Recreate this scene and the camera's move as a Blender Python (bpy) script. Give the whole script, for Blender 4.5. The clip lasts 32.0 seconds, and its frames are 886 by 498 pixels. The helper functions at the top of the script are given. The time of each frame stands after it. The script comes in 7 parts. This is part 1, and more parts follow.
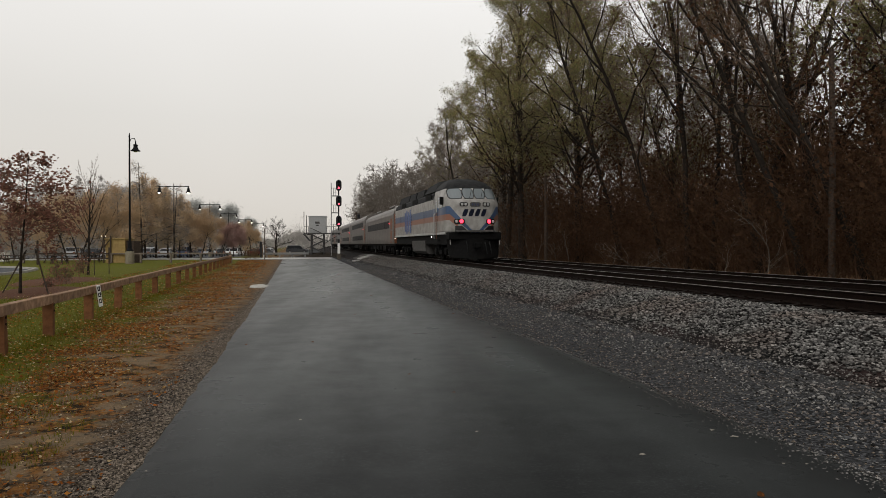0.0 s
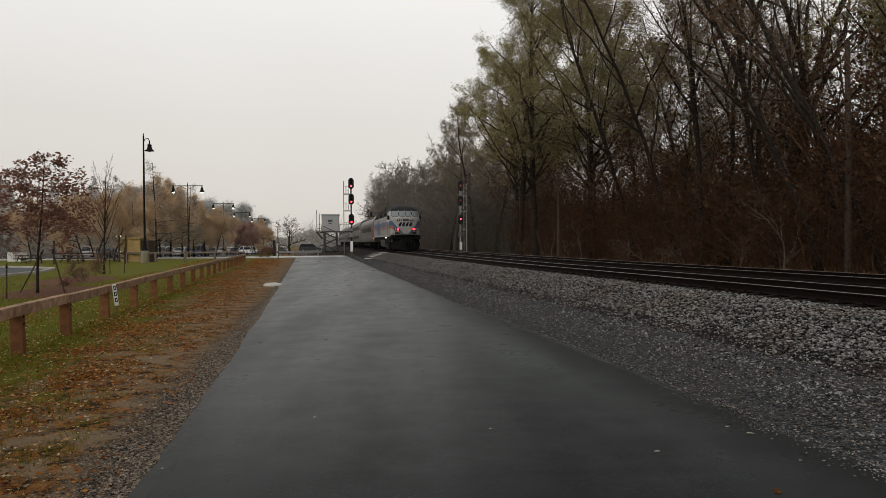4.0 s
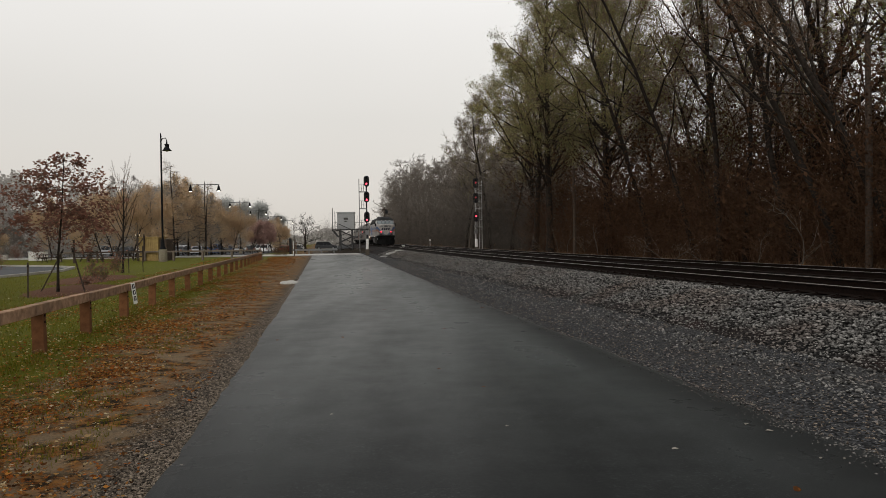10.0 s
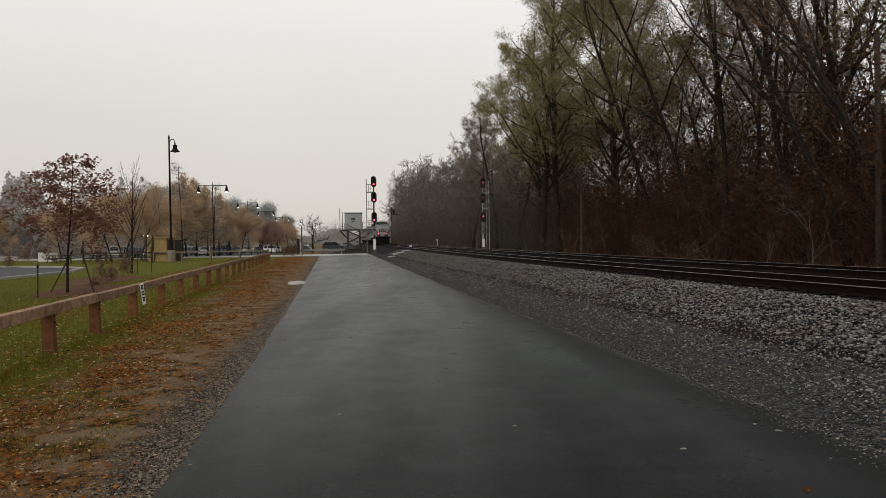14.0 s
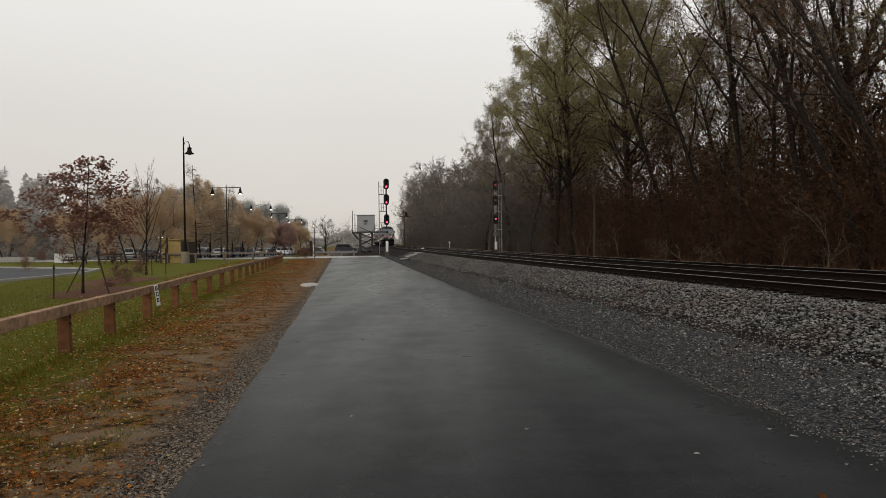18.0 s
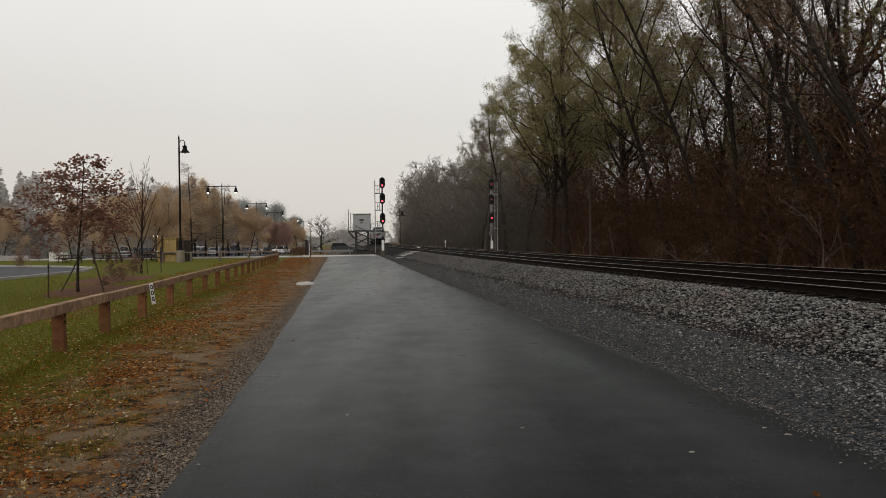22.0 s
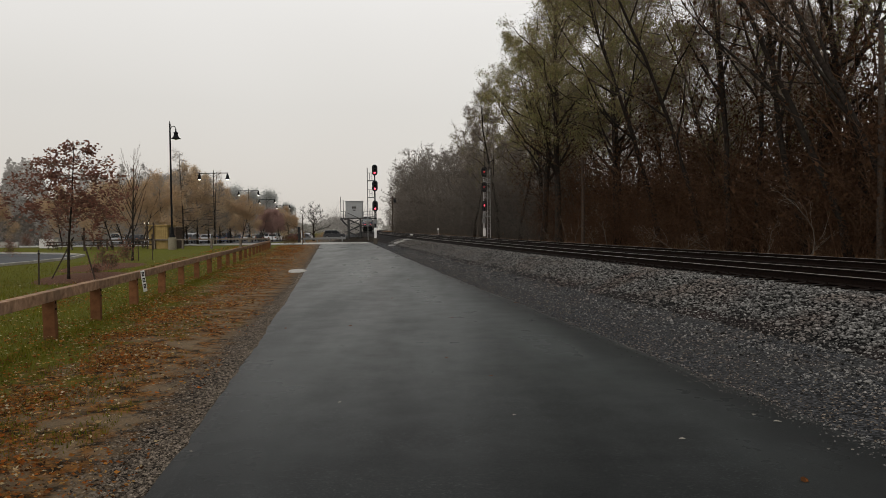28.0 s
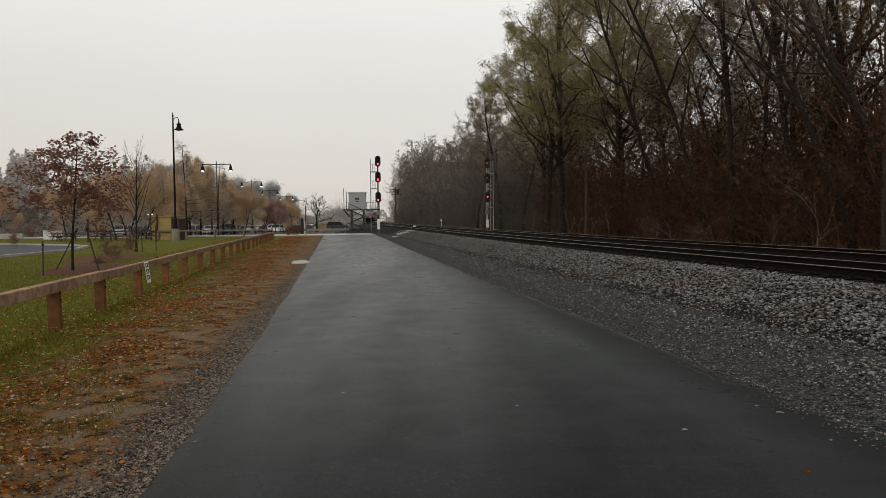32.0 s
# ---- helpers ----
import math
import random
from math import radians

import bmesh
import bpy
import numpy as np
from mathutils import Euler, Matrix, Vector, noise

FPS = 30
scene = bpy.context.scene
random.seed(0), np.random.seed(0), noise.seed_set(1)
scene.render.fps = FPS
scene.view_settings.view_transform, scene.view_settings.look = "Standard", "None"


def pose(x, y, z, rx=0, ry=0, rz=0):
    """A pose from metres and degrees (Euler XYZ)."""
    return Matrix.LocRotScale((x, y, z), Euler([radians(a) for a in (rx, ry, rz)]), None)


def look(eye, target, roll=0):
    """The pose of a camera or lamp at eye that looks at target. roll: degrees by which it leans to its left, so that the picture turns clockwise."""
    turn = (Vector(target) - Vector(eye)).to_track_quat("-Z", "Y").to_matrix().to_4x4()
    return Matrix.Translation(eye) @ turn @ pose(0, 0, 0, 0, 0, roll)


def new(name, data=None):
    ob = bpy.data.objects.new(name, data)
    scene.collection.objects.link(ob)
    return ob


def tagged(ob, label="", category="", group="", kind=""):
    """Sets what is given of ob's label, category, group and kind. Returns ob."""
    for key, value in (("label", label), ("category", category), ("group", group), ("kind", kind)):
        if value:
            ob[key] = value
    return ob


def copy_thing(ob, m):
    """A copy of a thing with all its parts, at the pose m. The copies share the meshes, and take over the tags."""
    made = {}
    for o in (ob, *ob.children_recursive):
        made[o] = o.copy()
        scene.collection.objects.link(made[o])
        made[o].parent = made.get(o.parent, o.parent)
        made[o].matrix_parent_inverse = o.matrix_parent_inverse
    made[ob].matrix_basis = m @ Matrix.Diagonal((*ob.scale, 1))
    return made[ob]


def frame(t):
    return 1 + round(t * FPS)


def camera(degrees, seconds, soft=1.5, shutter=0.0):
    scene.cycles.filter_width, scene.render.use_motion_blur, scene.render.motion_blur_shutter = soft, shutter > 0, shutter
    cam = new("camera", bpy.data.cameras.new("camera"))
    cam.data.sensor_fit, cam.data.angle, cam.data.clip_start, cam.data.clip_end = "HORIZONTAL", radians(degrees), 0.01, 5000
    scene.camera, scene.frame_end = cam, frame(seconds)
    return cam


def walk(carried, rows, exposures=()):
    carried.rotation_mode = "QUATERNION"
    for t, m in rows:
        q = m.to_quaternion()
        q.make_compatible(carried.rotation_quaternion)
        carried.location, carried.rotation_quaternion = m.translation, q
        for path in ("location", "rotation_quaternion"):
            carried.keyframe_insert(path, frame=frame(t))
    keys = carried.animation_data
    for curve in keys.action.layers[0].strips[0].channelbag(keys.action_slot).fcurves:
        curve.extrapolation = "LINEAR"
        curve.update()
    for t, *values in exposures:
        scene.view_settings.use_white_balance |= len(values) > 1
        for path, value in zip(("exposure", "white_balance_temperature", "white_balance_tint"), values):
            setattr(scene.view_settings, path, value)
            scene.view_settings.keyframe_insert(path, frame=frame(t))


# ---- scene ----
cam = camera(64.3, 32.0, soft=0.6)


def held(tilt, lean, turn):
    """The hand-held camera at eye height over the path."""
    return pose(0.0, 0.0, 1.6, tilt, lean, turn)


walk(cam, [
    (0, held(89.72, 0.13, -3.74)), (0.5, held(89.94, 0.31, -3.66)), (1, held(89.88, 0.34, -3.66)),
    (1.5, held(89.87, 0.38, -3.86)), (2, held(89.79, 0.45, -3.56)), (2.5, held(89.18, 0.37, -3.09)),
    (3, held(89.35, 0.59, -2.90)), (3.5, held(89.40, 0.55, -2.82)), (5.5, held(89.94, 0.56, -2.53)),
    (6, held(89.94, 0.48, -2.58)), (6.5, held(89.85, 0.50, -2.28)), (7, held(90.00, 0.45, -2.11)),
    (7.5, held(90.18, 0.53, -2.06)), (8, held(90.07, 0.51, -1.89)), (8.5, held(89.90, 0.62, -1.81)),
    (9, held(89.68, 0.69, -1.71)), (9.5, held(89.52, 0.79, -1.60)), (10, held(89.30, 0.81, -1.47)),
    (10.5, held(89.28, 1.02, -1.15)), (11, held(89.34, 1.01, -1.01)), (11.5, held(89.57, 1.07, -0.74)),
    (12, held(89.47, 0.98, -0.91)), (12.5, held(89.44, 0.78, -0.49)), (13, held(89.38, 0.85, -0.67)),
    (13.5, held(89.51, 0.94, -0.62)), (14, held(89.32, 0.94, -0.88)), (14.5, held(89.20, 1.03, -0.52)),
    (16.5, held(89.40, 1.17, -0.25)), (17, held(89.12, 1.00, -0.07)), (17.5, held(89.50, 0.96, 0.09)),
    (18, held(89.53, 0.78, 0.12)), (18.5, held(89.38, 0.84, 0.01)), (19, held(89.50, 0.84, -0.01)),
    (19.5, held(89.34, 0.70, -0.02)), (20, held(89.50, 0.70, -0.32)), (20.5, held(89.55, 0.69, -0.13)),
    (21, held(89.41, 0.74, -0.16)), (21.5, held(89.49, 0.71, -0.28)), (22, held(89.44, 0.71, -0.21)),
    (22.5, held(89.43, 0.73, -0.32)), (23, held(89.52, 0.67, -0.23)), (23.5, held(89.64, 0.69, -0.29)),
    (24, held(89.89, 0.55, -0.14)), (24.5, held(90.10, 0.37, -0.24)), (25, held(90.19, 0.46, -0.20)),
    (25.5, held(89.93, 0.60, -0.53)), (26, held(89.39, 0.37, -0.85)), (26.5, held(89.02, 0.25, -0.63)),
    (28.5, held(88.37, 0.73, -0.77)), (29, held(88.35, 0.83, -0.58)), (29.5, held(88.19, 0.89, -0.55)),
    (30, held(88.16, 0.96, -0.43)), (30.5, held(88.17, 0.78, -0.62)), (31, held(88.10, 0.83, -0.34)),
    (31.5, held(87.97, 0.51, -0.47)), (32, held(87.72, 0.59, -0.56)),
], exposures=[(0, 0.28), (9, 0.28), (12, 0.26), (22, 0.25), (24, 0.27), (24.6, 0.21), (28.5, 0.22), (29.5, 0.27), (32, 0.29)])

# ---- daylight: a closed grey sky ----
SUN_ELEVATION, SUN_ROTATION = radians(38), radians(205)


def make_world():
    world = bpy.data.worlds.new("overcast_sky")
    scene.world = world
    world.use_nodes = True
    nt = world.node_tree
    nt.nodes.clear()
    out = nt.nodes.new("ShaderNodeOutputWorld")
    bg = nt.nodes.new("ShaderNodeBackground")
    sky = nt.nodes.new("ShaderNodeTexSky")
    sky.sky_type, sky.sun_disc = "NISHITA", False
    sky.sun_elevation, sky.sun_rotation = SUN_ELEVATION, SUN_ROTATION
    sky.air_density, sky.dust_density = 1.0, 4.0
    bleach = nt.nodes.new("ShaderNodeHueSaturation")
    bleach.inputs["Saturation"].default_value = 0.05
    nt.links.new(sky.outputs[0], bleach.inputs["Color"])
    coord = nt.nodes.new("ShaderNodeTexCoord")
    cloud = nt.nodes.new("ShaderNodeTexNoise")
    cloud.inputs["Scale"].default_value, cloud.inputs["Detail"].default_value = 1.6, 3.0
    nt.links.new(coord.outputs["Generated"], cloud.inputs["Vector"])
    ramp = nt.nodes.new("ShaderNodeValToRGB")
    ramp.color_ramp.elements[0].position, ramp.color_ramp.elements[1].position = 0.3, 0.75
    ramp.color_ramp.elements[0].color = (7.05, 6.88, 6.6, 1)
    ramp.color_ramp.elements[1].color = (7.7, 7.56, 7.35, 1)
    nt.links.new(cloud.outputs[0], ramp.inputs[0])
    mix = nt.nodes.new("ShaderNodeMix")
    mix.data_type = "RGBA"
    mix.inputs[0].default_value = 0.85
    nt.links.new(bleach.outputs[0], mix.inputs[6])
    nt.links.new(ramp.outputs[0], mix.inputs[7])
    # the mist is a little darker and warmer towards the horizon
    sep = nt.nodes.new("ShaderNodeSeparateXYZ")
    nt.links.new(coord.outputs["Generated"], sep.inputs[0])
    haze = nt.nodes.new("ShaderNodeValToRGB")
    haze.color_ramp.elements[0].position, haze.color_ramp.elements[0].color = 0.0, (0.87, 0.83, 0.78, 1)
    haze.color_ramp.elements[1].position, haze.color_ramp.elements[1].color = 0.34, (1.07, 1.07, 1.075, 1)
    step = haze.color_ramp.elements.new(0.17)
    step.color = (0.9, 0.89, 0.87, 1)
    nt.links.new(sep.outputs[2], haze.inputs[0])
    fade = nt.nodes.new("ShaderNodeMix")
    fade.data_type, fade.blend_type = "RGBA", "MULTIPLY"
    fade.inputs[0].default_value = 1.0
    nt.links.new(mix.outputs[2], fade.inputs[6])
    nt.links.new(haze.outputs[0], fade.inputs[7])
    nt.links.new(fade.outputs[2], bg.inputs["Color"])
    bg.inputs["Strength"].default_value = 0.1
    nt.links.new(bg.outputs[0], out.inputs["Surface"])


make_world()
sun = new("sun", bpy.data.lights.new("sun", "SUN"))
sun.data.energy, sun.data.angle, sun.data.color = 0.5, radians(40), (1.0, 0.97, 0.93)
sun.matrix_basis = look((0, 0, 60), (0 + 40 * math.sin(SUN_ROTATION + math.pi), 40 * math.cos(SUN_ROTATION + math.pi), 60 - 40 * math.tan(SUN_ELEVATION)))


# ---- materials ----
def nodes_of(name, rough=0.8, metal=0.0):
    m = bpy.data.materials.new(name)
    m.use_nodes = True
    bsdf = m.node_tree.nodes["Principled BSDF"]
    bsdf.inputs["Roughness"].default_value, bsdf.inputs["Metallic"].default_value = rough, metal
    bsdf.inputs["Specular IOR Level"].default_value = 0.08 if rough > 0.7 else 0.25 if rough > 0.45 else 0.4
    return m, m.node_tree, bsdf


def tex_noise(nt, vec, scale, detail=4.0, rough=0.55):
    n = nt.nodes.new("ShaderNodeTexNoise")
    n.inputs["Scale"].default_value, n.inputs["Detail"].default_value, n.inputs["Roughness"].default_value = scale, detail, rough
    if vec is not None:
        nt.links.new(vec, n.inputs["Vector"])
    return n.outputs[0]


def ramp_of(nt, fac, stops):
    r = nt.nodes.new("ShaderNodeValToRGB")
    els = r.color_ramp.elements
    while len(els) < len(stops):
        els.new(0.5)
    for e, (p, c) in zip(els, stops):
        e.position, e.color = p, (*c, 1) if len(c) == 3 else c
    nt.links.new(fac, r.inputs[0])
    return r.outputs[0]


def mixed(nt, fac, a, b, blend="MIX"):
    m = nt.nodes.new("ShaderNodeMix")
    m.data_type, m.blend_type = "RGBA", blend
    for sock, v in ((m.inputs[0], fac), (m.inputs[6], a), (m.inputs[7], b)):
        if isinstance(v, (int, float)):
            sock.default_value = v
        elif isinstance(v, tuple):
            sock.default_value = (*v, 1)
        else:
            nt.links.new(v, sock)
    return m.outputs[2]


def mathn(nt, op, a, b=0.0, clamp=False):
    m = nt.nodes.new("ShaderNodeMath")
    m.operation, m.use_clamp = op, clamp
    for sock, v in zip(m.inputs, (a, b)):
        if isinstance(v, (int, float)):
            sock.default_value = v
        else:
            nt.links.new(v, sock)
    return m.outputs[0]


def bumped(nt, bsdf, height, strength, distance):
    b = nt.nodes.new("ShaderNodeBump")
    b.inputs["Strength"].default_value, b.inputs["Distance"].default_value = strength, distance
    nt.links.new(height, b.inputs["Height"])
    nt.links.new(b.outputs[0], bsdf.inputs["Normal"])


def surface(name, dark, light, scale, rough=0.8, metal=0.0, bump=0.3, depth=0.01, stain=None, stain_scale=0.7, stain_amount=0.5, per_object=0.0, per_island=0.0):
    """Two scales of variation: a fine grain from dark to light, and broad stains."""
    m, nt, bsdf = nodes_of(name, rough, metal)
    vec = nt.nodes.new("ShaderNodeTexCoord").outputs["Object"]
    fine = tex_noise(nt, vec, scale, 5.0)
    col = ramp_of(nt, fine, [(0.3, dark), (0.7, light)])
    if stain:
        broad = tex_noise(nt, vec, stain_scale, 3.0)
        fac = ramp_of(nt, broad, [(0.45, (0, 0, 0)), (0.7, (stain_amount,) * 3)])
        col = mixed(nt, fac, col, stain)
    if per_object:
        rnd = nt.nodes.new("ShaderNodeObjectInfo").outputs["Random"]
        col = mixed(nt, 1.0, col, ramp_of(nt, rnd, [(0, (1 - per_object,) * 3), (1, (1 + per_object,) * 3)]), "MULTIPLY")
    if per_island:
        rnd = nt.nodes.new("ShaderNodeNewGeometry").outputs["Random Per Island"]
        col = mixed(nt, 1.0, col, ramp_of(nt, rnd, [(0, (1 - per_island,) * 3), (1, (1 + per_island,) * 3)]), "MULTIPLY")
    nt.links.new(col, bsdf.inputs["Base Color"])
    if bump:
        bumped(nt, bsdf, fine, bump, depth)
    return m


def leaf_material(name, colors, rough=0.6):
    m, nt, bsdf = nodes_of(name, rough)
    rnd = nt.nodes.new("ShaderNodeNewGeometry").outputs["Random Per Island"]
    col = ramp_of(nt, rnd, [(i / max(1, len(colors) - 1), c) for i, c in enumerate(colors)])
    vec = nt.nodes.new("ShaderNodeTexCoord").outputs["Object"]
    col = mixed(nt, 0.35, col, ramp_of(nt, tex_noise(nt, vec, 9.0), [(0.3, (0.5, 0.5, 0.5)), (0.7, (1.3, 1.3, 1.3))]), "MULTIPLY")
    nt.links.new(col, bsdf.inputs["Base Color"])
    # thin leaves let some light through
    glow = nt.nodes.new("ShaderNodeBsdfTranslucent")
    nt.links.new(col, glow.inputs["Color"])
    both = nt.nodes.new("ShaderNodeMixShader")
    both.inputs[0].default_value = 0.48
    nt.links.new(bsdf.outputs[0], both.inputs[1])
    nt.links.new(glow.outputs[0], both.inputs[2])
    nt.links.new(both.outputs[0], nt.nodes["Material Output"].inputs["Surface"])
    return m


def glowing(name, colour, strength):
    m, nt, bsdf = nodes_of(name, 0.3)
    bsdf.inputs["Base Color"].default_value = (*colour, 1)
    bsdf.inputs["Emission Color"].default_value = (*colour, 1)
    bsdf.inputs["Emission Strength"].default_value = strength
    return m


def glass_dark(name, tint=(0.02, 0.025, 0.03), rough=0.06, gloss=0.7):
    m, nt, bsdf = nodes_of(name, rough)
    bsdf.inputs["Base Color"].default_value = (*tint, 1)
    bsdf.inputs["Specular IOR Level"].default_value = gloss
    return m


# ---- mesh building ----
class Build:
    """Gathers vertices and faces of one mesh."""

    def __init__(self):
        self.v, self.f, self.k, self.slots = [], [], [], []

    def slot(self, material):
        if material not in self.slots:
            self.slots.append(material)
        return self.slots.index(material)

    def add(self, verts, faces, k=0):
        n = len(self.v)
        self.v.extend(tuple(p) for p in verts)
        self.f.extend(tuple(i + n for i in f) for f in faces)
        self.k.extend([k] * len(faces))
        return self

    def box(self, x0, x1, y0, y1, z0, z1, m=None, k=0, bevel=0.0):
        if bevel:
            b = min(bevel, (x1 - x0) * 0.45, (y1 - y0) * 0.45, (z1 - z0) * 0.45)
            out = []
            for z, i in ((z0, b), (z0 + b, 0), (z1 - b, 0), (z1, b)):
                c = b if i == 0 else 0
                xa, xb, ya, yb = x0 + i, x1 - i, y0 + i, y1 - i
                out += [(xa + c, ya, z), (xb - c, ya, z), (xb, ya + c, z), (xb, yb - c, z), (xb - c, yb, z), (xa + c, yb, z), (xa, yb - c, z), (xa, ya + c, z)] if i == 0 else \
                       [(xa + b, ya, z), (xb - b, ya, z), (xb, ya + b, z), (xb, yb - b, z), (xb - b, yb, z), (xa + b, yb, z), (xa, yb - b, z), (xa, ya + b, z)]
            faces = [tuple(range(7, -1, -1)), tuple(range(24, 32))]
            for r in range(3):
                for j in range(8):
                    a, c = r * 8 + j, r * 8 + (j + 1) % 8
                    faces.append((a, c, c + 8, a + 8))
        else:
            out = [(x, y, z) for z in (z0, z1) for x, y in ((x0, y0), (x1, y0), (x1, y1), (x0, y1))]
            faces = [(3, 2, 1, 0), (4, 5, 6, 7), (0, 1, 5, 4), (1, 2, 6, 5), (2, 3, 7, 6), (3, 0, 4, 7)]
        if m is not None:
            out = [m @ Vector(p) for p in out]
        return self.add(out, faces, k)

    def tube(self, pts, radii, sides=8, k=0, caps=True):
        pts = [Vector(p) for p in pts]
        if isinstance(radii, (int, float)):
            radii = [radii] * len(pts)
        rings, n = [], len(pts)
        side = None
        for i, p in enumerate(pts):
            d = (pts[min(i + 1, n - 1)] - pts[max(i - 1, 0)]).normalized()
            if side is None:
                side = d.orthogonal().normalized()
            side = (side - d * side.dot(d))
            side = side.normalized() if side.length > 1e-6 else d.orthogonal().normalized()
            up = d.cross(side)
            rings += [p + (side * math.cos(2 * math.pi * j / sides) + up * math.sin(2 * math.pi * j / sides)) * radii[i] for j in range(sides)]
        faces = [(i * sides + j, i * sides + (j + 1) % sides, (i + 1) * sides + (j + 1) % sides, (i + 1) * sides + j) for i in range(n - 1) for j in range(sides)]
        if caps:
            faces += [tuple(range(sides - 1, -1, -1)), tuple(range((n - 1) * sides, n * sides))]
        return self.add(rings, faces, k)

    def lathe(self, profile, sides=16, m=None, k=0):
        """profile: (radius, height) from the bottom up."""
        out = [(r * math.cos(2 * math.pi * j / sides), r * math.sin(2 * math.pi * j / sides), z) for r, z in profile for j in range(sides)]
        if m is not None:
            out = [m @ Vector(p) for p in out]
        n = len(profile)
        faces = [(i * sides + j, i * sides + (j + 1) % sides, (i + 1) * sides + (j + 1) % sides, (i + 1) * sides + j) for i in range(n - 1) for j in range(sides)]
        faces += [tuple(range(sides - 1, -1, -1)), tuple(range((n - 1) * sides, n * sides))]
        return self.add(out, faces, k)

    def prism(self, outline, y0, y1, m=None, k=0):
        """An outline of (x, z) drawn along y."""
        n = len(outline)
        out = [(x, y0, z) for x, z in outline] + [(x, y1, z) for x, z in outline]
        if m is not None:
            out = [m @ Vector(p) for p in out]
        faces = [tuple(range(n)), tuple(range(2 * n - 1, n - 1, -1))] + [(i, i + n, (i + 1) % n + n, (i + 1) % n) for i in range(n)]
        return self.add(out, faces, k)

    def loft(self, sections, k=0, caps=True):
        """Sections with equal numbers of points, closed round."""
        n = len(sections[0])
        faces = [(i * n + j, i * n + (j + 1) % n, (i + 1) * n + (j + 1) % n, (i + 1) * n + j) for i in range(len(sections) - 1) for j in range(n)]
        if caps:
            faces += [tuple(range(n - 1, -1, -1)), tuple(range((len(sections) - 1) * n, len(sections) * n))]
        return self.add([p for s in sections for p in s], faces, k)

    def mesh(self, name, material, smooth=False):
        me = bpy.data.meshes.new(name)
        me.from_pydata([tuple(p) for p in self.v], [], self.f)
        for s in (material if isinstance(material, (list, tuple)) else [material]):
            me.materials.append(s)
        if any(self.k):
            me.polygons.foreach_set("material_index", self.k)
        if smooth:
            me.polygons.foreach_set("use_smooth", [True] * len(me.polygons))
        me.update()
        return me


def part(name, b, material, parent=None, label="", smooth=False, m=None):
    ob = new(name, b if isinstance(b, bpy.types.Mesh) else b.mesh(name, material, smooth))
    if parent:
        ob.parent = parent
    if m is not None:
        ob.matrix_basis = m
    if label:
        tagged(ob, label)
    return ob


def thing(name, label, category, group="", kind="", m=None):
    ob = tagged(new(name), label, category, group, kind)
    ob.empty_display_size = 0.2
    if m is not None:
        ob.matrix_basis = m
    return ob


def many(name, verts, faces, material, smooth=False):
    """One mesh out of number arrays; all faces have the same number of corners."""
    verts, faces = np.asarray(verts, dtype=np.float32), np.asarray(faces, dtype=np.int32)
    me = bpy.data.meshes.new(name)
    me.vertices.add(len(verts))
    me.vertices.foreach_set("co", verts.ravel())
    k = faces.shape[1]
    me.loops.add(faces.size)
    me.loops.foreach_set("vertex_index", faces.ravel())
    me.polygons.add(len(faces))
    me.polygons.foreach_set("loop_start", np.arange(0, faces.size, k, dtype=np.int32))
    me.materials.append(material)
    if smooth:
        me.polygons.foreach_set("use_smooth", [True] * len(faces))
    me.update(calc_edges=True)
    me.validate()
    return me


def rotations(rng, n):
    q = rng.normal(size=(n, 4))
    q /= np.linalg.norm(q, axis=1)[:, None]
    w, x, y, z = q.T
    return np.stack([np.stack([1 - 2 * (y * y + z * z), 2 * (x * y - z * w), 2 * (x * z + y * w)], -1),
                     np.stack([2 * (x * y + z * w), 1 - 2 * (x * x + z * z), 2 * (y * z - x * w)], -1),
                     np.stack([2 * (x * z - y * w), 2 * (y * z + x * w), 1 - 2 * (x * x + y * y)], -1)], 1)


def scattered(base_v, base_f, places, turns, sizes):
    """Copies of a small mesh at many places, as arrays."""
    base_v, base_f = np.asarray(base_v, float), np.asarray(base_f, int)
    n, m = len(places), len(base_v)
    sizes = np.asarray(sizes, float)
    sizes = sizes[:, None, None] if sizes.ndim == 1 else sizes[:, None, :]
    v = np.einsum("nij,nkj->nki", turns, base_v[None] * sizes) + np.asarray(places)[:, None, :]
    f = base_f[None] + (np.arange(n) * m)[:, None, None]
    return v.reshape(-1, 3), f.reshape(-1, base_f.shape[1])


def joined(pieces):
    vs, fs, n = [], [], 0
    for v, f in pieces:
        vs.append(v), fs.append(f + n)
        n += len(v)
    return np.concatenate(vs), np.concatenate(fs)


# ---- the lie of the land ----
SLOPE_COS = 0.989


def track_x(y):
    """Middle of the nearer track."""
    x = 10.1 - 0.15 * y
    if y > 45:
        e = min(y, 75) - 45
        x += 0.016 * e * e / 60 + 0.016 * max(0, y - 75)
    if y > 200:
        e = min(y, 330) - 200
        x += 0.000304 * e * e + 0.079 * max(0, y - 330)
    return x


def rail_z(y):
    return 0.68 + 0.0028 * (min(max(y, 30), 330) - 30)


def beside(y, p, z=0.0):
    """The place p metres to the right of the nearer track's middle."""
    s = (track_x(y + 0.5) - track_x(y - 0.5))
    c = 1 / math.sqrt(1 + s * s)
    return Vector((track_x(y) + p * c, y - p * s * c, z))


def offset_of(x, y):
    return (x - track_x(y)) * SLOPE_COS


def ease(t):
    t = min(1.0, max(0.0, t))
    return t * t * (3 - 2 * t)


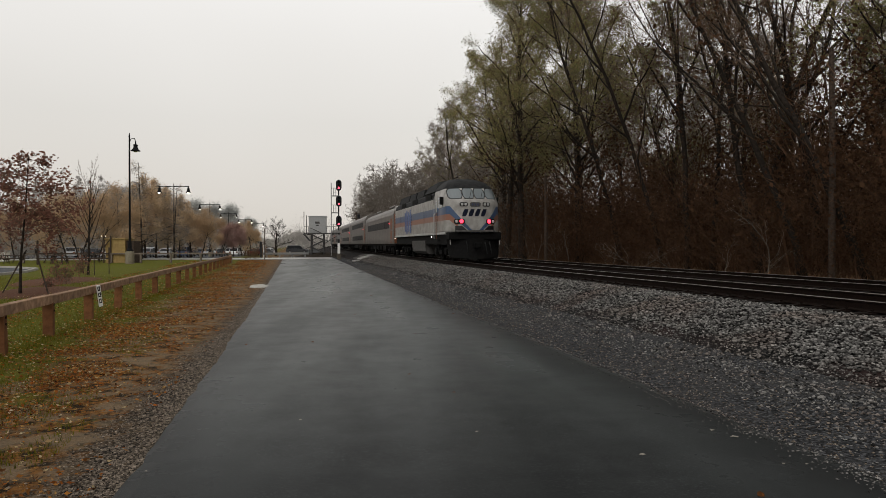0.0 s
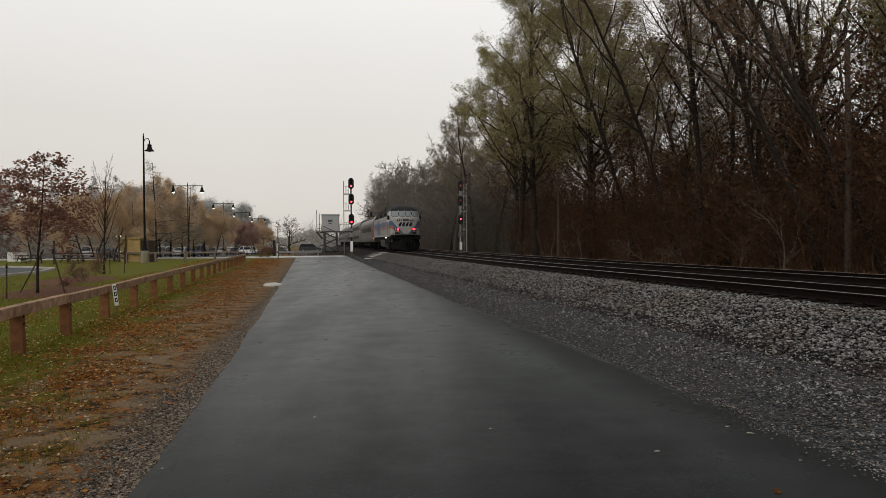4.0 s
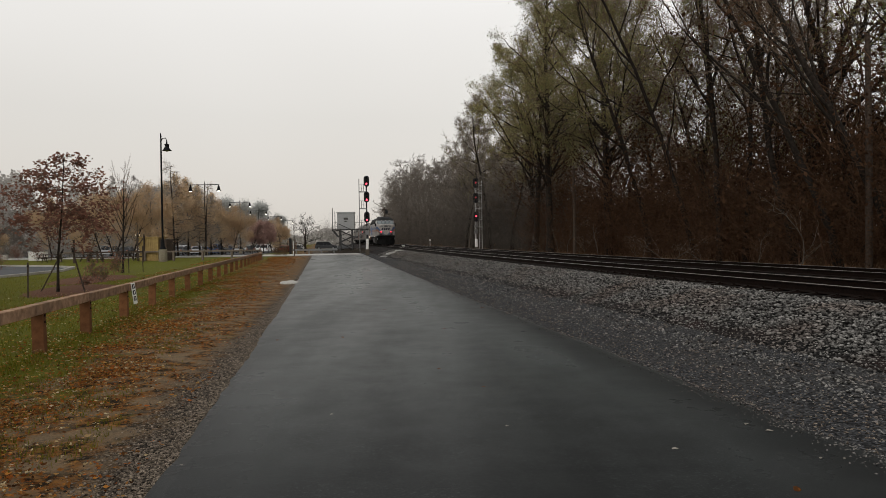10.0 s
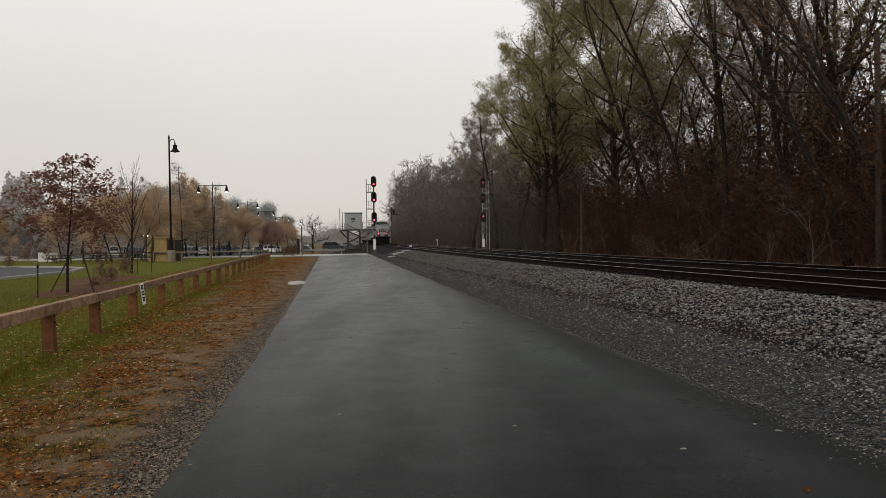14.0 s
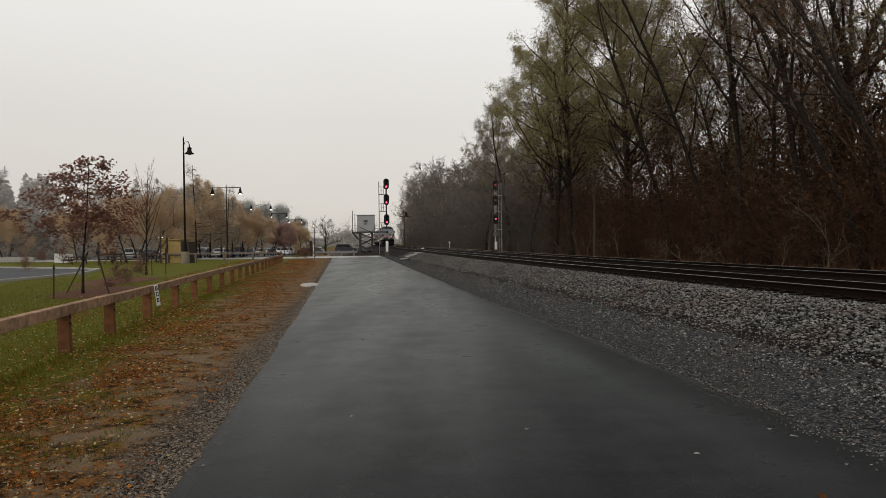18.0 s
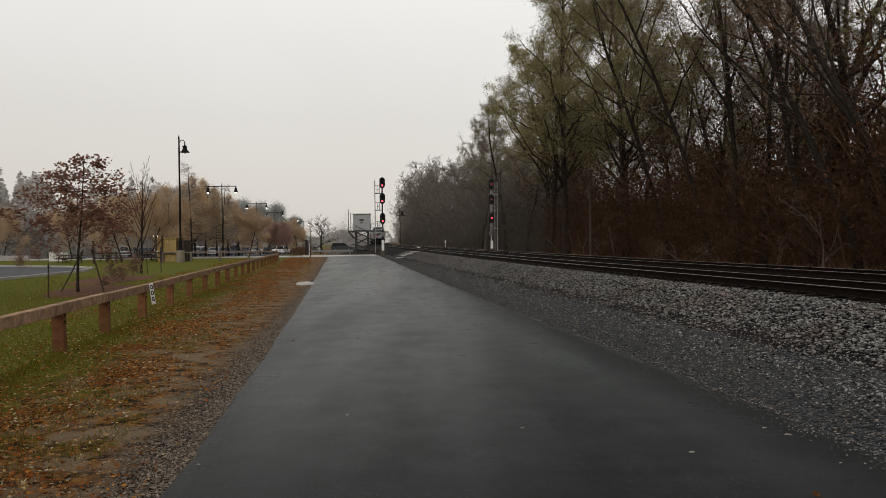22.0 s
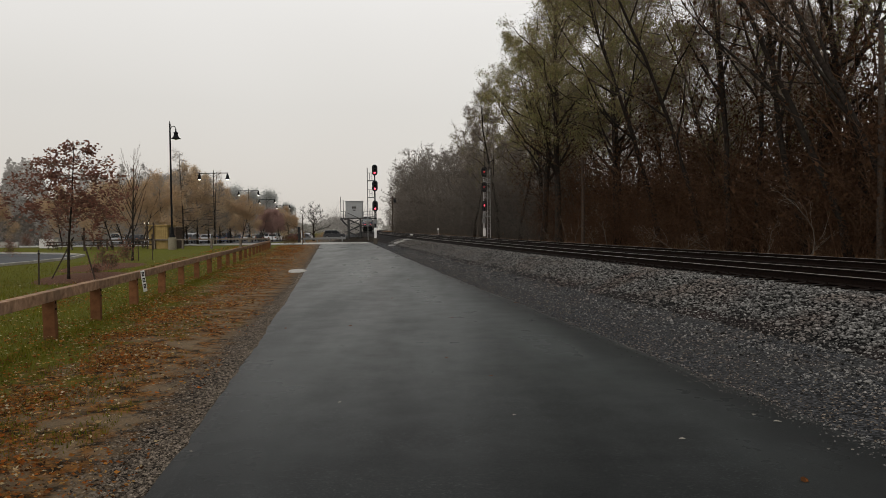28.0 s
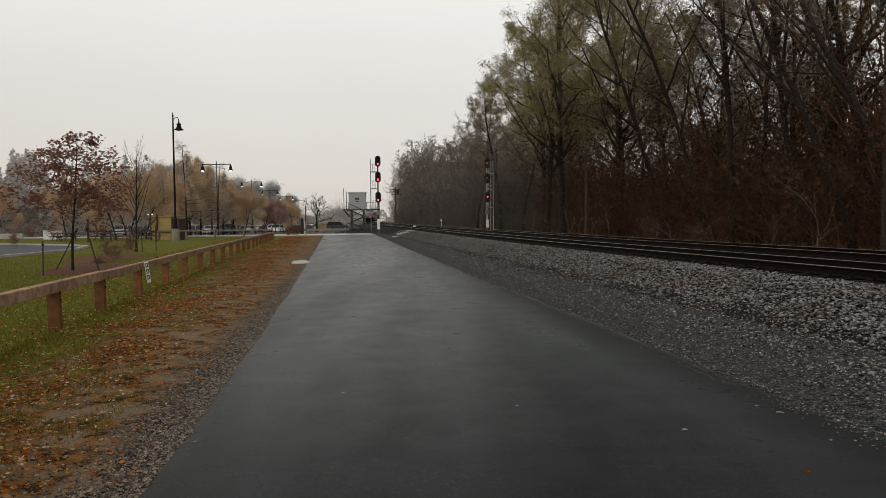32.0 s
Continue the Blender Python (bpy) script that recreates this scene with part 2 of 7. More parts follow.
def ground_z(x, y):
    p, zr = offset_of(x, y), rail_z(y)
    low = -0.5 * ease((y - 80) / 80) if p < -8 else 0.0
    if p < -8:
        low *= ease((-8 - p) / 12)
    if p <= -4.3:
        return low
    if p < -1.9:
        return low + (zr - 0.2 - low) * ease((p + 4.3) / 2.4)
    if p < 6.0:
        return zr - 0.2
    if p < 9.0:
        return zr - 0.2 - 0.5 * ease((p - 6) / 3.0)
    return zr - 0.7 + 0.02 * min(p - 9, 60)


# ---- ground materials ----
def asphalt_material():
    m, nt, bsdf = nodes_of("damp_asphalt", 0.5)
    vec = nt.nodes.new("ShaderNodeTexCoord").outputs["Object"]
    stretch = nt.nodes.new("ShaderNodeMapping")
    stretch.inputs["Rotation"].default_value = (0, 0, radians(-8))
    stretch.inputs["Scale"].default_value = (0.8, 0.12, 1.0)
    nt.links.new(vec, stretch.inputs["Vector"])
    along = stretch.outputs[0]
    grain = tex_noise(nt, vec, 110.0, 4.0, 0.7)
    broad = tex_noise(nt, along, 0.75, 4.0)
    mid = tex_noise(nt, vec, 1.6, 5.0, 0.65)
    col = ramp_of(nt, grain, [(0.32, (0.0021, 0.0023, 0.0023)), (0.7, (0.0145, 0.0158, 0.0162))])
    col = mixed(nt, ramp_of(nt, mid, [(0.4, (0, 0, 0)), (0.75, (0.35,) * 3)]), col, (0.015, 0.016, 0.0162))
    # worn patches show more of the pale stone
    specks = ramp_of(nt, tex_noise(nt, vec, 48.0, 3.0, 0.65), [(0.56, (0, 0, 0)), (0.68, (0.75,) * 3)])
    worn = ramp_of(nt, tex_noise(nt, vec, 0.9, 4.0), [(0.4, (0.25,) * 3), (0.7, (1,) * 3)])
    col = mixed(nt, mixed(nt, 1.0, specks, worn, "MULTIPLY"), col, (0.06, 0.064, 0.065))
    # short transverse cracks and tar marks
    across = nt.nodes.new("ShaderNodeMapping")
    across.inputs["Rotation"].default_value = (0, 0, radians(-8))
    across.inputs["Scale"].default_value = (0.35, 2.4, 1.0)
    nt.links.new(vec, across.inputs["Vector"])
    tar = ramp_of(nt, tex_noise(nt, across.outputs[0], 0.5, 2.0, 0.5), [(0.62, (0, 0, 0)), (0.74, (0.5,) * 3)])
    col = mixed(nt, tar, col, (0.006, 0.0065, 0.007))
    # both rims are darker, with a ragged inner border
    sep = nt.nodes.new("ShaderNodeSeparateXYZ")
    nt.links.new(vec, sep.inputs[0])
    ragged = mathn(nt, "MULTIPLY", mathn(nt, "SUBTRACT", tex_noise(nt, vec, 1.3, 5.0, 0.65), 0.5), 0.5)
    rim_l = mathn(nt, "ADD", mathn(nt, "ADD", sep.outputs[0], mathn(nt, "MULTIPLY", sep.outputs[1], 0.146)), 1.25)
    rim_r = mathn(nt, "SUBTRACT", 3.68, mathn(nt, "ADD", sep.outputs[0], mathn(nt, "MULTIPLY", sep.outputs[1], 0.131)))
    rim = ramp_of(nt, mathn(nt, "ADD", mathn(nt, "MINIMUM", rim_l, rim_r), ragged), [(0.1, (1, 1, 1)), (0.75, (0, 0, 0))])
    col = mixed(nt, mixed(nt, 1.0, rim, (0.6, 0.6, 0.6), "MULTIPLY"), col, (0.0055, 0.0058, 0.0058))
    nt.links.new(col, bsdf.inputs["Base Color"])
    damp = mathn(nt, "ADD", mathn(nt, "MULTIPLY", broad, 0.7), mathn(nt, "MULTIPLY", mid, 0.3))
    bsdf.inputs["Roughness"].default_value = 0.85
    bsdf.inputs["Specular IOR Level"].default_value = 0.05
    # a thin film of water lies on it
    wet = mixed(nt, tar, ramp_of(nt, damp, [(0.36, (0.84,) * 3), (0.62, (1.0,) * 3)]), (0.6, 0.6, 0.6))
    nt.links.new(ramp_of(nt, damp, [(0.36, (0.34,) * 3), (0.62, (0.26,) * 3)]), bsdf.inputs["Coat Roughness"])
    nt.links.new(wet, bsdf.inputs["Coat Weight"])
    bsdf.inputs["Coat IOR"].default_value = 1.06
    # sheen added to imitate bright sky reflection at a low angle, stronger in damp streaks
    low_sheen = mixed(nt, rim, ramp_of(nt, damp, [(0.4, (0.095,) * 3), (0.6, (0.21,) * 3)]), (0.07, 0.07, 0.07))
    nt.links.new(low_sheen, bsdf.inputs["Sheen Weight"])
    bsdf.inputs["Sheen Roughness"].default_value = 0.3
    bsdf.inputs["Sheen Tint"].default_value = (0.9, 1.0, 1.0, 1)
    bumped(nt, bsdf, tex_noise(nt, vec, 60.0, 4.0, 0.7), 0.7, 0.007)
    return m


def verge_material():
    """Gravel by the path, then earth with leaf mould, then lawn."""
    m, nt, bsdf = nodes_of("verge", 0.95)
    vec = nt.nodes.new("ShaderNodeTexCoord").outputs["Object"]
    sep = nt.nodes.new("ShaderNodeSeparateXYZ")
    nt.links.new(vec, sep.inputs[0])
    x, y = sep.outputs[0], sep.outputs[1]
    u = mathn(nt, "ADD", x, mathn(nt, "MULTIPLY", y, 0.15))
    wob = mathn(nt, "MULTIPLY", mathn(nt, "SUBTRACT", tex_noise(nt, vec, 1.5, 6.0, 0.7), 0.5), 2.6)
    wob = mathn(nt, "ADD", wob, mathn(nt, "MULTIPLY", mathn(nt, "SUBTRACT", tex_noise(nt, vec, 0.33, 3.0), 0.5), 2.4))
    uu = mathn(nt, "ADD", u, wob)
    fine = tex_noise(nt, vec, 38.0, 5.0, 0.7)
    lawn = ramp_of(nt, fine, [(0.3, (0.042, 0.045, 0.003)), (0.7, (0.118, 0.12, 0.009))])
    lawn = mixed(nt, ramp_of(nt, tex_noise(nt, vec, 0.5, 4.0), [(0.5, (0, 0, 0)), (0.75, (0.6,) * 3)]), lawn, (0.075, 0.06, 0.02))
    mould = ramp_of(nt, tex_noise(nt, vec, 14.0, 5.0, 0.75), [(0.28, (0.026, 0.013, 0.004)), (0.5, (0.14, 0.064, 0.017)), (0.72, (0.3, 0.148, 0.04))])
    earth = ramp_of(nt, fine, [(0.3, (0.1, 0.07, 0.042)), (0.7, (0.205, 0.152, 0.095))])
    vor = nt.nodes.new("ShaderNodeTexVoronoi")
    vor.inputs["Scale"].default_value = 46.0
    nt.links.new(vec, vor.inputs["Vector"])
    grit = mixed(nt, ramp_of(nt, vor.outputs["Color"], [(0.25, (0, 0, 0)), (0.9, (1, 1, 1))]), (0.013, 0.0103, 0.0082), (0.26, 0.215, 0.17))
    # pebbles darken towards their rims: gap shade painted in
    grit = mixed(nt, 1.0, grit, ramp_of(nt, vor.outputs["Distance"], [(0.2, (1.1,) * 3), (0.7, (0.15,) * 3)]), "MULTIPLY")
    grit = mixed(nt, ramp_of(nt, tex_noise(nt, vec, 1.9, 6.0, 0.75), [(0.48, (0, 0, 0)), (0.62, (0.6,) * 3)]), grit, earth)
    mould = mixed(nt, ramp_of(nt, tex_noise(nt, vec, 1.7, 6.0, 0.75), [(0.5, (0, 0, 0)), (0.62, (0.7,) * 3)]), mould, (0.165, 0.072, 0.018))
    mould = mixed(nt, ramp_of(nt, tex_noise(nt, vec, 5.5, 6.0, 0.8), [(0.48, (0, 0, 0)), (0.54, (0.97,) * 3)]), mould, (0.012, 0.009, 0.004))
    mould = mixed(nt, ramp_of(nt, tex_noise(nt, vec, 2.4, 5.0), [(0.46, (0, 0, 0)), (0.58, (0.85,) * 3)]), mould, earth)
    mould = mixed(nt, ramp_of(nt, mathn(nt, "SUBTRACT", tex_noise(nt, vec, 1.1, 6.0, 0.7), mathn(nt, "MULTIPLY", mathn(nt, "ADD", u, 3.4), 0.06)), [(0.5, (0, 0, 0)), (0.6, (0.75,) * 3)]), mould, lawn)
    lawn_edge = mathn(nt, "ADD", uu, mathn(nt, "MULTIPLY", y, 0.035))
    col = mixed(nt, ramp_of(nt, mathn(nt, "ADD", lawn_edge, 3.38, True), [(0.35, (0, 0, 0)), (0.75, (1, 1, 1))]), lawn, mould)
    narrow = mathn(nt, "SUBTRACT", 2.12, mathn(nt, "MULTIPLY", mathn(nt, "MINIMUM", y, 26.0), 0.024))
    col = mixed(nt, ramp_of(nt, mathn(nt, "ADD", mathn(nt, "ADD", u, mathn(nt, "MULTIPLY", wob, 0.35)), narrow, True), [(0.15, (0, 0, 0)), (0.6, (1, 1, 1))]), col, grit)
    nt.links.new(col, bsdf.inputs["Base Color"])
    bumped(nt, bsdf, fine, 0.8, 0.03)
    return m


def stone_bed(name, dark, light, scale, tint):
    m, nt, bsdf = nodes_of(name, 0.9)
    vec = nt.nodes.new("ShaderNodeTexCoord").outputs["Object"]
    vor = nt.nodes.new("ShaderNodeTexVoronoi")
    vor.inputs["Scale"].default_value = scale
    nt.links.new(vec, vor.inputs["Vector"])
    col = mixed(nt, ramp_of(nt, vor.outputs["Color"], [(0.2, (0, 0, 0)), (0.85, (1, 1, 1))]), dark, light)
    # each cell darkens outward, shade between stones set in the colour
    col = mixed(nt, 1.0, col, ramp_of(nt, vor.outputs["Distance"], [(0.25, (1.1,) * 3), (0.75, (0.25,) * 3)]), "MULTIPLY")
    col = mixed(nt, ramp_of(nt, tex_noise(nt, vec, 0.6, 4.0), [(0.45, (0, 0, 0)), (0.7, (0.6,) * 3)]), col, tint)
    nt.links.new(col, bsdf.inputs["Base Color"])
    inv = mathn(nt, "SUBTRACT", 1.0, vor.outputs["Distance"])
    bumped(nt, bsdf, inv, 0.9, 0.6 / scale)
    return m


ASPHALT = asphalt_material()
VERGE = verge_material()
GRIT = stone_bed("dark_grit", (0.0105, 0.0108, 0.0117), (0.088, 0.09, 0.095), 34.0, (0.042, 0.04, 0.038))
# near-black bed colour stands for shadow between the loose stones
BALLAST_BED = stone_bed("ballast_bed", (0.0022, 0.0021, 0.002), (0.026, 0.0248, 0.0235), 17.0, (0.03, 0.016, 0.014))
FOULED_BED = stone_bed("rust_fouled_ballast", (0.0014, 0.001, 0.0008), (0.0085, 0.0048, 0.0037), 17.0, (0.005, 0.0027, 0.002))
LITTER = surface("leaf_litter", (0.06, 0.034, 0.017), (0.22, 0.13, 0.066), 7.0, 0.95, 0, 0.9, 0.06, (0.17, 0.115, 0.06), 0.4, 0.6)
STONE = surface("ballast_stone", (0.027, 0.0262, 0.0252), (0.203, 0.195, 0.184), 24.0, 0.85, 0, 0.2, 0.004, (0.11, 0.075, 0.058), 0.75, 0.5, per_island=0.95)
PEBBLE = surface("pebble", (0.033, 0.026, 0.0205), (0.205, 0.168, 0.132), 30.0, 0.85, 0, 0.0, per_island=0.85)
LANE = surface("car_park_asphalt", (0.045, 0.047, 0.05), (0.08, 0.083, 0.088), 40.0, 0.75, 0, 0.2, 0.004, (0.03, 0.032, 0.035), 0.3, 0.6)
PALE_KERB = surface("pale_kerb_concrete", (0.27, 0.255, 0.23), (0.4, 0.38, 0.35), 22.0, 0.8, 0, 0.2, 0.005, (0.2, 0.18, 0.15), 0.8, 0.5)
WET_ROAD = surface("wet_pale_concrete", (0.18, 0.172, 0.16), (0.28, 0.268, 0.25), 22.0, 0.35, 0, 0.1, 0.004, (0.16, 0.15, 0.135), 0.5, 0.5)
STEEL_WORN = surface("worn_rail_steel", (0.18, 0.16, 0.145), (0.3, 0.275, 0.255), 14.0, 0.42, 0.8, 0.1, 0.002)
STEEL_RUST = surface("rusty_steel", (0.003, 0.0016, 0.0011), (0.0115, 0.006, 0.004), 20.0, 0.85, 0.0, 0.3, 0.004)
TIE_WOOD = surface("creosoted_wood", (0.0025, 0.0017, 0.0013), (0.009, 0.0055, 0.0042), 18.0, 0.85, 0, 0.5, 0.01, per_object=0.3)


def build_ground():
    ps = [-1600, -700, -330, -190, -130, -100, -80, -65, -54, -45, -38, -32, -27, -23, -20, -17.5, -15, -13, -11.5, -10, -9, -8, -7.2, -6.5, -6, -5.5, -5, -4.6, -4.2, -3.8, -3.4,
          -3, -2.6, -2.2, -1.8, -1, 0, 1, 2, 3, 4, 5, 6, 6.8, 7.6, 8.4, 9, 10, 12, 15, 19, 24, 32, 45, 65, 100, 180, 330, 700, 1600]
    ys, y = [], -60.0
    while y < 2600:
        ys.append(y)
        y += 2.0 if y < 60 else 5.0 if y < 200 else 20.0 if y < 500 else 150.0
    b = Build()
    verts = []
    for y in ys:
        for p in ps:
            x = track_x(y) + p / SLOPE_COS
            verts.append((x, y, ground_z(x, y)))
    n = len(ps)
    b.v = verts
    for i in range(len(ys) - 1):
        for j in range(n - 1):
            b.f.append((i * n + j, i * n + j + 1, i * n + j + 1 + n, i * n + j + n))
            mid = (ps[j] + ps[j + 1]) / 2
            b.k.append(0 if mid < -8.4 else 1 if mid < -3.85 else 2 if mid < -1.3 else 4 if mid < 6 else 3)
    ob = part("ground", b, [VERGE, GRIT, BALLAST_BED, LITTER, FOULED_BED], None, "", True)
    tagged(ob, "grassy verge, dark grit and stone ballast running into woodland floor", "ground", kind="structure")


def flat_strip(name, left, right, ys, z, material, label, thick=0.05):
    """A slab whose edges are functions of y."""
    b = Build()
    sections = []
    for y in ys:
        xl, xr = left(y), right(y)
        zl, zr_ = ground_z(xl, y) + z, ground_z(xr, y) + z
        w = min(0.12, (xr - xl) * 0.2)
        sections.append([(xl, y, zl - thick), (xr, y, zr_ - thick), (xr, y, zr_ - 0.012), (xr - w, y, zr_), (xl + w, y, zl), (xl, y, zl - 0.012)])
    b.loft(sections)
    ob = part(name, b, material, None, "", False)
    return tagged(ob, label, name.split("_")[-1], kind="structure")


def path_left(y):
    return -1.0 - 0.146 * y - 0.25 * math.exp(-max(y, 0.0) / 6) - 0.0022 * max(0.0, y - 25) + 0.05 * noise.noise(Vector((y * 0.35, 0, 3))) + 0.05 * noise.noise(Vector((y * 2.6, 0, 5)))


def path_right(y):
    return 3.68 - 0.131 * y + 0.16 * math.exp(-(max(y, 0.0) / 16) ** 4) + 0.003 * max(0.0, y - 40) + 0.05 * noise.noise(Vector((y * 0.3, 7, 0))) + 0.05 * noise.noise(Vector((y * 2.1, 7, 0)))


def build_paths():
    flat_strip("path", path_left, path_right, [-12 + 0.25 * i for i in range(160)] + [28 + 0.5 * i for i in range(140)], 0.028, ASPHALT, "damp dark asphalt path beside the railway")
    flat_strip("crossing_road", lambda y: -60, lambda y: -9.4 - 0.131 * (y - 98), [84 + i for i in range(12)], 0.05, WET_ROAD, "pale wet concrete road that crosses the end of the path")
    b = Build()
    # car park lane beyond the lawn
    outline = [(-21.0, 26.0), (-21.2, 31.0), (-21.6, 38), (-22.4, 44), (-24.6, 50.0), (-28.0, 53.5), (-40, 60.5), (-75, 64), (-75, 12), (-30, 12)]
    n = len(outline)
    b.add([(x, y, 0.03) for x, y in outline] + [(x, y, -0.08) for x, y in outline], [tuple(range(n - 1, -1, -1))] + [(i, (i + 1) % n, (i + 1) % n + n, i + n) for i in range(n)])
    tagged(part("drive", b, LANE), "grey asphalt drive behind the lawn", "drive", kind="structure")
    kerb = Build()
    pts = outline[1:8]
    for a, c in zip(pts, pts[1:]):
        d = (Vector((*c, 0)) - Vector((*a, 0)))
        m = Matrix.Translation((*a, 0)) @ d.to_track_quat("X", "Z").to_matrix().to_4x4()
        kerb.box(0, d.length, -0.08, 0.08, -0.05, 0.15, m, bevel=0.02)
    tagged(part("kerb", kerb, PALE_KERB), "pale concrete kerb round the drive", "kerb", kind="structure")
    flat_strip("car_park", lambda y: -130, lambda y: -26 - 0.13 * (y - 110), [104 + 6 * i for i in range(22)], 0.03, LANE, "wide grey asphalt car park")


def rail_profile():
    return [(-0.07, -0.17), (0.07, -0.17), (0.07, -0.158), (0.012, -0.135), (0.012, -0.04), (0.036, -0.03), (0.036, -0.006), (0.026, 0.0), (-0.026, 0.0), (-0.036, -0.006), (-0.036, -0.03), (-0.012, -0.04), (-0.012, -0.135), (-0.07, -0.158)]


def build_track():
    ys = [-30 + 2.5 * i for i in range(60)] + [120 + 10 * i for i in range(90)]
    prof = rail_profile()
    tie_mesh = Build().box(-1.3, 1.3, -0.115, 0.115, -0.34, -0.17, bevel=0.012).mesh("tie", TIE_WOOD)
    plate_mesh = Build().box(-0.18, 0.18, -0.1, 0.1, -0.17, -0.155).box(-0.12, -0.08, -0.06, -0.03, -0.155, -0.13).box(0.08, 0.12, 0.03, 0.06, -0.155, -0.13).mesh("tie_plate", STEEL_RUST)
    for mid, label in ((0.0, "ballasted railway track with worn rails on wooden ties"), (4.0, "second railway track with worn rails on wooden ties")):
        track = thing("railway_track", label, "track", "railway tracks", "structure")
        for side in (-0.7525, 0.7525):
            sections = []
            for y in ys:
                c = beside(y, mid + side, rail_z(y))
                right = (beside(y, mid + side + 1, rail_z(y)) - c)
                sections.append([c + right * u + Vector((0, 0, w)) for u, w in prof])
            b = Build()
            b.loft(sections)
            b.k = [1 if (i % 14) in (6, 7, 8) else 0 for i in range(len(b.f))]
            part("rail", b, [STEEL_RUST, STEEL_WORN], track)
        far = []
        y = 2.0
        while y < 250:
            s = track_x(y + 0.5) - track_x(y - 0.5)
            c = beside(y, mid, rail_z(y))
            m = Matrix.Translation(c) @ Matrix.Rotation(-math.atan(s), 4, "Z")
            if y < 72:
                t = part("tie", tie_mesh, None, track, m=m)
                if y < 26 and mid == 0.0:
                    for side in (-0.7525, 0.7525):
                        part("tie_plate", plate_mesh, None, t, m=pose(side, 0, 0))
            else:
                far.append(m)
            y += 0.53
        b = Build()
        for m in far:
            b.box(-1.3, 1.3, -0.115, 0.115, -0.34, -0.17, m)
        tagged(part("tie_row", b, TIE_WOOD, track), kind="stuff")


def stone_shapes(rng, count):
    shapes = []
    for _ in range(count):
        v = np.array([(1, 0, 0), (-1, 0, 0), (0, 1, 0), (0, -1, 0), (0, 0, 1), (0, 0, -1), (.6, .6, .6), (-.6, -.6, .5)], float)
        v *= rng.uniform(0.6, 1.25, size=(8, 1))
        f = [(0, 2, 6), (2, 4, 6), (4, 0, 6), (1, 3, 7), (3, 4, 7), (4, 1, 7), (2, 1, 4), (3, 0, 4), (2, 0, 5), (1, 2, 5), (3, 1, 5), (0, 3, 5)]
        shapes.append((v, np.array(f)))
    return shapes


def scatter_stones(name, count, place, sizes, material, label, seed):
    rng = np.random.default_rng(seed)
    shapes = stone_shapes(rng, 6)
    if sizes[1] < 0.018:
        shapes = [(v[:6], np.array([(0, 2, 4), (2, 1, 4), (1, 3, 4), (3, 0, 4), (2, 0, 5), (1, 2, 5), (3, 1, 5), (0, 3, 5)])) for v, f in shapes]
    pieces = []
    for v, f in shapes:
        n = count // 6
        pts = place(rng, n)
        s = rng.uniform(*sizes, size=n)[:, None] * rng.uniform(0.7, 1.2, size=(n, 3)) * np.array([1.35, 1.0, 0.75])
        a, tip = rng.uniform(0, 6.28, n), rng.normal(0, 0.35, n)
        ca, sa, ct, st, o = np.cos(a), np.sin(a), np.cos(tip), np.sin(tip), np.zeros(n)
        flat = np.stack([np.stack([ca, -sa * ct, sa * st], -1), np.stack([sa, ca * ct, -ca * st], -1), np.stack([o, st, ct], -1)], 1)
        pieces.append(scattered(v, f, pts, flat, s))
    v, f = joined(pieces)
    return tagged(part(name, many(name, v, f, material), None), label, name.split("_")[-1], kind="stuff")


def ballast_places(rng, n):
    y = 5 + 75 * rng.random(n) ** 1.9
    p = np.where(rng.random(n) < 0.97, -1.25 - 2.2 * rng.beta(1.0, 1.05, n), rng.uniform(-0.6, 6.2, n))
    # some lie strewn below the foot of the bank
    p = np.where(rng.random(n) < 0.06, -3.3 - np.abs(rng.normal(0, 0.6, n)), p)
    out = []
    for a, c in zip(y, p):
        x = track_x(a) + c / SLOPE_COS
        out.append((x, a, ground_z(x, a) + rng.uniform(-0.005, 0.03)))
    return np.array(out)


def foot_places(rng, n):
    """The finer stones below the bank."""
    y = 5 + 50 * rng.random(n) ** 2.2
    p = -2.7 - 2.9 * rng.beta(1.0, 1.9, n)
    return np.array([(track_x(c) + q / SLOPE_COS, c, ground_z(track_x(c) + q / SLOPE_COS, c) + rng.uniform(-0.004, 0.012)) for q, c in zip(p, y)])


def shoulder_places(rng, n):
    y = 3 + 45 * rng.random(n) ** 2.0
    left = rng.random(n) < 0.8
    u = np.where(left, -0.97 - 0.25 * np.exp(-y / 6) - np.abs(rng.normal(0, 0.3, n)) * np.clip(1.1 - y / 28, 0.3, 1), 3.5 + np.abs(rng.normal(0, 0.8, n)))
    x = np.where(left, u - 0.146 * y, u - 0.131 * y)
    return np.array([(a, c, ground_z(a, c) + 0.003) for a, c in zip(x, y)])


def grit_places(rng, n):
    y = 4 + 46 * rng.random(n) ** 2.0
    p = rng.uniform(-7.0, -3.6, n)
    # grit washed over the edge of the asphalt
    spilt = rng.random(n) < 0.22
    x = np.where(spilt, np.array([path_right(c) for c in y]) - np.abs(rng.normal(0, 0.14, n)) + 0.04, np.array([track_x(c) for c in y]) + p / SLOPE_COS)
    return np.array([(a, c, ground_z(a, c) + (0.03 if s else 0.002)) for a, c, s in zip(x, y, spilt)])


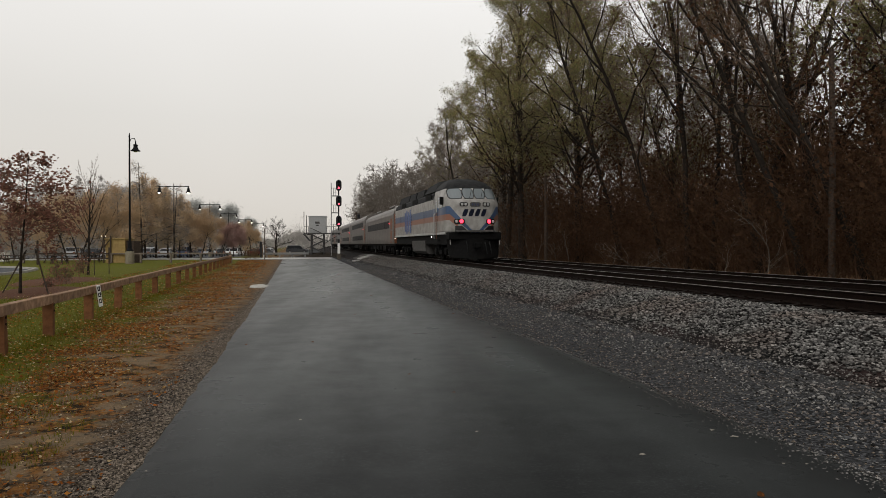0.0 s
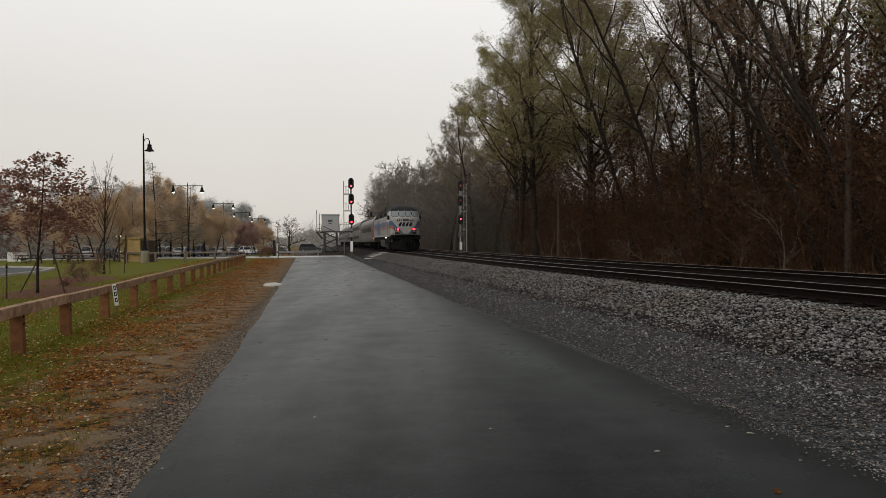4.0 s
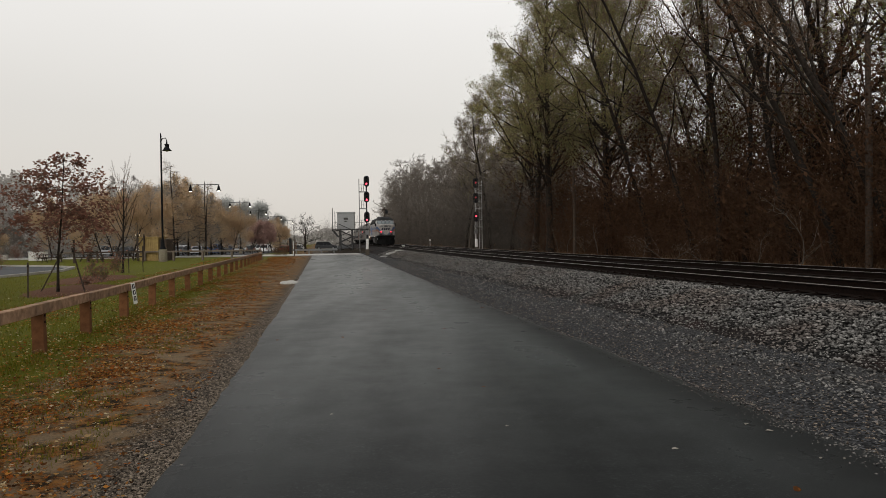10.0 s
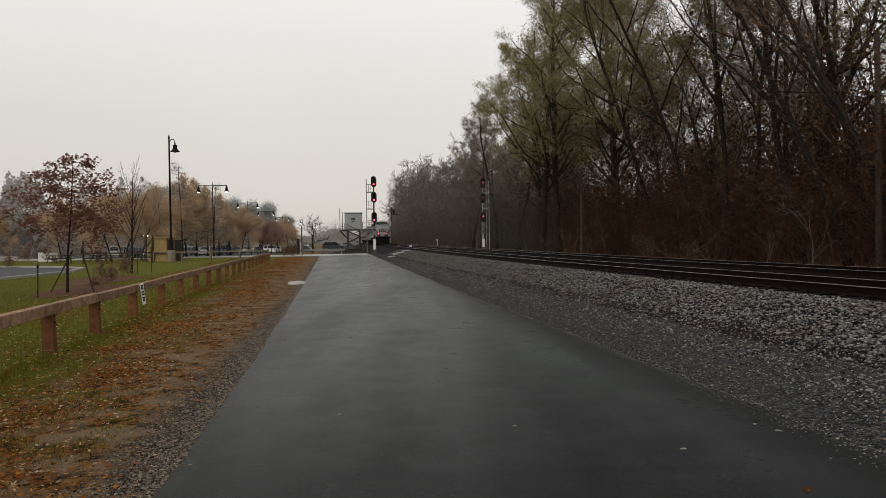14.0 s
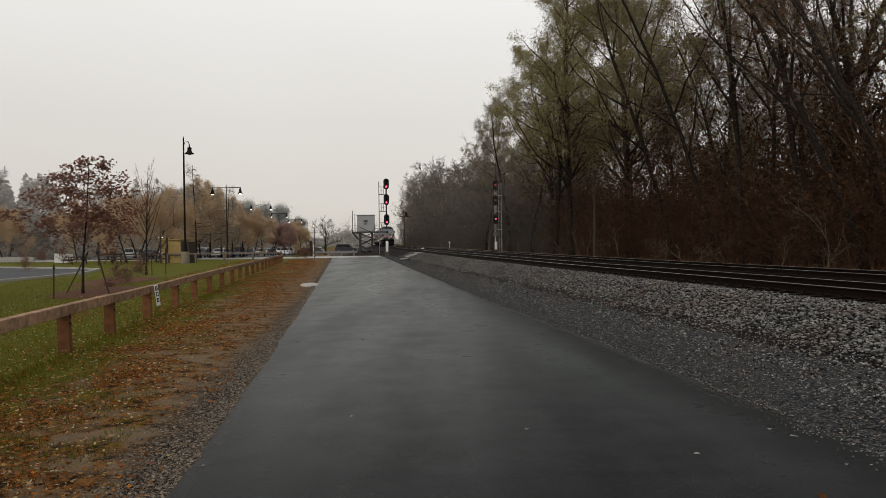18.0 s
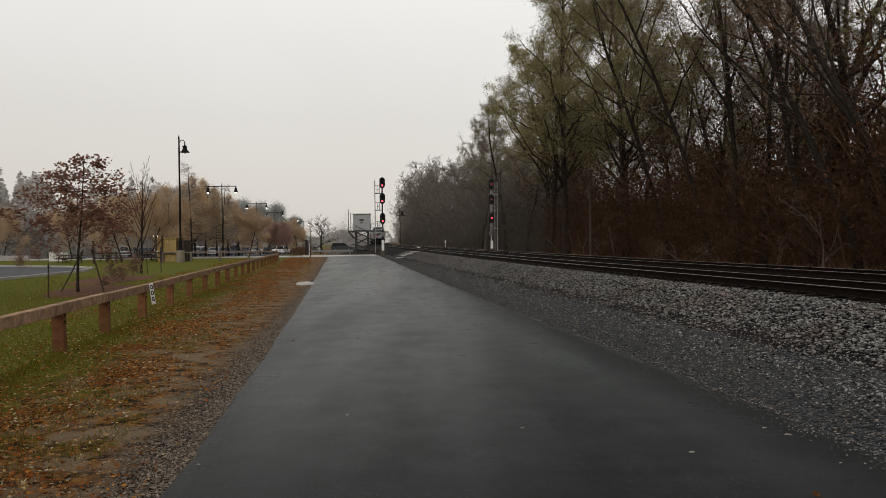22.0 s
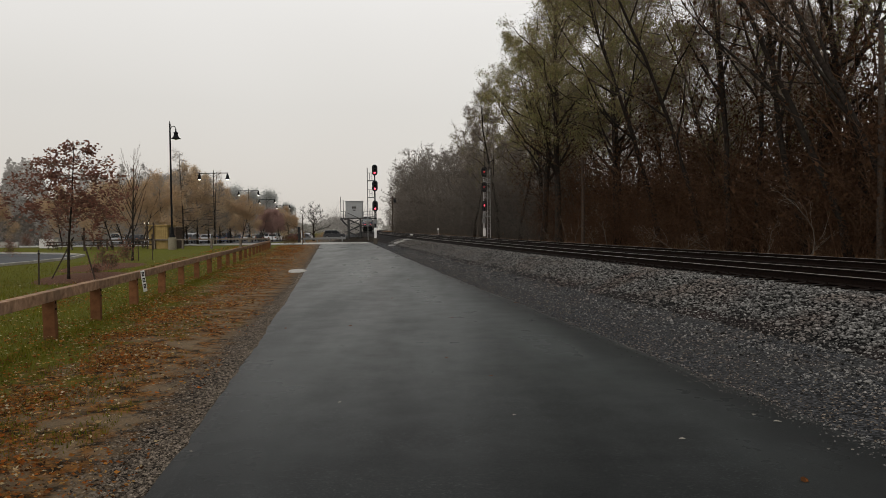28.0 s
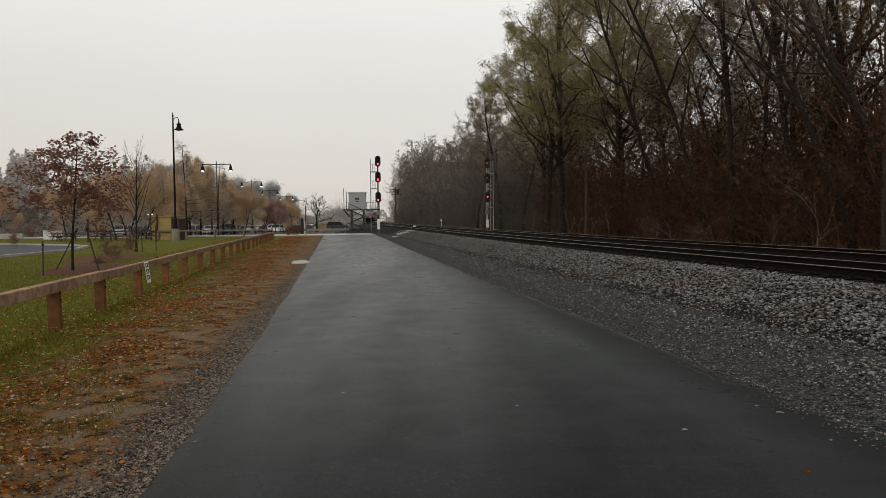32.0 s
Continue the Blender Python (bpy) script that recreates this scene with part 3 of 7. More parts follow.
build_ground()
build_paths()
build_track()
scatter_stones("ballast_stones", 52000, ballast_places, (0.014, 0.036), STONE, "loose grey crushed stone ballast on the bank", 3)
scatter_stones("shoulder_gravel", 36000, shoulder_places, (0.005, 0.0135), PEBBLE, "pale gravel along the edges of the path", 4)
scatter_stones("crushed_stone", 22000, foot_places, (0.009, 0.021), STONE, "smaller crushed stone at the foot of the bank", 6)
scatter_stones("fine_grit", 16000, grit_places, (0.004, 0.011), STONE, "dark grit between path and ballast", 5)


# ---- trees ----
BARK = surface("dark_grey_bark", (0.011, 0.0085, 0.007), (0.04, 0.031, 0.0245), 9.0, 0.95, 0, 0.7, 0.03, (0.027, 0.0245, 0.0195), 1.2, 0.5)
# far bark paled for haze; the pale saplings share it
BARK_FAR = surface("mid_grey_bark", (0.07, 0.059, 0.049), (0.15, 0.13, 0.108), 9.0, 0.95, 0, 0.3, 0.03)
TWIG = surface("brown_twig", (0.07, 0.049, 0.035), (0.19, 0.138, 0.098), 4.0, 0.95, 0, 0.0)
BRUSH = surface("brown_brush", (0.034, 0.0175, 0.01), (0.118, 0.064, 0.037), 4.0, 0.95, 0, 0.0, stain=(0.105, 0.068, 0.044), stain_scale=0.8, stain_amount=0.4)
# the brown brush again, haze mixed into its colour for the distance
BRUSH_HAZED = surface("hazed_brown_brush", (0.04, 0.035, 0.03), (0.108, 0.094, 0.08), 4.0, 0.95, 0, 0.0, stain=(0.064, 0.06, 0.053), stain_scale=0.5, stain_amount=0.4)
TWIG_GREY = surface("grey_twig", (0.13, 0.108, 0.088), (0.27, 0.228, 0.188), 4.0, 0.95, 0, 0.0)
# twigs of the far trees, greyed for the haze in front of them
TWIG_FAR = surface("hazed_grey_twig", (0.09, 0.078, 0.066), (0.195, 0.17, 0.146), 4.0, 0.95, 0, 0.0)
# paler than real bark: mist over distant twigs is in this colour
TWIG_HAZED = surface("hazed_pale_twig", (0.19, 0.176, 0.162), (0.35, 0.325, 0.3), 4.0, 0.95, 0, 0.0)
LEAF_GREEN = leaf_material("olive_leaf", [(0.12, 0.125, 0.045), (0.18, 0.18, 0.066), (0.23, 0.215, 0.083), (0.19, 0.135, 0.063), (0.2, 0.17, 0.08)], 0.8)
# olive leaf again, lifted in colour for skylight shining through the crown
LEAF_GREEN_LIT = leaf_material("sky_lit_olive_leaf", [(0.17, 0.17, 0.065), (0.24, 0.235, 0.095), (0.3, 0.275, 0.12), (0.25, 0.18, 0.09), (0.26, 0.225, 0.115)], 0.8)
LEAF_BROWN = leaf_material("brown_leaf", [(0.065, 0.038, 0.021), (0.12, 0.074, 0.04), (0.175, 0.115, 0.064)], 0.8)
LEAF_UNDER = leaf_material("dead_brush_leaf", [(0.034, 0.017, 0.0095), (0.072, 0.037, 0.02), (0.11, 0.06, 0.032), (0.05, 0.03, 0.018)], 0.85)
LEAF_RUST = leaf_material("russet_leaf", [(0.15, 0.072, 0.052), (0.21, 0.102, 0.074), (0.28, 0.145, 0.105), (0.12, 0.064, 0.052)], 0.8)
# gold and brown leaf tones, both paled for haze over the car park
LEAF_GOLD = leaf_material("golden_leaf", [(0.46, 0.325, 0.2), (0.54, 0.39, 0.245), (0.48, 0.34, 0.205), (0.45, 0.335, 0.225)], 0.8)
LEAF_FEATHER = leaf_material("feathery_brown_leaf", [(0.58, 0.42, 0.265), (0.68, 0.51, 0.335), (0.62, 0.49, 0.32)], 0.8)
LEAF_TAN = leaf_material("dry_tan_grass", [(0.15, 0.082, 0.042), (0.22, 0.13, 0.067), (0.11, 0.058, 0.03)], 0.8)
# leaves of far brush and hedges with the haze painted in
LEAF_HAZY = leaf_material("hazed_tan_leaf", [(0.1, 0.088, 0.075), (0.145, 0.127, 0.108), (0.125, 0.108, 0.09)], 0.8)
# shaded interior of the far woods, given as a darker leaf colour
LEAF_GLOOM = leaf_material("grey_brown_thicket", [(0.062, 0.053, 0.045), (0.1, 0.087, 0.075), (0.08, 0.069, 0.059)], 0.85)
LEAF_PURPLE = leaf_material("purple_leaf", [(0.3, 0.185, 0.165), (0.38, 0.245, 0.215), (0.36, 0.235, 0.185)], 0.8)


class Tree:
    """Grows a branching skeleton as tubes; thick wood and twigs are kept apart."""

    def __init__(self, seed):
        self.r = random.Random(seed)
        self.wood, self.twigs, self.tips = Build(), ([], []), []
        self.count = 0

    def twig(self, pts, radii):
        """A three-sided twig, cheaply."""
        v, f = self.twigs
        base = len(v)
        n = len(pts)
        for i, (p, rad) in enumerate(zip(pts, radii)):
            d = (pts[min(i + 1, n - 1)] - pts[max(i - 1, 0)])
            a = d.orthogonal().normalized()
            c = d.cross(a).normalized()
            for ca, sa in ((1, 0), (-0.5, 0.866), (-0.5, -0.866)):
                v.append(p + a * (rad * ca) + c * (rad * sa))
        for i in range(n - 1):
            for j in range(3):
                f.append((base + i * 3 + j, base + i * 3 + (j + 1) % 3, base + (i + 1) * 3 + (j + 1) % 3, base + (i + 1) * 3 + j))

    def branch(self, p, d, length, rad, level, spec):
        r = self.r
        segs = spec["segs"][level]
        pts, radii = [p.copy()], [rad]
        wander, lift = spec["wander"][level], spec["lift"][level]
        end = rad * spec["taper"][level]
        for i in range(segs):
            d = (d + Vector((r.gauss(0, wander), r.gauss(0, wander), r.gauss(0, wander) + lift))).normalized()
            p = p + d * (length / segs)
            pts.append(p.copy())
            radii.append(rad + (end - rad) * (i + 1) / segs)
        if level == 0 and spec.get("flare", True):
            radii[0] *= 1.45
        if rad > spec["thin"]:
            self.wood.tube(pts, radii, 8 if level == 0 else 5 if level == 1 else 4, caps=False)
        else:
            self.twig(pts, radii)
        if level + 1 < len(spec["kids"]) + 1 and level < len(spec["kids"]):
            n = spec["kids"][level]
            lo = spec["from"][level]
            for k in range(n):
                t = lo + (1 - lo) * ((k + r.uniform(0.2, 0.8)) / n)
                i = min(int(t * segs), segs - 1)
                q = pts[i].lerp(pts[i + 1], t * segs - i)
                axis = (pts[i + 1] - pts[i]).normalized()
                spin = k * 2.4 + r.uniform(-0.5, 0.5)
                side = (Matrix.Rotation(spin, 3, axis) @ axis.orthogonal()).normalized()
                ang = radians(r.uniform(*spec["angle"][level]))
                kd = (axis * math.cos(ang) + side * math.sin(ang)).normalized()
                shrink = spec["shape"](t) if level == 0 else 1 - 0.45 * t
                kl = spec["length"][level] * length * shrink * r.uniform(0.75, 1.2)
                kr = max(radii[i] * spec["thick"][level] * r.uniform(0.8, 1.1), spec["least"])
                self.branch(q, kd, kl, kr, level + 1, spec)
        if level >= spec["leafy"]:
            self.tips.append((pts[-1], d))
            self.tips.append((pts[len(pts) // 2], d))
            if level == spec["leafy"]:
                self.tips.append((pts[1], d))

    def foliage(self, count, size, spread, seed, grain=0.45, outward=0.0, thin_top=0.0):
        """Leaves gathered in clumps round some of the twig ends."""
        rng = np.random.default_rng(seed)
        tips = np.array([tuple(t[0]) for t in self.tips])
        clump = np.array([noise.noise(Vector(p) * grain) for p in tips])
        weight = np.clip(0.25 + clump * 1.6, 0.02, None) * rng.uniform(0.3, 1.0, len(tips))
        if outward:
            weight *= (0.1 + np.hypot(tips[:, 0], tips[:, 1])) ** outward
        if thin_top:
            weight *= np.clip(1.12 - tips[:, 2] / tips[:, 2].max(), 0.05, 1) ** thin_top
        at = tips[rng.choice(len(tips), count, p=weight / weight.sum())] + rng.normal(0, spread, (count, 3))
        base = [(-0.5, 0, 0), (0, -0.32, 0.06), (0.5, 0, 0), (0, 0.32, 0.06)]
        return scattered(base, [(0, 1, 2, 3)], at, rotations(rng, count), rng.uniform(size * 0.6, size * 1.3, count))


    def sprays(self, count, length, width, seed):
        """The finest twigs: slim tapering slivers that fork off the twig ends."""
        rng = np.random.default_rng(seed + 5)
        tips, ways = np.array([tuple(t[0]) for t in self.tips]), np.array([tuple(t[1]) for t in self.tips])
        k = rng.integers(0, len(tips), count)
        at = tips[k] + rng.normal(0, 0.06, (count, 3))
        way = ways[k] * 0.7 + rng.normal(0, 0.55, (count, 3))
        way /= np.linalg.norm(way, axis=1)[:, None]
        side = np.cross(way, rng.normal(size=(count, 3)))
        side /= np.linalg.norm(side, axis=1)[:, None]
        size = rng.uniform(0.5, 1.3, (count, 1)) * length
        bend = np.cross(way, side) * size * rng.normal(0, 0.12, (count, 1))
        v = np.stack([at - side * width, at + side * width, at + way * size + bend], 1).reshape(-1, 3)
        return v, np.arange(count * 3).reshape(-1, 3)


FULL = {  # tall woodland tree, much branched
    "segs": (10, 7, 5, 4, 2), "wander": (0.07, 0.13, 0.17, 0.2, 0.2), "lift": (0.04, 0.07, 0.05, 0.03, 0.02), "taper": (0.25, 0.25, 0.3, 0.4, 0.5),
    "kids": (20, 9, 6), "from": (0.16, 0.2, 0.2, 0.15), "angle": ((28, 68), (28, 60), (30, 65), (30, 70)), "length": (0.36, 0.48, 0.45, 0.5),
    "thick": (0.5, 0.5, 0.5, 0.6), "least": 0.011, "thin": 0.035, "leafy": 2, "shape": lambda t: 1.15 - 0.75 * t,
}
MIDDLE = dict(FULL, segs=(9, 6, 3, 2), wander=(0.08, 0.14, 0.18, 0.2), lift=(0.04, 0.07, 0.05, 0.03), taper=(0.25, 0.25, 0.35, 0.5), kids=(13, 8, 4), least=0.015, thin=0.04, leafy=2)
MIDDLE["from"] = (0.3, 0.15, 0.1)
FARAWAY = dict(MIDDLE, segs=(7, 4, 2, 2), kids=(13, 7, 4), least=0.024, thin=0.06, wander=(0.08, 0.2, 0.2, 0.2), angle=((30, 62), (28, 60), (30, 65)), length=(0.5, 0.5, 0.45))
FARAWAY["from"] = (0.16, 0.15, 0.1)
LEANING = dict(FULL, wander=(0.12, 0.17, 0.19, 0.22, 0.2), kids=(9, 8, 6), angle=((14, 40), (25, 58), (30, 65), (30, 70)), length=(0.62, 0.42, 0.42, 0.48), thick=(0.68, 0.5, 0.5, 0.6), taper=(0.3, 0.22, 0.3, 0.4, 0.5))
LEANING["from"] = (0.13, 0.2, 0.2, 0.15)


ARCHING = dict(FULL, wander=(0.06, 0.14, 0.18, 0.22, 0.2), lift=(0.035, 0.08, 0.05, 0.03, 0.02), kids=(9, 8, 5), angle=((18, 48), (25, 58), (30, 65), (30, 70)), length=(0.5, 0.45, 0.42, 0.48), thick=(0.62, 0.5, 0.5, 0.6), taper=(0.35, 0.22, 0.3, 0.4, 0.5))
ARCHING["from"] = (0.28, 0.2, 0.2, 0.15)
LEAFY = dict(FULL, segs=(11, 7, 5, 3, 2), kids=(26, 9, 5), angle=((32, 66), (28, 60), (30, 65), (30, 70)), length=(0.37, 0.46, 0.45, 0.5), wander=(0.05, 0.14, 0.17, 0.2, 0.2), lift=(0.05, 0.08, 0.05, 0.03, 0.0), shape=lambda t: 0.85 + 0.9 * t if t < 0.4 else 1.3 - 1.0 * t)
LEAFY["from"] = (0.24, 0.15, 0.15, 0.1)
SAPLING = dict(FULL, segs=(7, 4, 3), wander=(0.2, 0.25, 0.25), lift=(0.03, 0.03, 0.0), taper=(0.3, 0.4, 0.5), kids=(7, 4), angle=((25, 60), (30, 65)), length=(0.4, 0.4), thick=(0.5, 0.6), least=0.008, thin=0.02, leafy=1, flare=False)
SAPLING["from"] = (0.2, 0.2)


def make_tree(seed, height, rad, spec, leaves=0, leaf_size=0.12, leaf=None, bark=None, twig=None, lean=(0, 0), label="", m=None, leaf_spread=0.25, name="tree", group="woodland trees", grain=0.45, outward=0.0, sprays=0, spray_length=0.7, spray_width=0.009, thin_top=0.0):
    t = Tree(seed)
    t.branch(Vector((0, 0, -0.2)), Vector((lean[0], lean[1], 1)).normalized(), height, rad, 0, spec)
    ob = thing(name, label, "tree", group, m=m)
    part("trunk", t.wood, bark or BARK, ob, smooth=True)
    if t.twigs[0]:
        v, f = t.twigs
        part("crown", many("crown", [tuple(p) for p in v], f, twig or TWIG), None, ob)
    if sprays:
        v, f = t.sprays(sprays, spray_length, spray_width, seed)
        part("outer_crown", many("outer_crown", v, f, twig or TWIG), None, ob)
    if leaves:
        v, f = t.foliage(leaves, leaf_size, leaf_spread, seed, grain, outward, thin_top)
        part("foliage", many("foliage", v, f, leaf), None, ob)
    return ob


def placed(ob, x, y, turn, size, tall=1.0):
    return copy_thing(ob, Matrix.Translation((x, y, ground_z(x, y))) @ Matrix.Rotation(radians(turn), 4, "Z") @ Matrix.Diagonal((size, size, size * tall, 1)))


def build_woods():
    r = random.Random(11)
    near = [
        make_tree(21, 23, 0.30, LEAFY, 32000, 0.125, LEAF_GREEN_LIT, lean=(0.02, 0.0), leaf_spread=0.22, grain=0.7, outward=0.7, sprays=4000, label="tall woodland tree with thin olive-green leaves", m=pose(0, 0, -100)),
        make_tree(22, 25, 0.36, LEANING, 8000, 0.13, LEAF_GREEN, lean=(-0.12, 0.02), sprays=3500, label="leaning tall tree with sparse olive leaves", m=pose(0, 0, -100)),
        make_tree(23, 26, 0.4, LEANING, 6000, 0.11, LEAF_BROWN, lean=(0.1, 0.0), sprays=4000, label="forked woodland tree with dark bark, nearly bare", m=pose(0, 0, -100)),
        make_tree(24, 24, 0.25, FULL, 9000, 0.12, LEAF_GREEN, lean=(0.03, 0.0), sprays=3500, label="slender woodland tree with few olive leaves", m=pose(0, 0, -100)),
    ]
    mid = [
        make_tree(31, 22, 0.24, MIDDLE, 3000, 0.18, LEAF_GREEN, twig=TWIG_GREY, sprays=7200, spray_length=0.9, spray_width=0.018, label="woodland tree with a thin veil of olive leaves", m=pose(0, 0, -100)),
        make_tree(32, 21, 0.2, MIDDLE, 1200, 0.16, LEAF_BROWN, twig=TWIG_GREY, sprays=7200, spray_length=0.9, spray_width=0.018, label="grey woodland tree with few brown leaves", m=pose(0, 0, -100)),
        make_tree(33, 23, 0.24, MIDDLE, 2800, 0.18, LEAF_BROWN, twig=TWIG_GREY, sprays=7200, spray_length=0.9, spray_width=0.018, label="bare woodland tree with last brown leaves", m=pose(0, 0, -100)),
    ]
    # front rows, beside the tracks
    rows = [
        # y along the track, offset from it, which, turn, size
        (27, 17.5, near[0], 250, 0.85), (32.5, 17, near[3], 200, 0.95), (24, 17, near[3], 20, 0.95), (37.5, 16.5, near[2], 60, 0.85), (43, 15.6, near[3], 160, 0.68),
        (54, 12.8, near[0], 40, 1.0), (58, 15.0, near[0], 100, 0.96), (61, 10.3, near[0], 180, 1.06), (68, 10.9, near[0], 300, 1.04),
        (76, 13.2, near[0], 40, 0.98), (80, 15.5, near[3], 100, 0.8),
    ]
    for y, p, ob, turn, size in rows:
        q = beside(y, p)
        placed(ob, q.x, q.y, turn, size)
    # dark trunks at the front that lean out towards the railway
    for seed, y, p, height, rad, lean, leaves, leaf, label in (
            (201, 45.0, 12.0, 20, 0.18, (-0.24, 0.0), 12000, LEAF_GREEN, "dark trunk leaning out towards the railway, thin olive leaves"),
            (202, 39.4, 12.0, 20, 0.15, (-0.28, 0.05), 9000, LEAF_GREEN, "dark leaning woodland tree with sparse olive leaves"),
            (203, 37.3, 12.2, 21, 0.18, (-0.10, 0.0), 4500, LEAF_BROWN, "tall dark woodland tree with last brown leaves"),
            (204, 35.5, 12.5, 22, 0.15, (0.10, 0.05), 4500, LEAF_GREEN, "slim dark tree with a thin veil of olive leaves"),
            (205, 31.8, 13.0, 21, 0.17, (-0.14, 0.0), 4000, LEAF_BROWN, "dark forked woodland tree, almost bare"),
            (206, 28.7, 12.6, 19, 0.17, (-0.26, 0.0), 3500, LEAF_BROWN, "dark tree leaning far out of the wood edge"),
            (207, 25.2, 12.8, 18, 0.18, (-0.32, 0.05), 3000, LEAF_BROWN, "thick dark trunk leaning steeply over the brush")):
        q = beside(y, p)
        make_tree(seed, height, rad, ARCHING, leaves, 0.11, leaf, lean=lean, sprays=2200, label=label, m=pose(q.x, q.y, ground_z(q.x, q.y)), grain=0.6)
    for y, p, k, size in ((84, 12.8, 1, 0.93), (94, 12.4, 0, 0.92), (100, 10.3, 1, 0.95), (106, 12.5, 1, 0.64), (116, 13, 1, 0.7),
                          (92, 18, 0, 0.78), (98, 21, 1, 0.8), (104, 18, 2, 0.76), (110, 22, 0, 0.8), (115, 18.5, 1, 0.78), (122, 22, 2, 0.8), (88, 23, 1, 0.76)):
        q = beside(y, p)
        placed(mid[k], q.x, q.y, 47 * y % 360, size)
    for row, (lo, hi, step, p0) in enumerate(((14, 90, 7.5, 19.5), (16, 90, 9, 26), (20, 90, 13, 35), (13, 64, 14, 22.5))):
        y = lo
        while y < hi:
            q = beside(y + r.uniform(-1.5, 1.5), p0 + r.uniform(-2, 2))
            placed(r.choice(mid), q.x, q.y, r.uniform(0, 360), r.uniform(0.85, 1.15) * (0.77, 0.64, 0.64, 0.86)[row])
            y += step * r.uniform(0.8, 1.2)
    for ob in near + mid:
        for o in (*ob.children_recursive, ob):
            bpy.data.objects.remove(o)
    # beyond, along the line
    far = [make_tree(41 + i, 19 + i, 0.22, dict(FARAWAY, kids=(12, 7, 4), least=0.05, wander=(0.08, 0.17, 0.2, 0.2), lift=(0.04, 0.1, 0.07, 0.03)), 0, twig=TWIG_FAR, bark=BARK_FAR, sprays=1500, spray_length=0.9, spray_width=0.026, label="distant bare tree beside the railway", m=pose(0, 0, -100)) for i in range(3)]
    y = 90
    while y < 620:
        for k in range(3):
            q = beside(y + r.uniform(-2, 2), 11.9 + min(3.2, max(0.0, (y - 110) * 0.03)) + k * 6 + r.uniform(-1.5, 1.5))
            if y < 230:
                placed(r.choice(far), q.x, q.y, r.uniform(0, 360), r.uniform(0.88, 1.04) * (0.58 + 0.0041 * (y - 90)))
            elif k < 2:
                placed(far[0], q.x, q.y, r.uniform(0, 360), r.uniform(1.0, 1.2))
        y += 9 if y < 230 else 18
    for ob in far:
        for o in (*ob.children_recursive, ob):
            bpy.data.objects.remove(o)


def shrub_arrays(seed, stems, height, leaf_count, crook=0.24):
    r, t = random.Random(seed), Tree(seed)
    for _ in range(stems):
        a = r.uniform(0, 6.28)
        d = Vector((math.cos(a) * r.uniform(0.1, 0.6), math.sin(a) * r.uniform(0.1, 0.6), 1)).normalized()
        p = Vector((r.gauss(0, 0.5), r.gauss(0, 0.5), -0.1))
        pts = [p.copy()]
        length = height * r.uniform(0.5, 1.1)
        for i in range(5):
            d = (d + Vector((r.gauss(0, crook), r.gauss(0, crook), r.gauss(0, 0.14) - 0.02))).normalized()
            p = p + d * length / 5
            pts.append(p.copy())
        rad = r.uniform(0.012, 0.028)
        t.twig(pts, [rad * (1 - 0.13 * i) for i in range(6)])
        for k in range(5):
            i = r.randint(1, 5)
            e = (pts[i] - pts[i - 1]).normalized() + Vector((r.gauss(0, 0.7), r.gauss(0, 0.7), r.gauss(0.1, 0.4)))
            reach = min(length * 0.2, 0.55)
            q = pts[i] + e * reach
            t.twig([pts[i], q, q + e * reach * 0.6 + Vector((r.gauss(0, 0.2), r.gauss(0, 0.2), r.gauss(0, 0.15)))], [0.011, 0.009, 0.006])
            t.tips.append((q, e))
        t.tips.append((pts[-1], d))
    lv = t.foliage(leaf_count, 0.115, 0.4, seed)
    return (np.array([tuple(p) for p in t.twigs[0]]), np.array(t.twigs[1])), lv


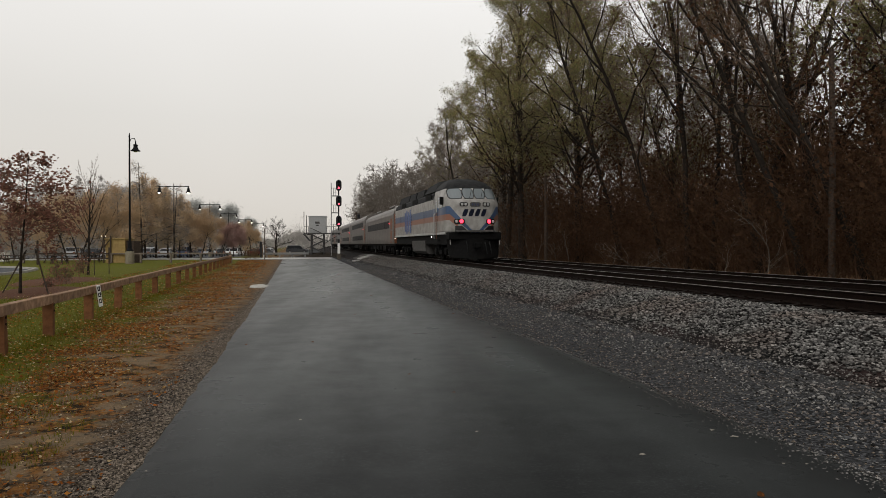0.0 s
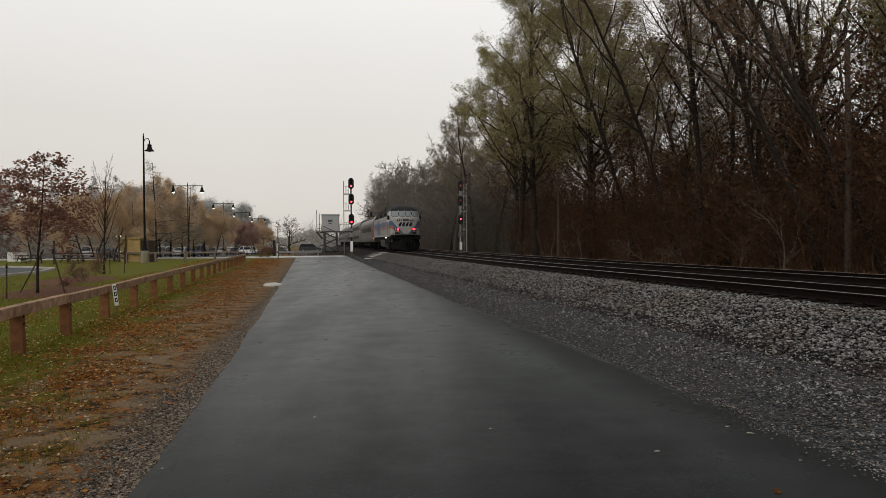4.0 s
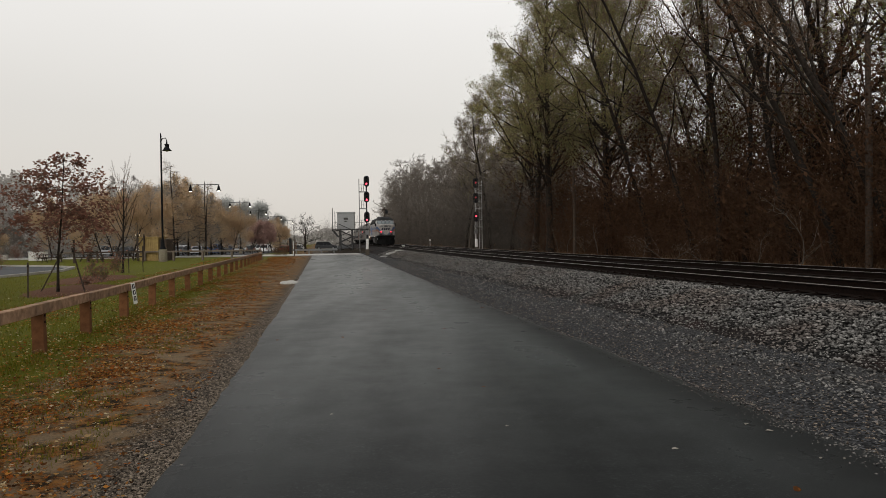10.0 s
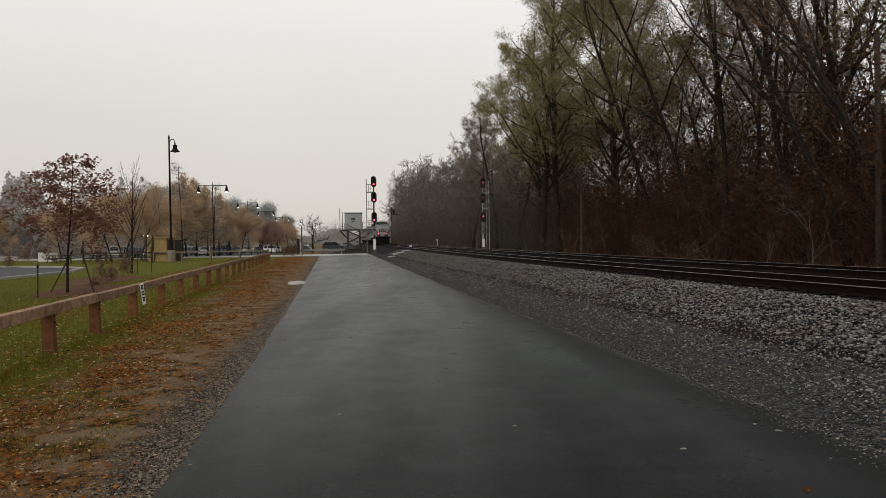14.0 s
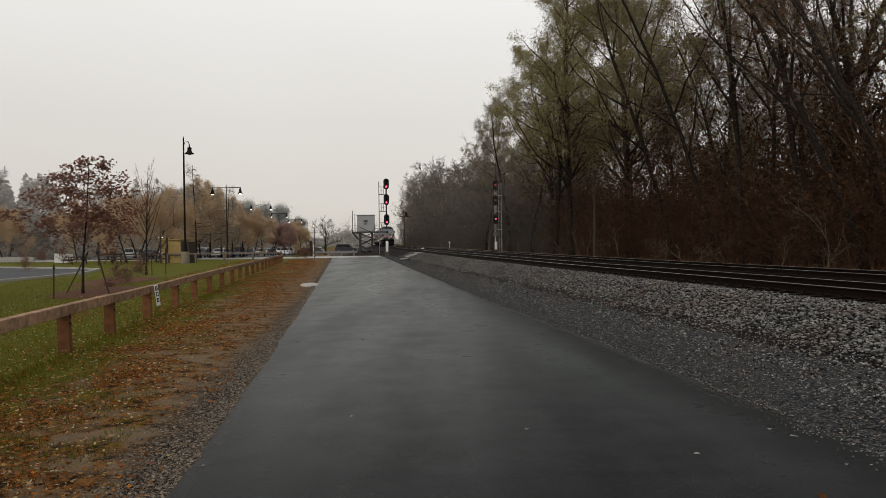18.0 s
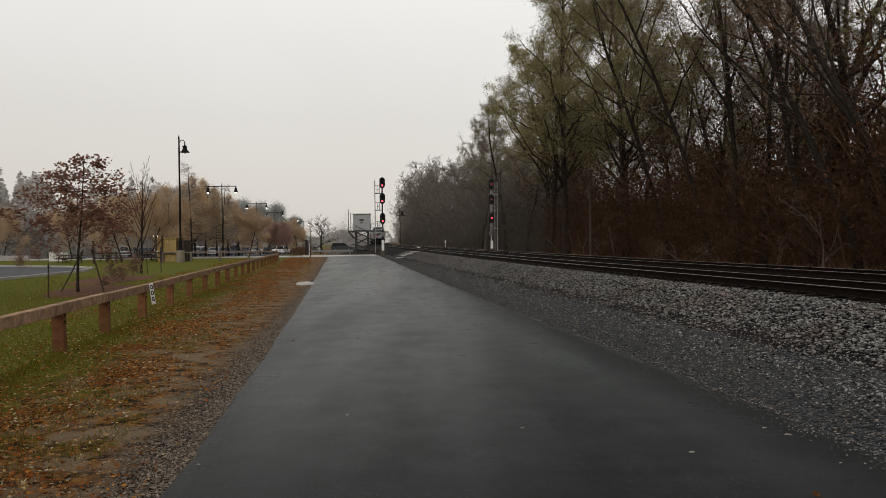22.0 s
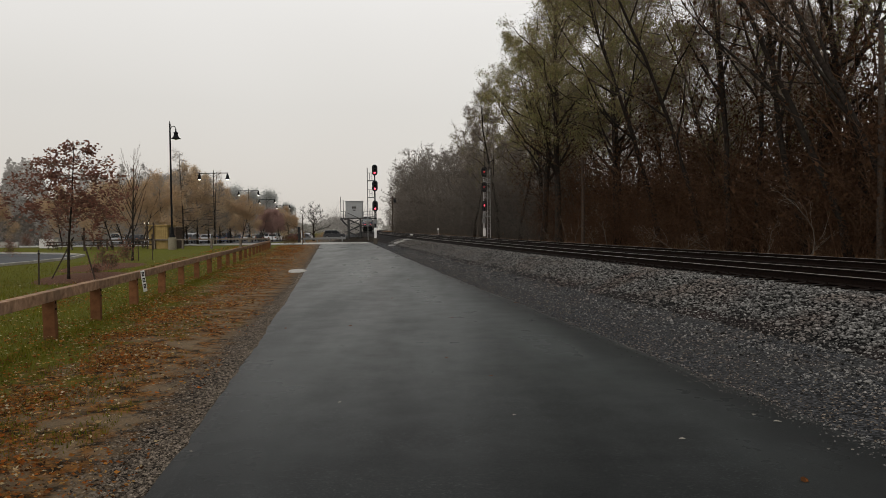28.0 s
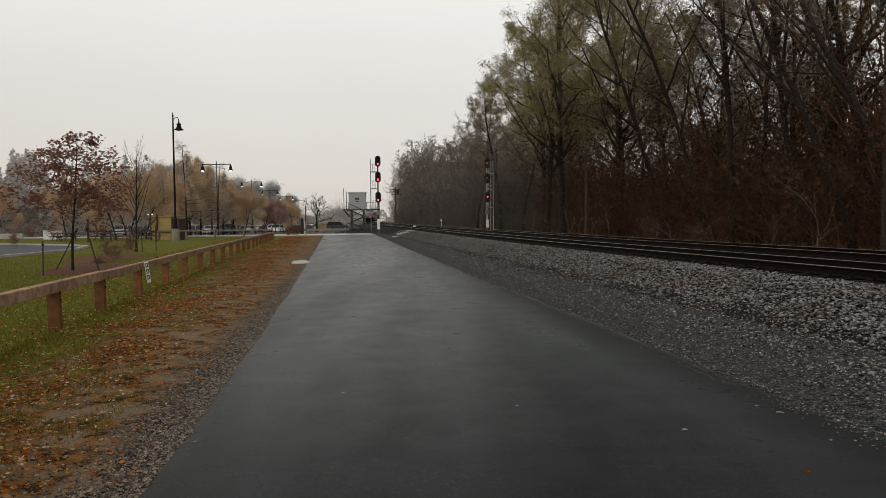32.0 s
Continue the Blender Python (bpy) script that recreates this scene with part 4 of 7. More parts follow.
def build_undergrowth():
    r = random.Random(5)
    kinds = [shrub_arrays(60 + i, (10, 12, 10, 9)[i], (3.4, 2.4, 5.4, 7.4)[i], (420, 380, 620, 900)[i], 0.34) for i in range(4)]
    stems, leaves, far_stems, far_leaves = [], [], [], []
    y = 10.0
    while y < 330:
        for k, p0 in enumerate((11.3, 12.0, 13.3, 16, 20, 25, 31)):
            if y > 130 and k > 2 or (k > 4 and r.random() < 0.35):
                continue
            p = p0 + r.uniform(-0.9, 0.9)
            q = beside(y + r.uniform(-1, 1), p)
            s, l = kinds[r.choice((0, 1, 1, 2)) if k < 1 else r.choice((0, 2, 2, 3, 3))]
            a, size = r.uniform(0, 6.28), r.uniform(0.75, 1.25) * (0.6 if k == 0 else 0.9 if k == 1 else min(1.0 + 0.2 * k, 1.75)) * (1.1 if y < 34 and k > 0 else 1.0)
            turn = np.array([[math.cos(a), -math.sin(a), 0], [math.sin(a), math.cos(a), 0], [0, 0, 1]]) * size
            at = np.array((q.x, q.y, ground_z(q.x, q.y)))
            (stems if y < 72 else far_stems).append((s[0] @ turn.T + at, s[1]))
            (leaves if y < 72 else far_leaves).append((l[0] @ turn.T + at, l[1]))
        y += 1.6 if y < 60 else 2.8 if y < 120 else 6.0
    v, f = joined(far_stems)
    brush = tagged(part("undergrowth", many("undergrowth", v, f, BRUSH_HAZED), None), "brown brush further along the railway, greyed for haze", "undergrowth", kind="stuff")
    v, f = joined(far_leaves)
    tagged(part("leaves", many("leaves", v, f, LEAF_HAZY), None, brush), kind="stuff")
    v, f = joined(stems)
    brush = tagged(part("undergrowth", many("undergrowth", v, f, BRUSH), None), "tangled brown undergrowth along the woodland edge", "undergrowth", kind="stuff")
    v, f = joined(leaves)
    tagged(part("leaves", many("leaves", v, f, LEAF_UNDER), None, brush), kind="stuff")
    # thick background of twigs and dead leaves added behind the far trees, haze and gloom coloured in
    rng = np.random.default_rng(29)
    n = 20000
    y = 70 + 330 * rng.random(n) ** 1.5
    p = rng.uniform(15, 32, n)
    high = np.array([np.clip(0.8 + 0.6 * noise.noise(Vector((a * 0.09, 0, 2))), 0.4, 1.3) for a in y]) * np.interp(y, [70, 110, 200, 400], [7.0, 8.0, 12.0, 16.0]) * rng.random(n) ** 0.8
    at = np.array([(track_x(a) + c / SLOPE_COS, a, rail_z(a) - 0.6 + h) for a, c, h in zip(y, p, high)])
    v, f = scattered([(-0.5, 0, 0), (0, -0.3, 0.06), (0.5, 0, 0), (0, 0.3, 0.06)], [(0, 1, 2, 3)], at, rotations(rng, n), rng.uniform(0.4, 0.9, n) * (0.7 + y / 300))
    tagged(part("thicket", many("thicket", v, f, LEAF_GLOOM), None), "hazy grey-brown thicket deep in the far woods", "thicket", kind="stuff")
    # leaf mass added deep in the near woods to shut out sky, its dark brown standing for gloom
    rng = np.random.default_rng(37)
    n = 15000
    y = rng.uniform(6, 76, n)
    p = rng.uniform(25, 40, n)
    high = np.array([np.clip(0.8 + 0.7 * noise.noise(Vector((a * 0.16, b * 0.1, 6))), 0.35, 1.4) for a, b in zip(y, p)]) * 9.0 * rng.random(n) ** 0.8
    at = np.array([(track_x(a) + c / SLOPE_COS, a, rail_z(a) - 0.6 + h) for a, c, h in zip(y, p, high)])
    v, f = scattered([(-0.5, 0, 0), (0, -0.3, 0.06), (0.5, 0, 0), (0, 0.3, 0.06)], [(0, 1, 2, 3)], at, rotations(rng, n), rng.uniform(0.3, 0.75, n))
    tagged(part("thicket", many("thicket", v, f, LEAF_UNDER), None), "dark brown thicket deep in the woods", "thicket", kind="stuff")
    # pale saplings at the front of the brush
    pale = [make_tree(70 + i, 4.2 + 0.6 * i, 0.035, SAPLING, 60, 0.1, LEAF_BROWN, bark=BARK_FAR, twig=TWIG_GREY, lean=(0.1 - 0.1 * i, 0.05), label="thin pale sapling at the edge of the brush", m=pose(0, 0, -100), name="sapling", group="pale saplings") for i in range(3)]
    for k in range(16):
        q = beside(26 + 2.6 * k + r.uniform(-2, 2), r.uniform(8.9, 9.8))
        placed(pale[r.randint(0, 2)], q.x, q.y, r.uniform(0, 360), r.uniform(0.35, 0.8))
    for ob in pale:
        for o in (*ob.children_recursive, ob):
            bpy.data.objects.remove(o)
    # dry grass at the foot of the woods
    rng = np.random.default_rng(8)
    n = 60000
    y = 8 + 190 * rng.random(n) ** 1.6
    p = np.where(rng.random(n) < 0.55, rng.normal(7.7, 0.6, n), rng.normal(9.1, 0.7, n))
    at = np.array([(track_x(a) + c / SLOPE_COS, a, ground_z(track_x(a) + c / SLOPE_COS, a)) for a, c in zip(y, p)])
    a = rng.uniform(0, 6.28, n)
    zero, one = np.zeros(n), np.ones(n)
    turns = np.stack([np.stack([np.cos(a), -np.sin(a), zero], -1), np.stack([np.sin(a), np.cos(a), zero], -1), np.stack([zero, zero, one], -1)], 1)
    v, f = scattered([(-0.014, 0, 0), (0.014, 0.005, 0), (0.008, 0.1, 0.6), (0.2, 0.25, 1.0)], [(0, 1, 2), (0, 2, 3)], at, turns, rng.uniform(0.06, 0.2, n) * rng.uniform(0.5, 1.5, n))
    tagged(part("dry_grass", many("dry_grass", v, f, LEAF_TAN), None), "tall dry tan grass beyond the tracks", "grass", kind="stuff")


build_woods()
build_undergrowth()


# ---- the train ----
SILVER = surface("silver_paint", (0.36, 0.355, 0.345), (0.46, 0.455, 0.44), 3.0, 0.4, 0.1, 0.0, 0.002, (0.22, 0.2, 0.18), 0.5, 0.6)
STAINLESS = surface("fluted_stainless", (0.115, 0.103, 0.094), (0.17, 0.155, 0.143), 5.0, 0.5, 0.2, 0.05, 0.002, (0.09, 0.078, 0.07), 0.6, 0.5)
BLACK_STEEL = surface("sooty_black_steel", (0.003, 0.003, 0.003), (0.007, 0.0068, 0.0065), 9.0, 0.8, 0.0, 0.2, 0.01, (0.009, 0.008, 0.007), 1.1, 0.5)
ROOF_GREY = surface("sooty_roof", (0.009, 0.0095, 0.01), (0.026, 0.026, 0.026), 5.0, 0.75, 0.0, 0.1, 0.01)
TANK_GREY = surface("dusty_grey_steel", (0.04, 0.038, 0.036), (0.09, 0.085, 0.08), 6.0, 0.6, 0.2, 0.1, 0.01)
BLUE_PAINT = surface("blue_paint", (0.02, 0.06, 0.19), (0.035, 0.085, 0.25), 6.0, 0.4, 0, 0.0)
NAVY_PAINT = surface("navy_paint", (0.012, 0.018, 0.05), (0.02, 0.03, 0.08), 6.0, 0.4, 0, 0.0)
SIGN_NAVY = surface("dark_navy_vinyl", (0.006, 0.0075, 0.015), (0.01, 0.0125, 0.024), 6.0, 0.75, 0, 0.0)
ORANGE_PANEL = surface("faded_orange_paint", (0.14, 0.045, 0.018), (0.21, 0.075, 0.03), 6.0, 0.5, 0, 0.0, 0.002, (0.13, 0.06, 0.035), 0.9, 0.6)
# pane colour lifted to blue-grey for the sky it mirrors
CAB_GLASS = glass_dark("cab_glass", (0.13, 0.15, 0.158), 0.1)
COACH_GLASS = glass_dark("coach_glass", (0.01, 0.0105, 0.012), 0.5, 0.1)
RED_LAMP = glowing("red_lamp", (1.0, 0.03, 0.06), 3.4)
WHITE_LAMP = glowing("white_lamp", (1.0, 0.93, 0.8), 6.0)
LENS_DULL = glass_dark("dull_lens", (0.3, 0.3, 0.29), 0.15)
RUBBER = surface("black_rubber", (0.010, 0.010, 0.010), (0.02, 0.02, 0.02), 20.0, 0.8, 0, 0.0)


def livery():
    """Silver with a blue and an orange band that sweep down to the middle of the nose."""
    m, nt, bsdf = nodes_of("engine_livery", 0.4)
    vec = nt.nodes.new("ShaderNodeTexCoord").outputs["Object"]
    sep = nt.nodes.new("ShaderNodeSeparateXYZ")
    nt.links.new(vec, sep.inputs[0])
    x, y, z = sep.outputs
    s = mathn(nt, "MINIMUM", mathn(nt, "ADD", mathn(nt, "ABSOLUTE", x), mathn(nt, "MULTIPLY", mathn(nt, "MAXIMUM", y, 0.0), 0.4)), 1.55)
    d = mathn(nt, "SUBTRACT", z, mathn(nt, "ADD", 1.42, mathn(nt, "MULTIPLY", s, 0.78)))
    grime = tex_noise(nt, vec, 2.2, 5.0)
    paint = ramp_of(nt, grime, [(0.35, (0.3, 0.29, 0.27)), (0.7, (0.16, 0.15, 0.134))])
    blue = mathn(nt, "MULTIPLY", mathn(nt, "GREATER_THAN", d, 0.0), mathn(nt, "LESS_THAN", d, mathn(nt, "ADD", 0.12, mathn(nt, "MULTIPLY", s, 0.21))))
    orange = mathn(nt, "MULTIPLY", mathn(nt, "MULTIPLY", mathn(nt, "GREATER_THAN", d, -0.33), mathn(nt, "LESS_THAN", d, 0.0)), mathn(nt, "GREATER_THAN", s, 1.0))
    on = orange
    paint = mixed(nt, blue, paint, ramp_of(nt, grime, [(0.35, (0.035, 0.07, 0.14)), (0.7, (0.03, 0.052, 0.1))]))
    bands = nt.nodes.new("ShaderNodeRGB")
    bands.outputs[0].default_value = (0.2, 0.085, 0.052, 1)
    col = mixed(nt, on, paint, bands.outputs[0])
    # the nose is black below the chevron
    below = mathn(nt, "MULTIPLY", mathn(nt, "LESS_THAN", d, -0.06), mathn(nt, "MULTIPLY", mathn(nt, "LESS_THAN", s, 1.2), mathn(nt, "LESS_THAN", z, 1.98)))
    col = mixed(nt, below, col, (0.014, 0.014, 0.015))
    nt.links.new(col, bsdf.inputs["Base Color"])
    return m


LIVERY = livery()


def cab_front(z):
    marks = ((1.2, 0.16), (1.75, 0.0), (2.4, 0.03), (3.3, 0.12), (3.45, 0.22), (4.1, 0.8), (4.3, 1.0), (4.5, 1.35), (4.65, 1.8), (4.78, 2.7))
    for (a, fa), (c, fc) in zip(marks, marks[1:]):
        if z <= c:
            return fa + (fc - fa) * max(0.0, (z - a) / (c - a))
    return marks[-1][1]


def cab_half(z):
    return 1.52 if z < 3.2 else 1.52 - 0.14 * (z - 3.2) / 0.9 if z < 4.1 else 1.38 - 0.62 * ((z - 4.1) / 0.68) ** 1.5


def cab_surface(x, z):
    w = cab_half(z)
    return cab_front(z) + 0.75 * min(1.0, abs(x) / w) ** 3.4


def nose_patch(x0, x1, z0, z1, proud=0.02, thick=0.05, n=4, slant=0.0):
    """A rounded plate that follows the nose."""
    b = Build()
    pts = []
    for i in range(n + 1):
        for j in range(n + 1):
            u, v = j / n, i / n
            cut = 0.12 * (x1 - x0) * (1 if (i in (0, n)) and j in (0, n) else 0)
            x = x0 + (x1 - x0) * u + (cut if j == 0 else -cut if j == n else 0) + slant * (v - 0.5)
            z = z0 + (z1 - z0) * v
            pts.append((x, cab_surface(x, z) - proud, z))
    m = (n + 1) ** 2
    back = [(x, y + thick, z) for x, y, z in pts]
    faces = [(i * (n + 1) + j, i * (n + 1) + j + 1, (i + 1) * (n + 1) + j + 1, (i + 1) * (n + 1) + j) for i in range(n) for j in range(n)]
    rim = [j for j in range(n + 1)] + [(i + 1) * (n + 1) - 1 for i in range(1, n + 1)] + [n * (n + 1) + j for j in range(n - 1, -1, -1)] + [i * (n + 1) for i in range(n - 1, 0, -1)]
    faces += [tuple(m + i for i in reversed(f)) for f in faces]
    faces += [(rim[k], m + rim[k], m + rim[(k + 1) % len(rim)], rim[(k + 1) % len(rim)]) for k in range(len(rim))]
    return b.add(pts + back, faces)


def wheel_set():
    b = Build()
    for x in (-0.75, 0.75):
        b.lathe([(0.30, -0.07), (0.49, -0.065), (0.5, 0.04), (0.54, 0.05), (0.54, 0.07), (0.34, 0.07), (0.3, 0.02)], 20, pose(x, 0, 0, 0, 90 if x > 0 else -90, 0))
        for k in range(4):
            a = math.pi / 2 * k
            b.box(-0.04, 0.04, -0.06, 0.06, 0.12, 0.44, pose(x + (0.06 if x > 0 else -0.06), 0, 0) @ Matrix.Rotation(a, 4, "X"))
    b.tube([(-0.75, 0, 0), (0.75, 0, 0)], 0.09, 10)
    return b.mesh("wheel_set", BLACK_STEEL)


WHEELS = wheel_set()


def truck(parent, y, base, material=None):
    t = part("truck", Build().box(-1.12, -0.98, y - base / 2 - 0.7, y + base / 2 + 0.7, 0.5, 0.78, bevel=0.04).box(0.98, 1.12, y - base / 2 - 0.7, y + base / 2 + 0.7, 0.5, 0.78, bevel=0.04)
             .box(-1.1, 1.1, y - 0.25, y + 0.25, 0.55, 0.95, bevel=0.03)
             .box(-1.2, -1.0, y - 0.35, y + 0.35, 0.3, 0.62, bevel=0.04).box(1.0, 1.2, y - 0.35, y + 0.35, 0.3, 0.62, bevel=0.04), material or BLACK_STEEL, parent)
    for s in (-0.5, 0.5):
        for x in (-1.14, 1.14):
            part("axle_box", Build().box(x - 0.1, x + 0.1, y + s * base - 0.19, y + s * base + 0.19, 0.34, 0.7, bevel=0.04), BLACK_STEEL, t)
        part("wheel_set", WHEELS, None, parent, m=pose(0, y + s * base, 0.5))
    for x in (-1.16, 1.16):
        b = Build()
        for k in range(5):
            b.lathe([(0.07, 0.62 + 0.06 * k), (0.1, 0.64 + 0.06 * k), (0.07, 0.67 + 0.06 * k)], 8, pose(x, y + 0.5, 0))
            b.lathe([(0.07, 0.62 + 0.06 * k), (0.1, 0.64 + 0.06 * k), (0.07, 0.67 + 0.06 * k)], 8, pose(x, y - 0.5, 0))
        part("spring", b, BLACK_STEEL, t)


def build_engine():
    e = thing("locomotive", "silver diesel locomotive with blue and orange bands, red lights lit", "locomotive")
    # cab: level sections stacked up
    b, secs = Build(), []
    zs = [1.6, 1.75, 2.1, 2.6, 3.1, 3.3, 3.45, 3.7, 3.95, 4.1, 4.2, 4.32, 4.44, 4.56, 4.67, 4.76]
    for z in zs:
        w = cab_half(z)
        xs = [w * math.sin(math.pi / 2 * k / 8) for k in range(-8, 9)]
        secs.append([(x, cab_surface(x, z), z) for x in xs] + [(w, 4.3, z), (-w, 4.3, z)])
    b.loft(secs)
    cab = part("cab", b, [LIVERY, ROOF_GREY], e, smooth=False)
    for pl in cab.data.polygons:
        if pl.center.z > 4.14:
            pl.material_index = 1
        pl.use_smooth = abs(pl.normal.z) < 0.9
    for x0, x1 in ((-1.34, -0.68), (-0.6, -0.04), (0.04, 0.6), (0.68, 1.34)):
        w = part("windshield", nose_patch(x0 - 0.035, x1 + 0.035, 3.47, 4.11, 0.012), RUBBER, cab, "black window seal")
        part("pane", nose_patch(x0, x1, 3.5, 4.08, 0.03), CAB_GLASS, e, "windscreen pane with reflected sky in its grey colour")
    for x in (-0.3, 0.35):
        b = Build()
        b.tube([(x, cab_surface(x, 3.5) - 0.05, 3.48), (x + 0.22, cab_surface(x + 0.2, 4.0) - 0.05, 3.98)], 0.012, 5)
        part("wiper", b, BLACK_STEEL, e)
    for x0, x1 in ((-0.86, -0.42), (0.42, 0.86)):
        h = part("headlight_housing", nose_patch(x0, x1, 3.05, 3.27, 0.04), RUBBER, e, "black headlight surround")
        for k in (0.28, 0.72):
            x = x0 + (x1 - x0) * k
            part("headlight", Build().lathe([(0.075, 0), (0.08, 0.02), (0.05, 0.03)], 14, pose(x, cab_surface(x, 3.16) - 0.035, 3.16, 90)), LENS_DULL, h)
    board = part("number_board", nose_patch(-0.3, 0.3, 3.02, 3.28, 0.035), TANK_GREY, e, "grey number board")
    for k in range(3):
        part("bar", nose_patch(-0.2 + 0.15 * k, -0.1 + 0.15 * k, 3.09, 3.21, 0.045, n=1), NAVY_PAINT, board)
    for sx in (-1, 1):
        a, c = sorted((sx * 0.6, sx * 1.16))
        d = part("tail_light", nose_patch(a, c, 2.07, 2.36, 0.03), RUBBER, e, "black oval light surround")
        part("red_lens", Build().lathe([(0.105, 0), (0.112, 0.03), (0.06, 0.06)], 16, pose(sx * 0.78, cab_surface(0.78, 2.22) - 0.02, 2.22, 90)), RED_LAMP, d, "glowing red lens")
        part("clear_lens", Build().lathe([(0.085, 0), (0.092, 0.03), (0.05, 0.05)], 16, pose(sx * 1.03, cab_surface(1.03, 2.22) - 0.02, 2.22, 90)), LENS_DULL, d)
    # the operator's mark: plain dark bars
    for k in range(4):
        part("mark", nose_patch(-0.7 + 0.35 * k, -0.44 + 0.35 * k, 2.5, 2.9, 0.012, n=2, slant=0.16), SIGN_NAVY, e, "dark navy lettering bar")
    # pilot, anticlimber, coupler
    part("anticlimber", Build().box(-1.05, 1.05, -0.12, 0.4, 1.62, 1.74, bevel=0.02), TANK_GREY, e)
    secs = []
    for z, w, f, back in ((1.3, 1.5, 0.0, 0.75), (0.95, 1.5, -0.02, 0.75), (0.7, 1.46, -0.1, 0.8), (0.45, 1.42, -0.22, 0.85), (0.24, 1.36, -0.32, 0.85), (0.16, 1.2, -0.34, 0.85)):
        xs = [w * math.sin(math.pi / 2 * k / 5) for k in range(-5, 6)]
        secs.append([(x, f + 0.62 * (abs(x) / w) ** 2.2, z) for x in xs] + [(w * 0.95, back, z), (-w * 0.95, back, z)])
    part("pilot", Build().loft(secs), BLACK_STEEL, e, "black snow plough pilot")
    part("front_sill", Build().box(-1.48, 1.48, 0.05, 0.9, 1.2, 1.64, bevel=0.05), BLACK_STEEL, e)
    part("coupler", Build().box(-0.14, 0.14, -0.62, 0.2, 0.78, 1.0, bevel=0.03).box(-0.22, 0.2, -0.72, -0.5, 0.74, 1.06, bevel=0.05), BLACK_STEEL, e)
    for x in (-0.55, 0.5, 0.75):
        part("air_hose", Build().tube([(x, -0.05, 1.1), (x, -0.25, 0.95), (x + 0.05, -0.28, 0.6), (x + 0.1, -0.2, 0.45)], 0.03, 6), RUBBER, e)
    for sx in (-1, 1):
        part("grab_rail", Build().tube([(sx * 1.4, 0.15, 0.95), (sx * 1.42, 0.1, 1.3), (sx * 1.42, 0.12, 1.7)], 0.018, 6), SILVER, e, "pale grab rail")
        for k in range(4):
            part("step", Build().box(min(sx * 1.2, sx * 1.55), max(sx * 1.2, sx * 1.55), 3.0, 3.5, 0.35 + 0.28 * k, 0.39 + 0.28 * k), BLACK_STEEL, e)
        for yy in (2.92, 3.6):
            part("handrail", Build().tube([(sx * 1.6, yy, 1.3), (sx * 1.62, yy, 1.5), (sx * 1.62, yy, 2.7), (sx * 1.53, yy, 2.8)], 0.02, 6), ORANGE_PANEL if yy < 3 else SILVER, e)
        a, c = sorted((sx * 1.5, sx * 1.535))
        door = part("cab_door", Build().box(a, c, 2.95, 3.55, 1.68, 3.6, bevel=0.01), LIVERY, e)
        part("window", Build().box(a + sx * 0.012, c + sx * 0.012, 3.05, 3.45, 2.85, 3.45), CAB_GLASS, door)
        part("side_window", Build().box(a - 0.01, c + 0.01, 1.55, 2.65, 3.02, 3.62, bevel=0.015), CAB_GLASS, e)
        part("mirror", Build().box(min(sx * 1.5, sx * 1.72), max(sx * 1.5, sx * 1.72), 1.42, 1.5, 3.2, 3.65, bevel=0.02), BLACK_STEEL, e)
    # hood
    prof = [(-1.5, 1.62), (1.5, 1.62), (1.5, 3.65), (1.38, 4.0), (0.95, 4.3), (-0.95, 4.3), (-1.38, 4.0), (-1.5, 3.65)]
    hood = part("hood", Build().prism(prof, 4.3, 20.2), [LIVERY, ROOF_GREY], e)
    for pl in hood.data.polygons:
        if pl.center.z > 3.7:
            pl.material_index = 1
    part("roof_fairing", Build().loft([[(-1.0, 3.2, 4.4), (1.0, 3.2, 4.4), (0.75, 3.2, 4.74), (-0.75, 3.2, 4.74)], [(-1.25, 5.2, 4.2), (1.25, 5.2, 4.2), (0.95, 5.2, 4.82), (-0.95, 5.2, 4.82)],
                                       [(-1.25, 8.5, 4.2), (1.25, 8.5, 4.2), (1.0, 8.3, 4.7), (-1.0, 8.3, 4.7)]]), ROOF_GREY, e, "sooty dark roof fairing")
    for k, (y0, y1) in enumerate(((9.0, 11.6), (12.0, 14.6), (15.0, 19.6))):
        f = part("radiator_housing", Build().prism([(-1.25, 4.1), (1.25, 4.1), (1.12, 4.62), (-1.12, 4.62)], y0, y1), ROOF_GREY, e)
        for j in range(3):
            yy = y0 + (y1 - y0) * (j + 0.5) / 3
            part("fan", Build().lathe([(0.4, 4.6), (0.42, 4.68), (0.36, 4.7)], 16, pose(0, yy, 0)), BLACK_STEEL, f)
    for sx in (-1, 1):
        for k in range(6):
            y0 = 4.9 + 2.45 * k
            x0, x1 = sorted((sx * 1.495, sx * 1.52))
            if k in (0, 2, 4):
                part("louvre_panel", Build().box(x0, x1, y0, y0 + 1.9, 3.72, 4.02, Matrix.Identity(4)), BLACK_STEEL, e, "dark louvred intake")
            else:
                part("access_door", Build().box(x0, x1 - 0.005, y0, y0 + 1.8, 1.75, 3.6, bevel=0.006), LIVERY, e)
        # plain bars in place of the emblem on the side
        for k in range(4):
            x0, x1 = sorted((sx * 1.515, sx * 1.53))
            part("emblem_bar", Build().box(x0, x1, 12.4 + 0.75 * k, 12.9 + 0.75 * k, 1.75 + 0.12 * (k % 2), 3.45 - 0.15 * (k % 2), bevel=0.003), BLUE_PAINT, e, "blue emblem bar on the silver side")
        part("sill", Build().box(min(sx * 1.4, sx * 1.54), max(sx * 1.4, sx * 1.54), 0.9, 20.3, 1.52, 1.64, bevel=0.01), SILVER, e)
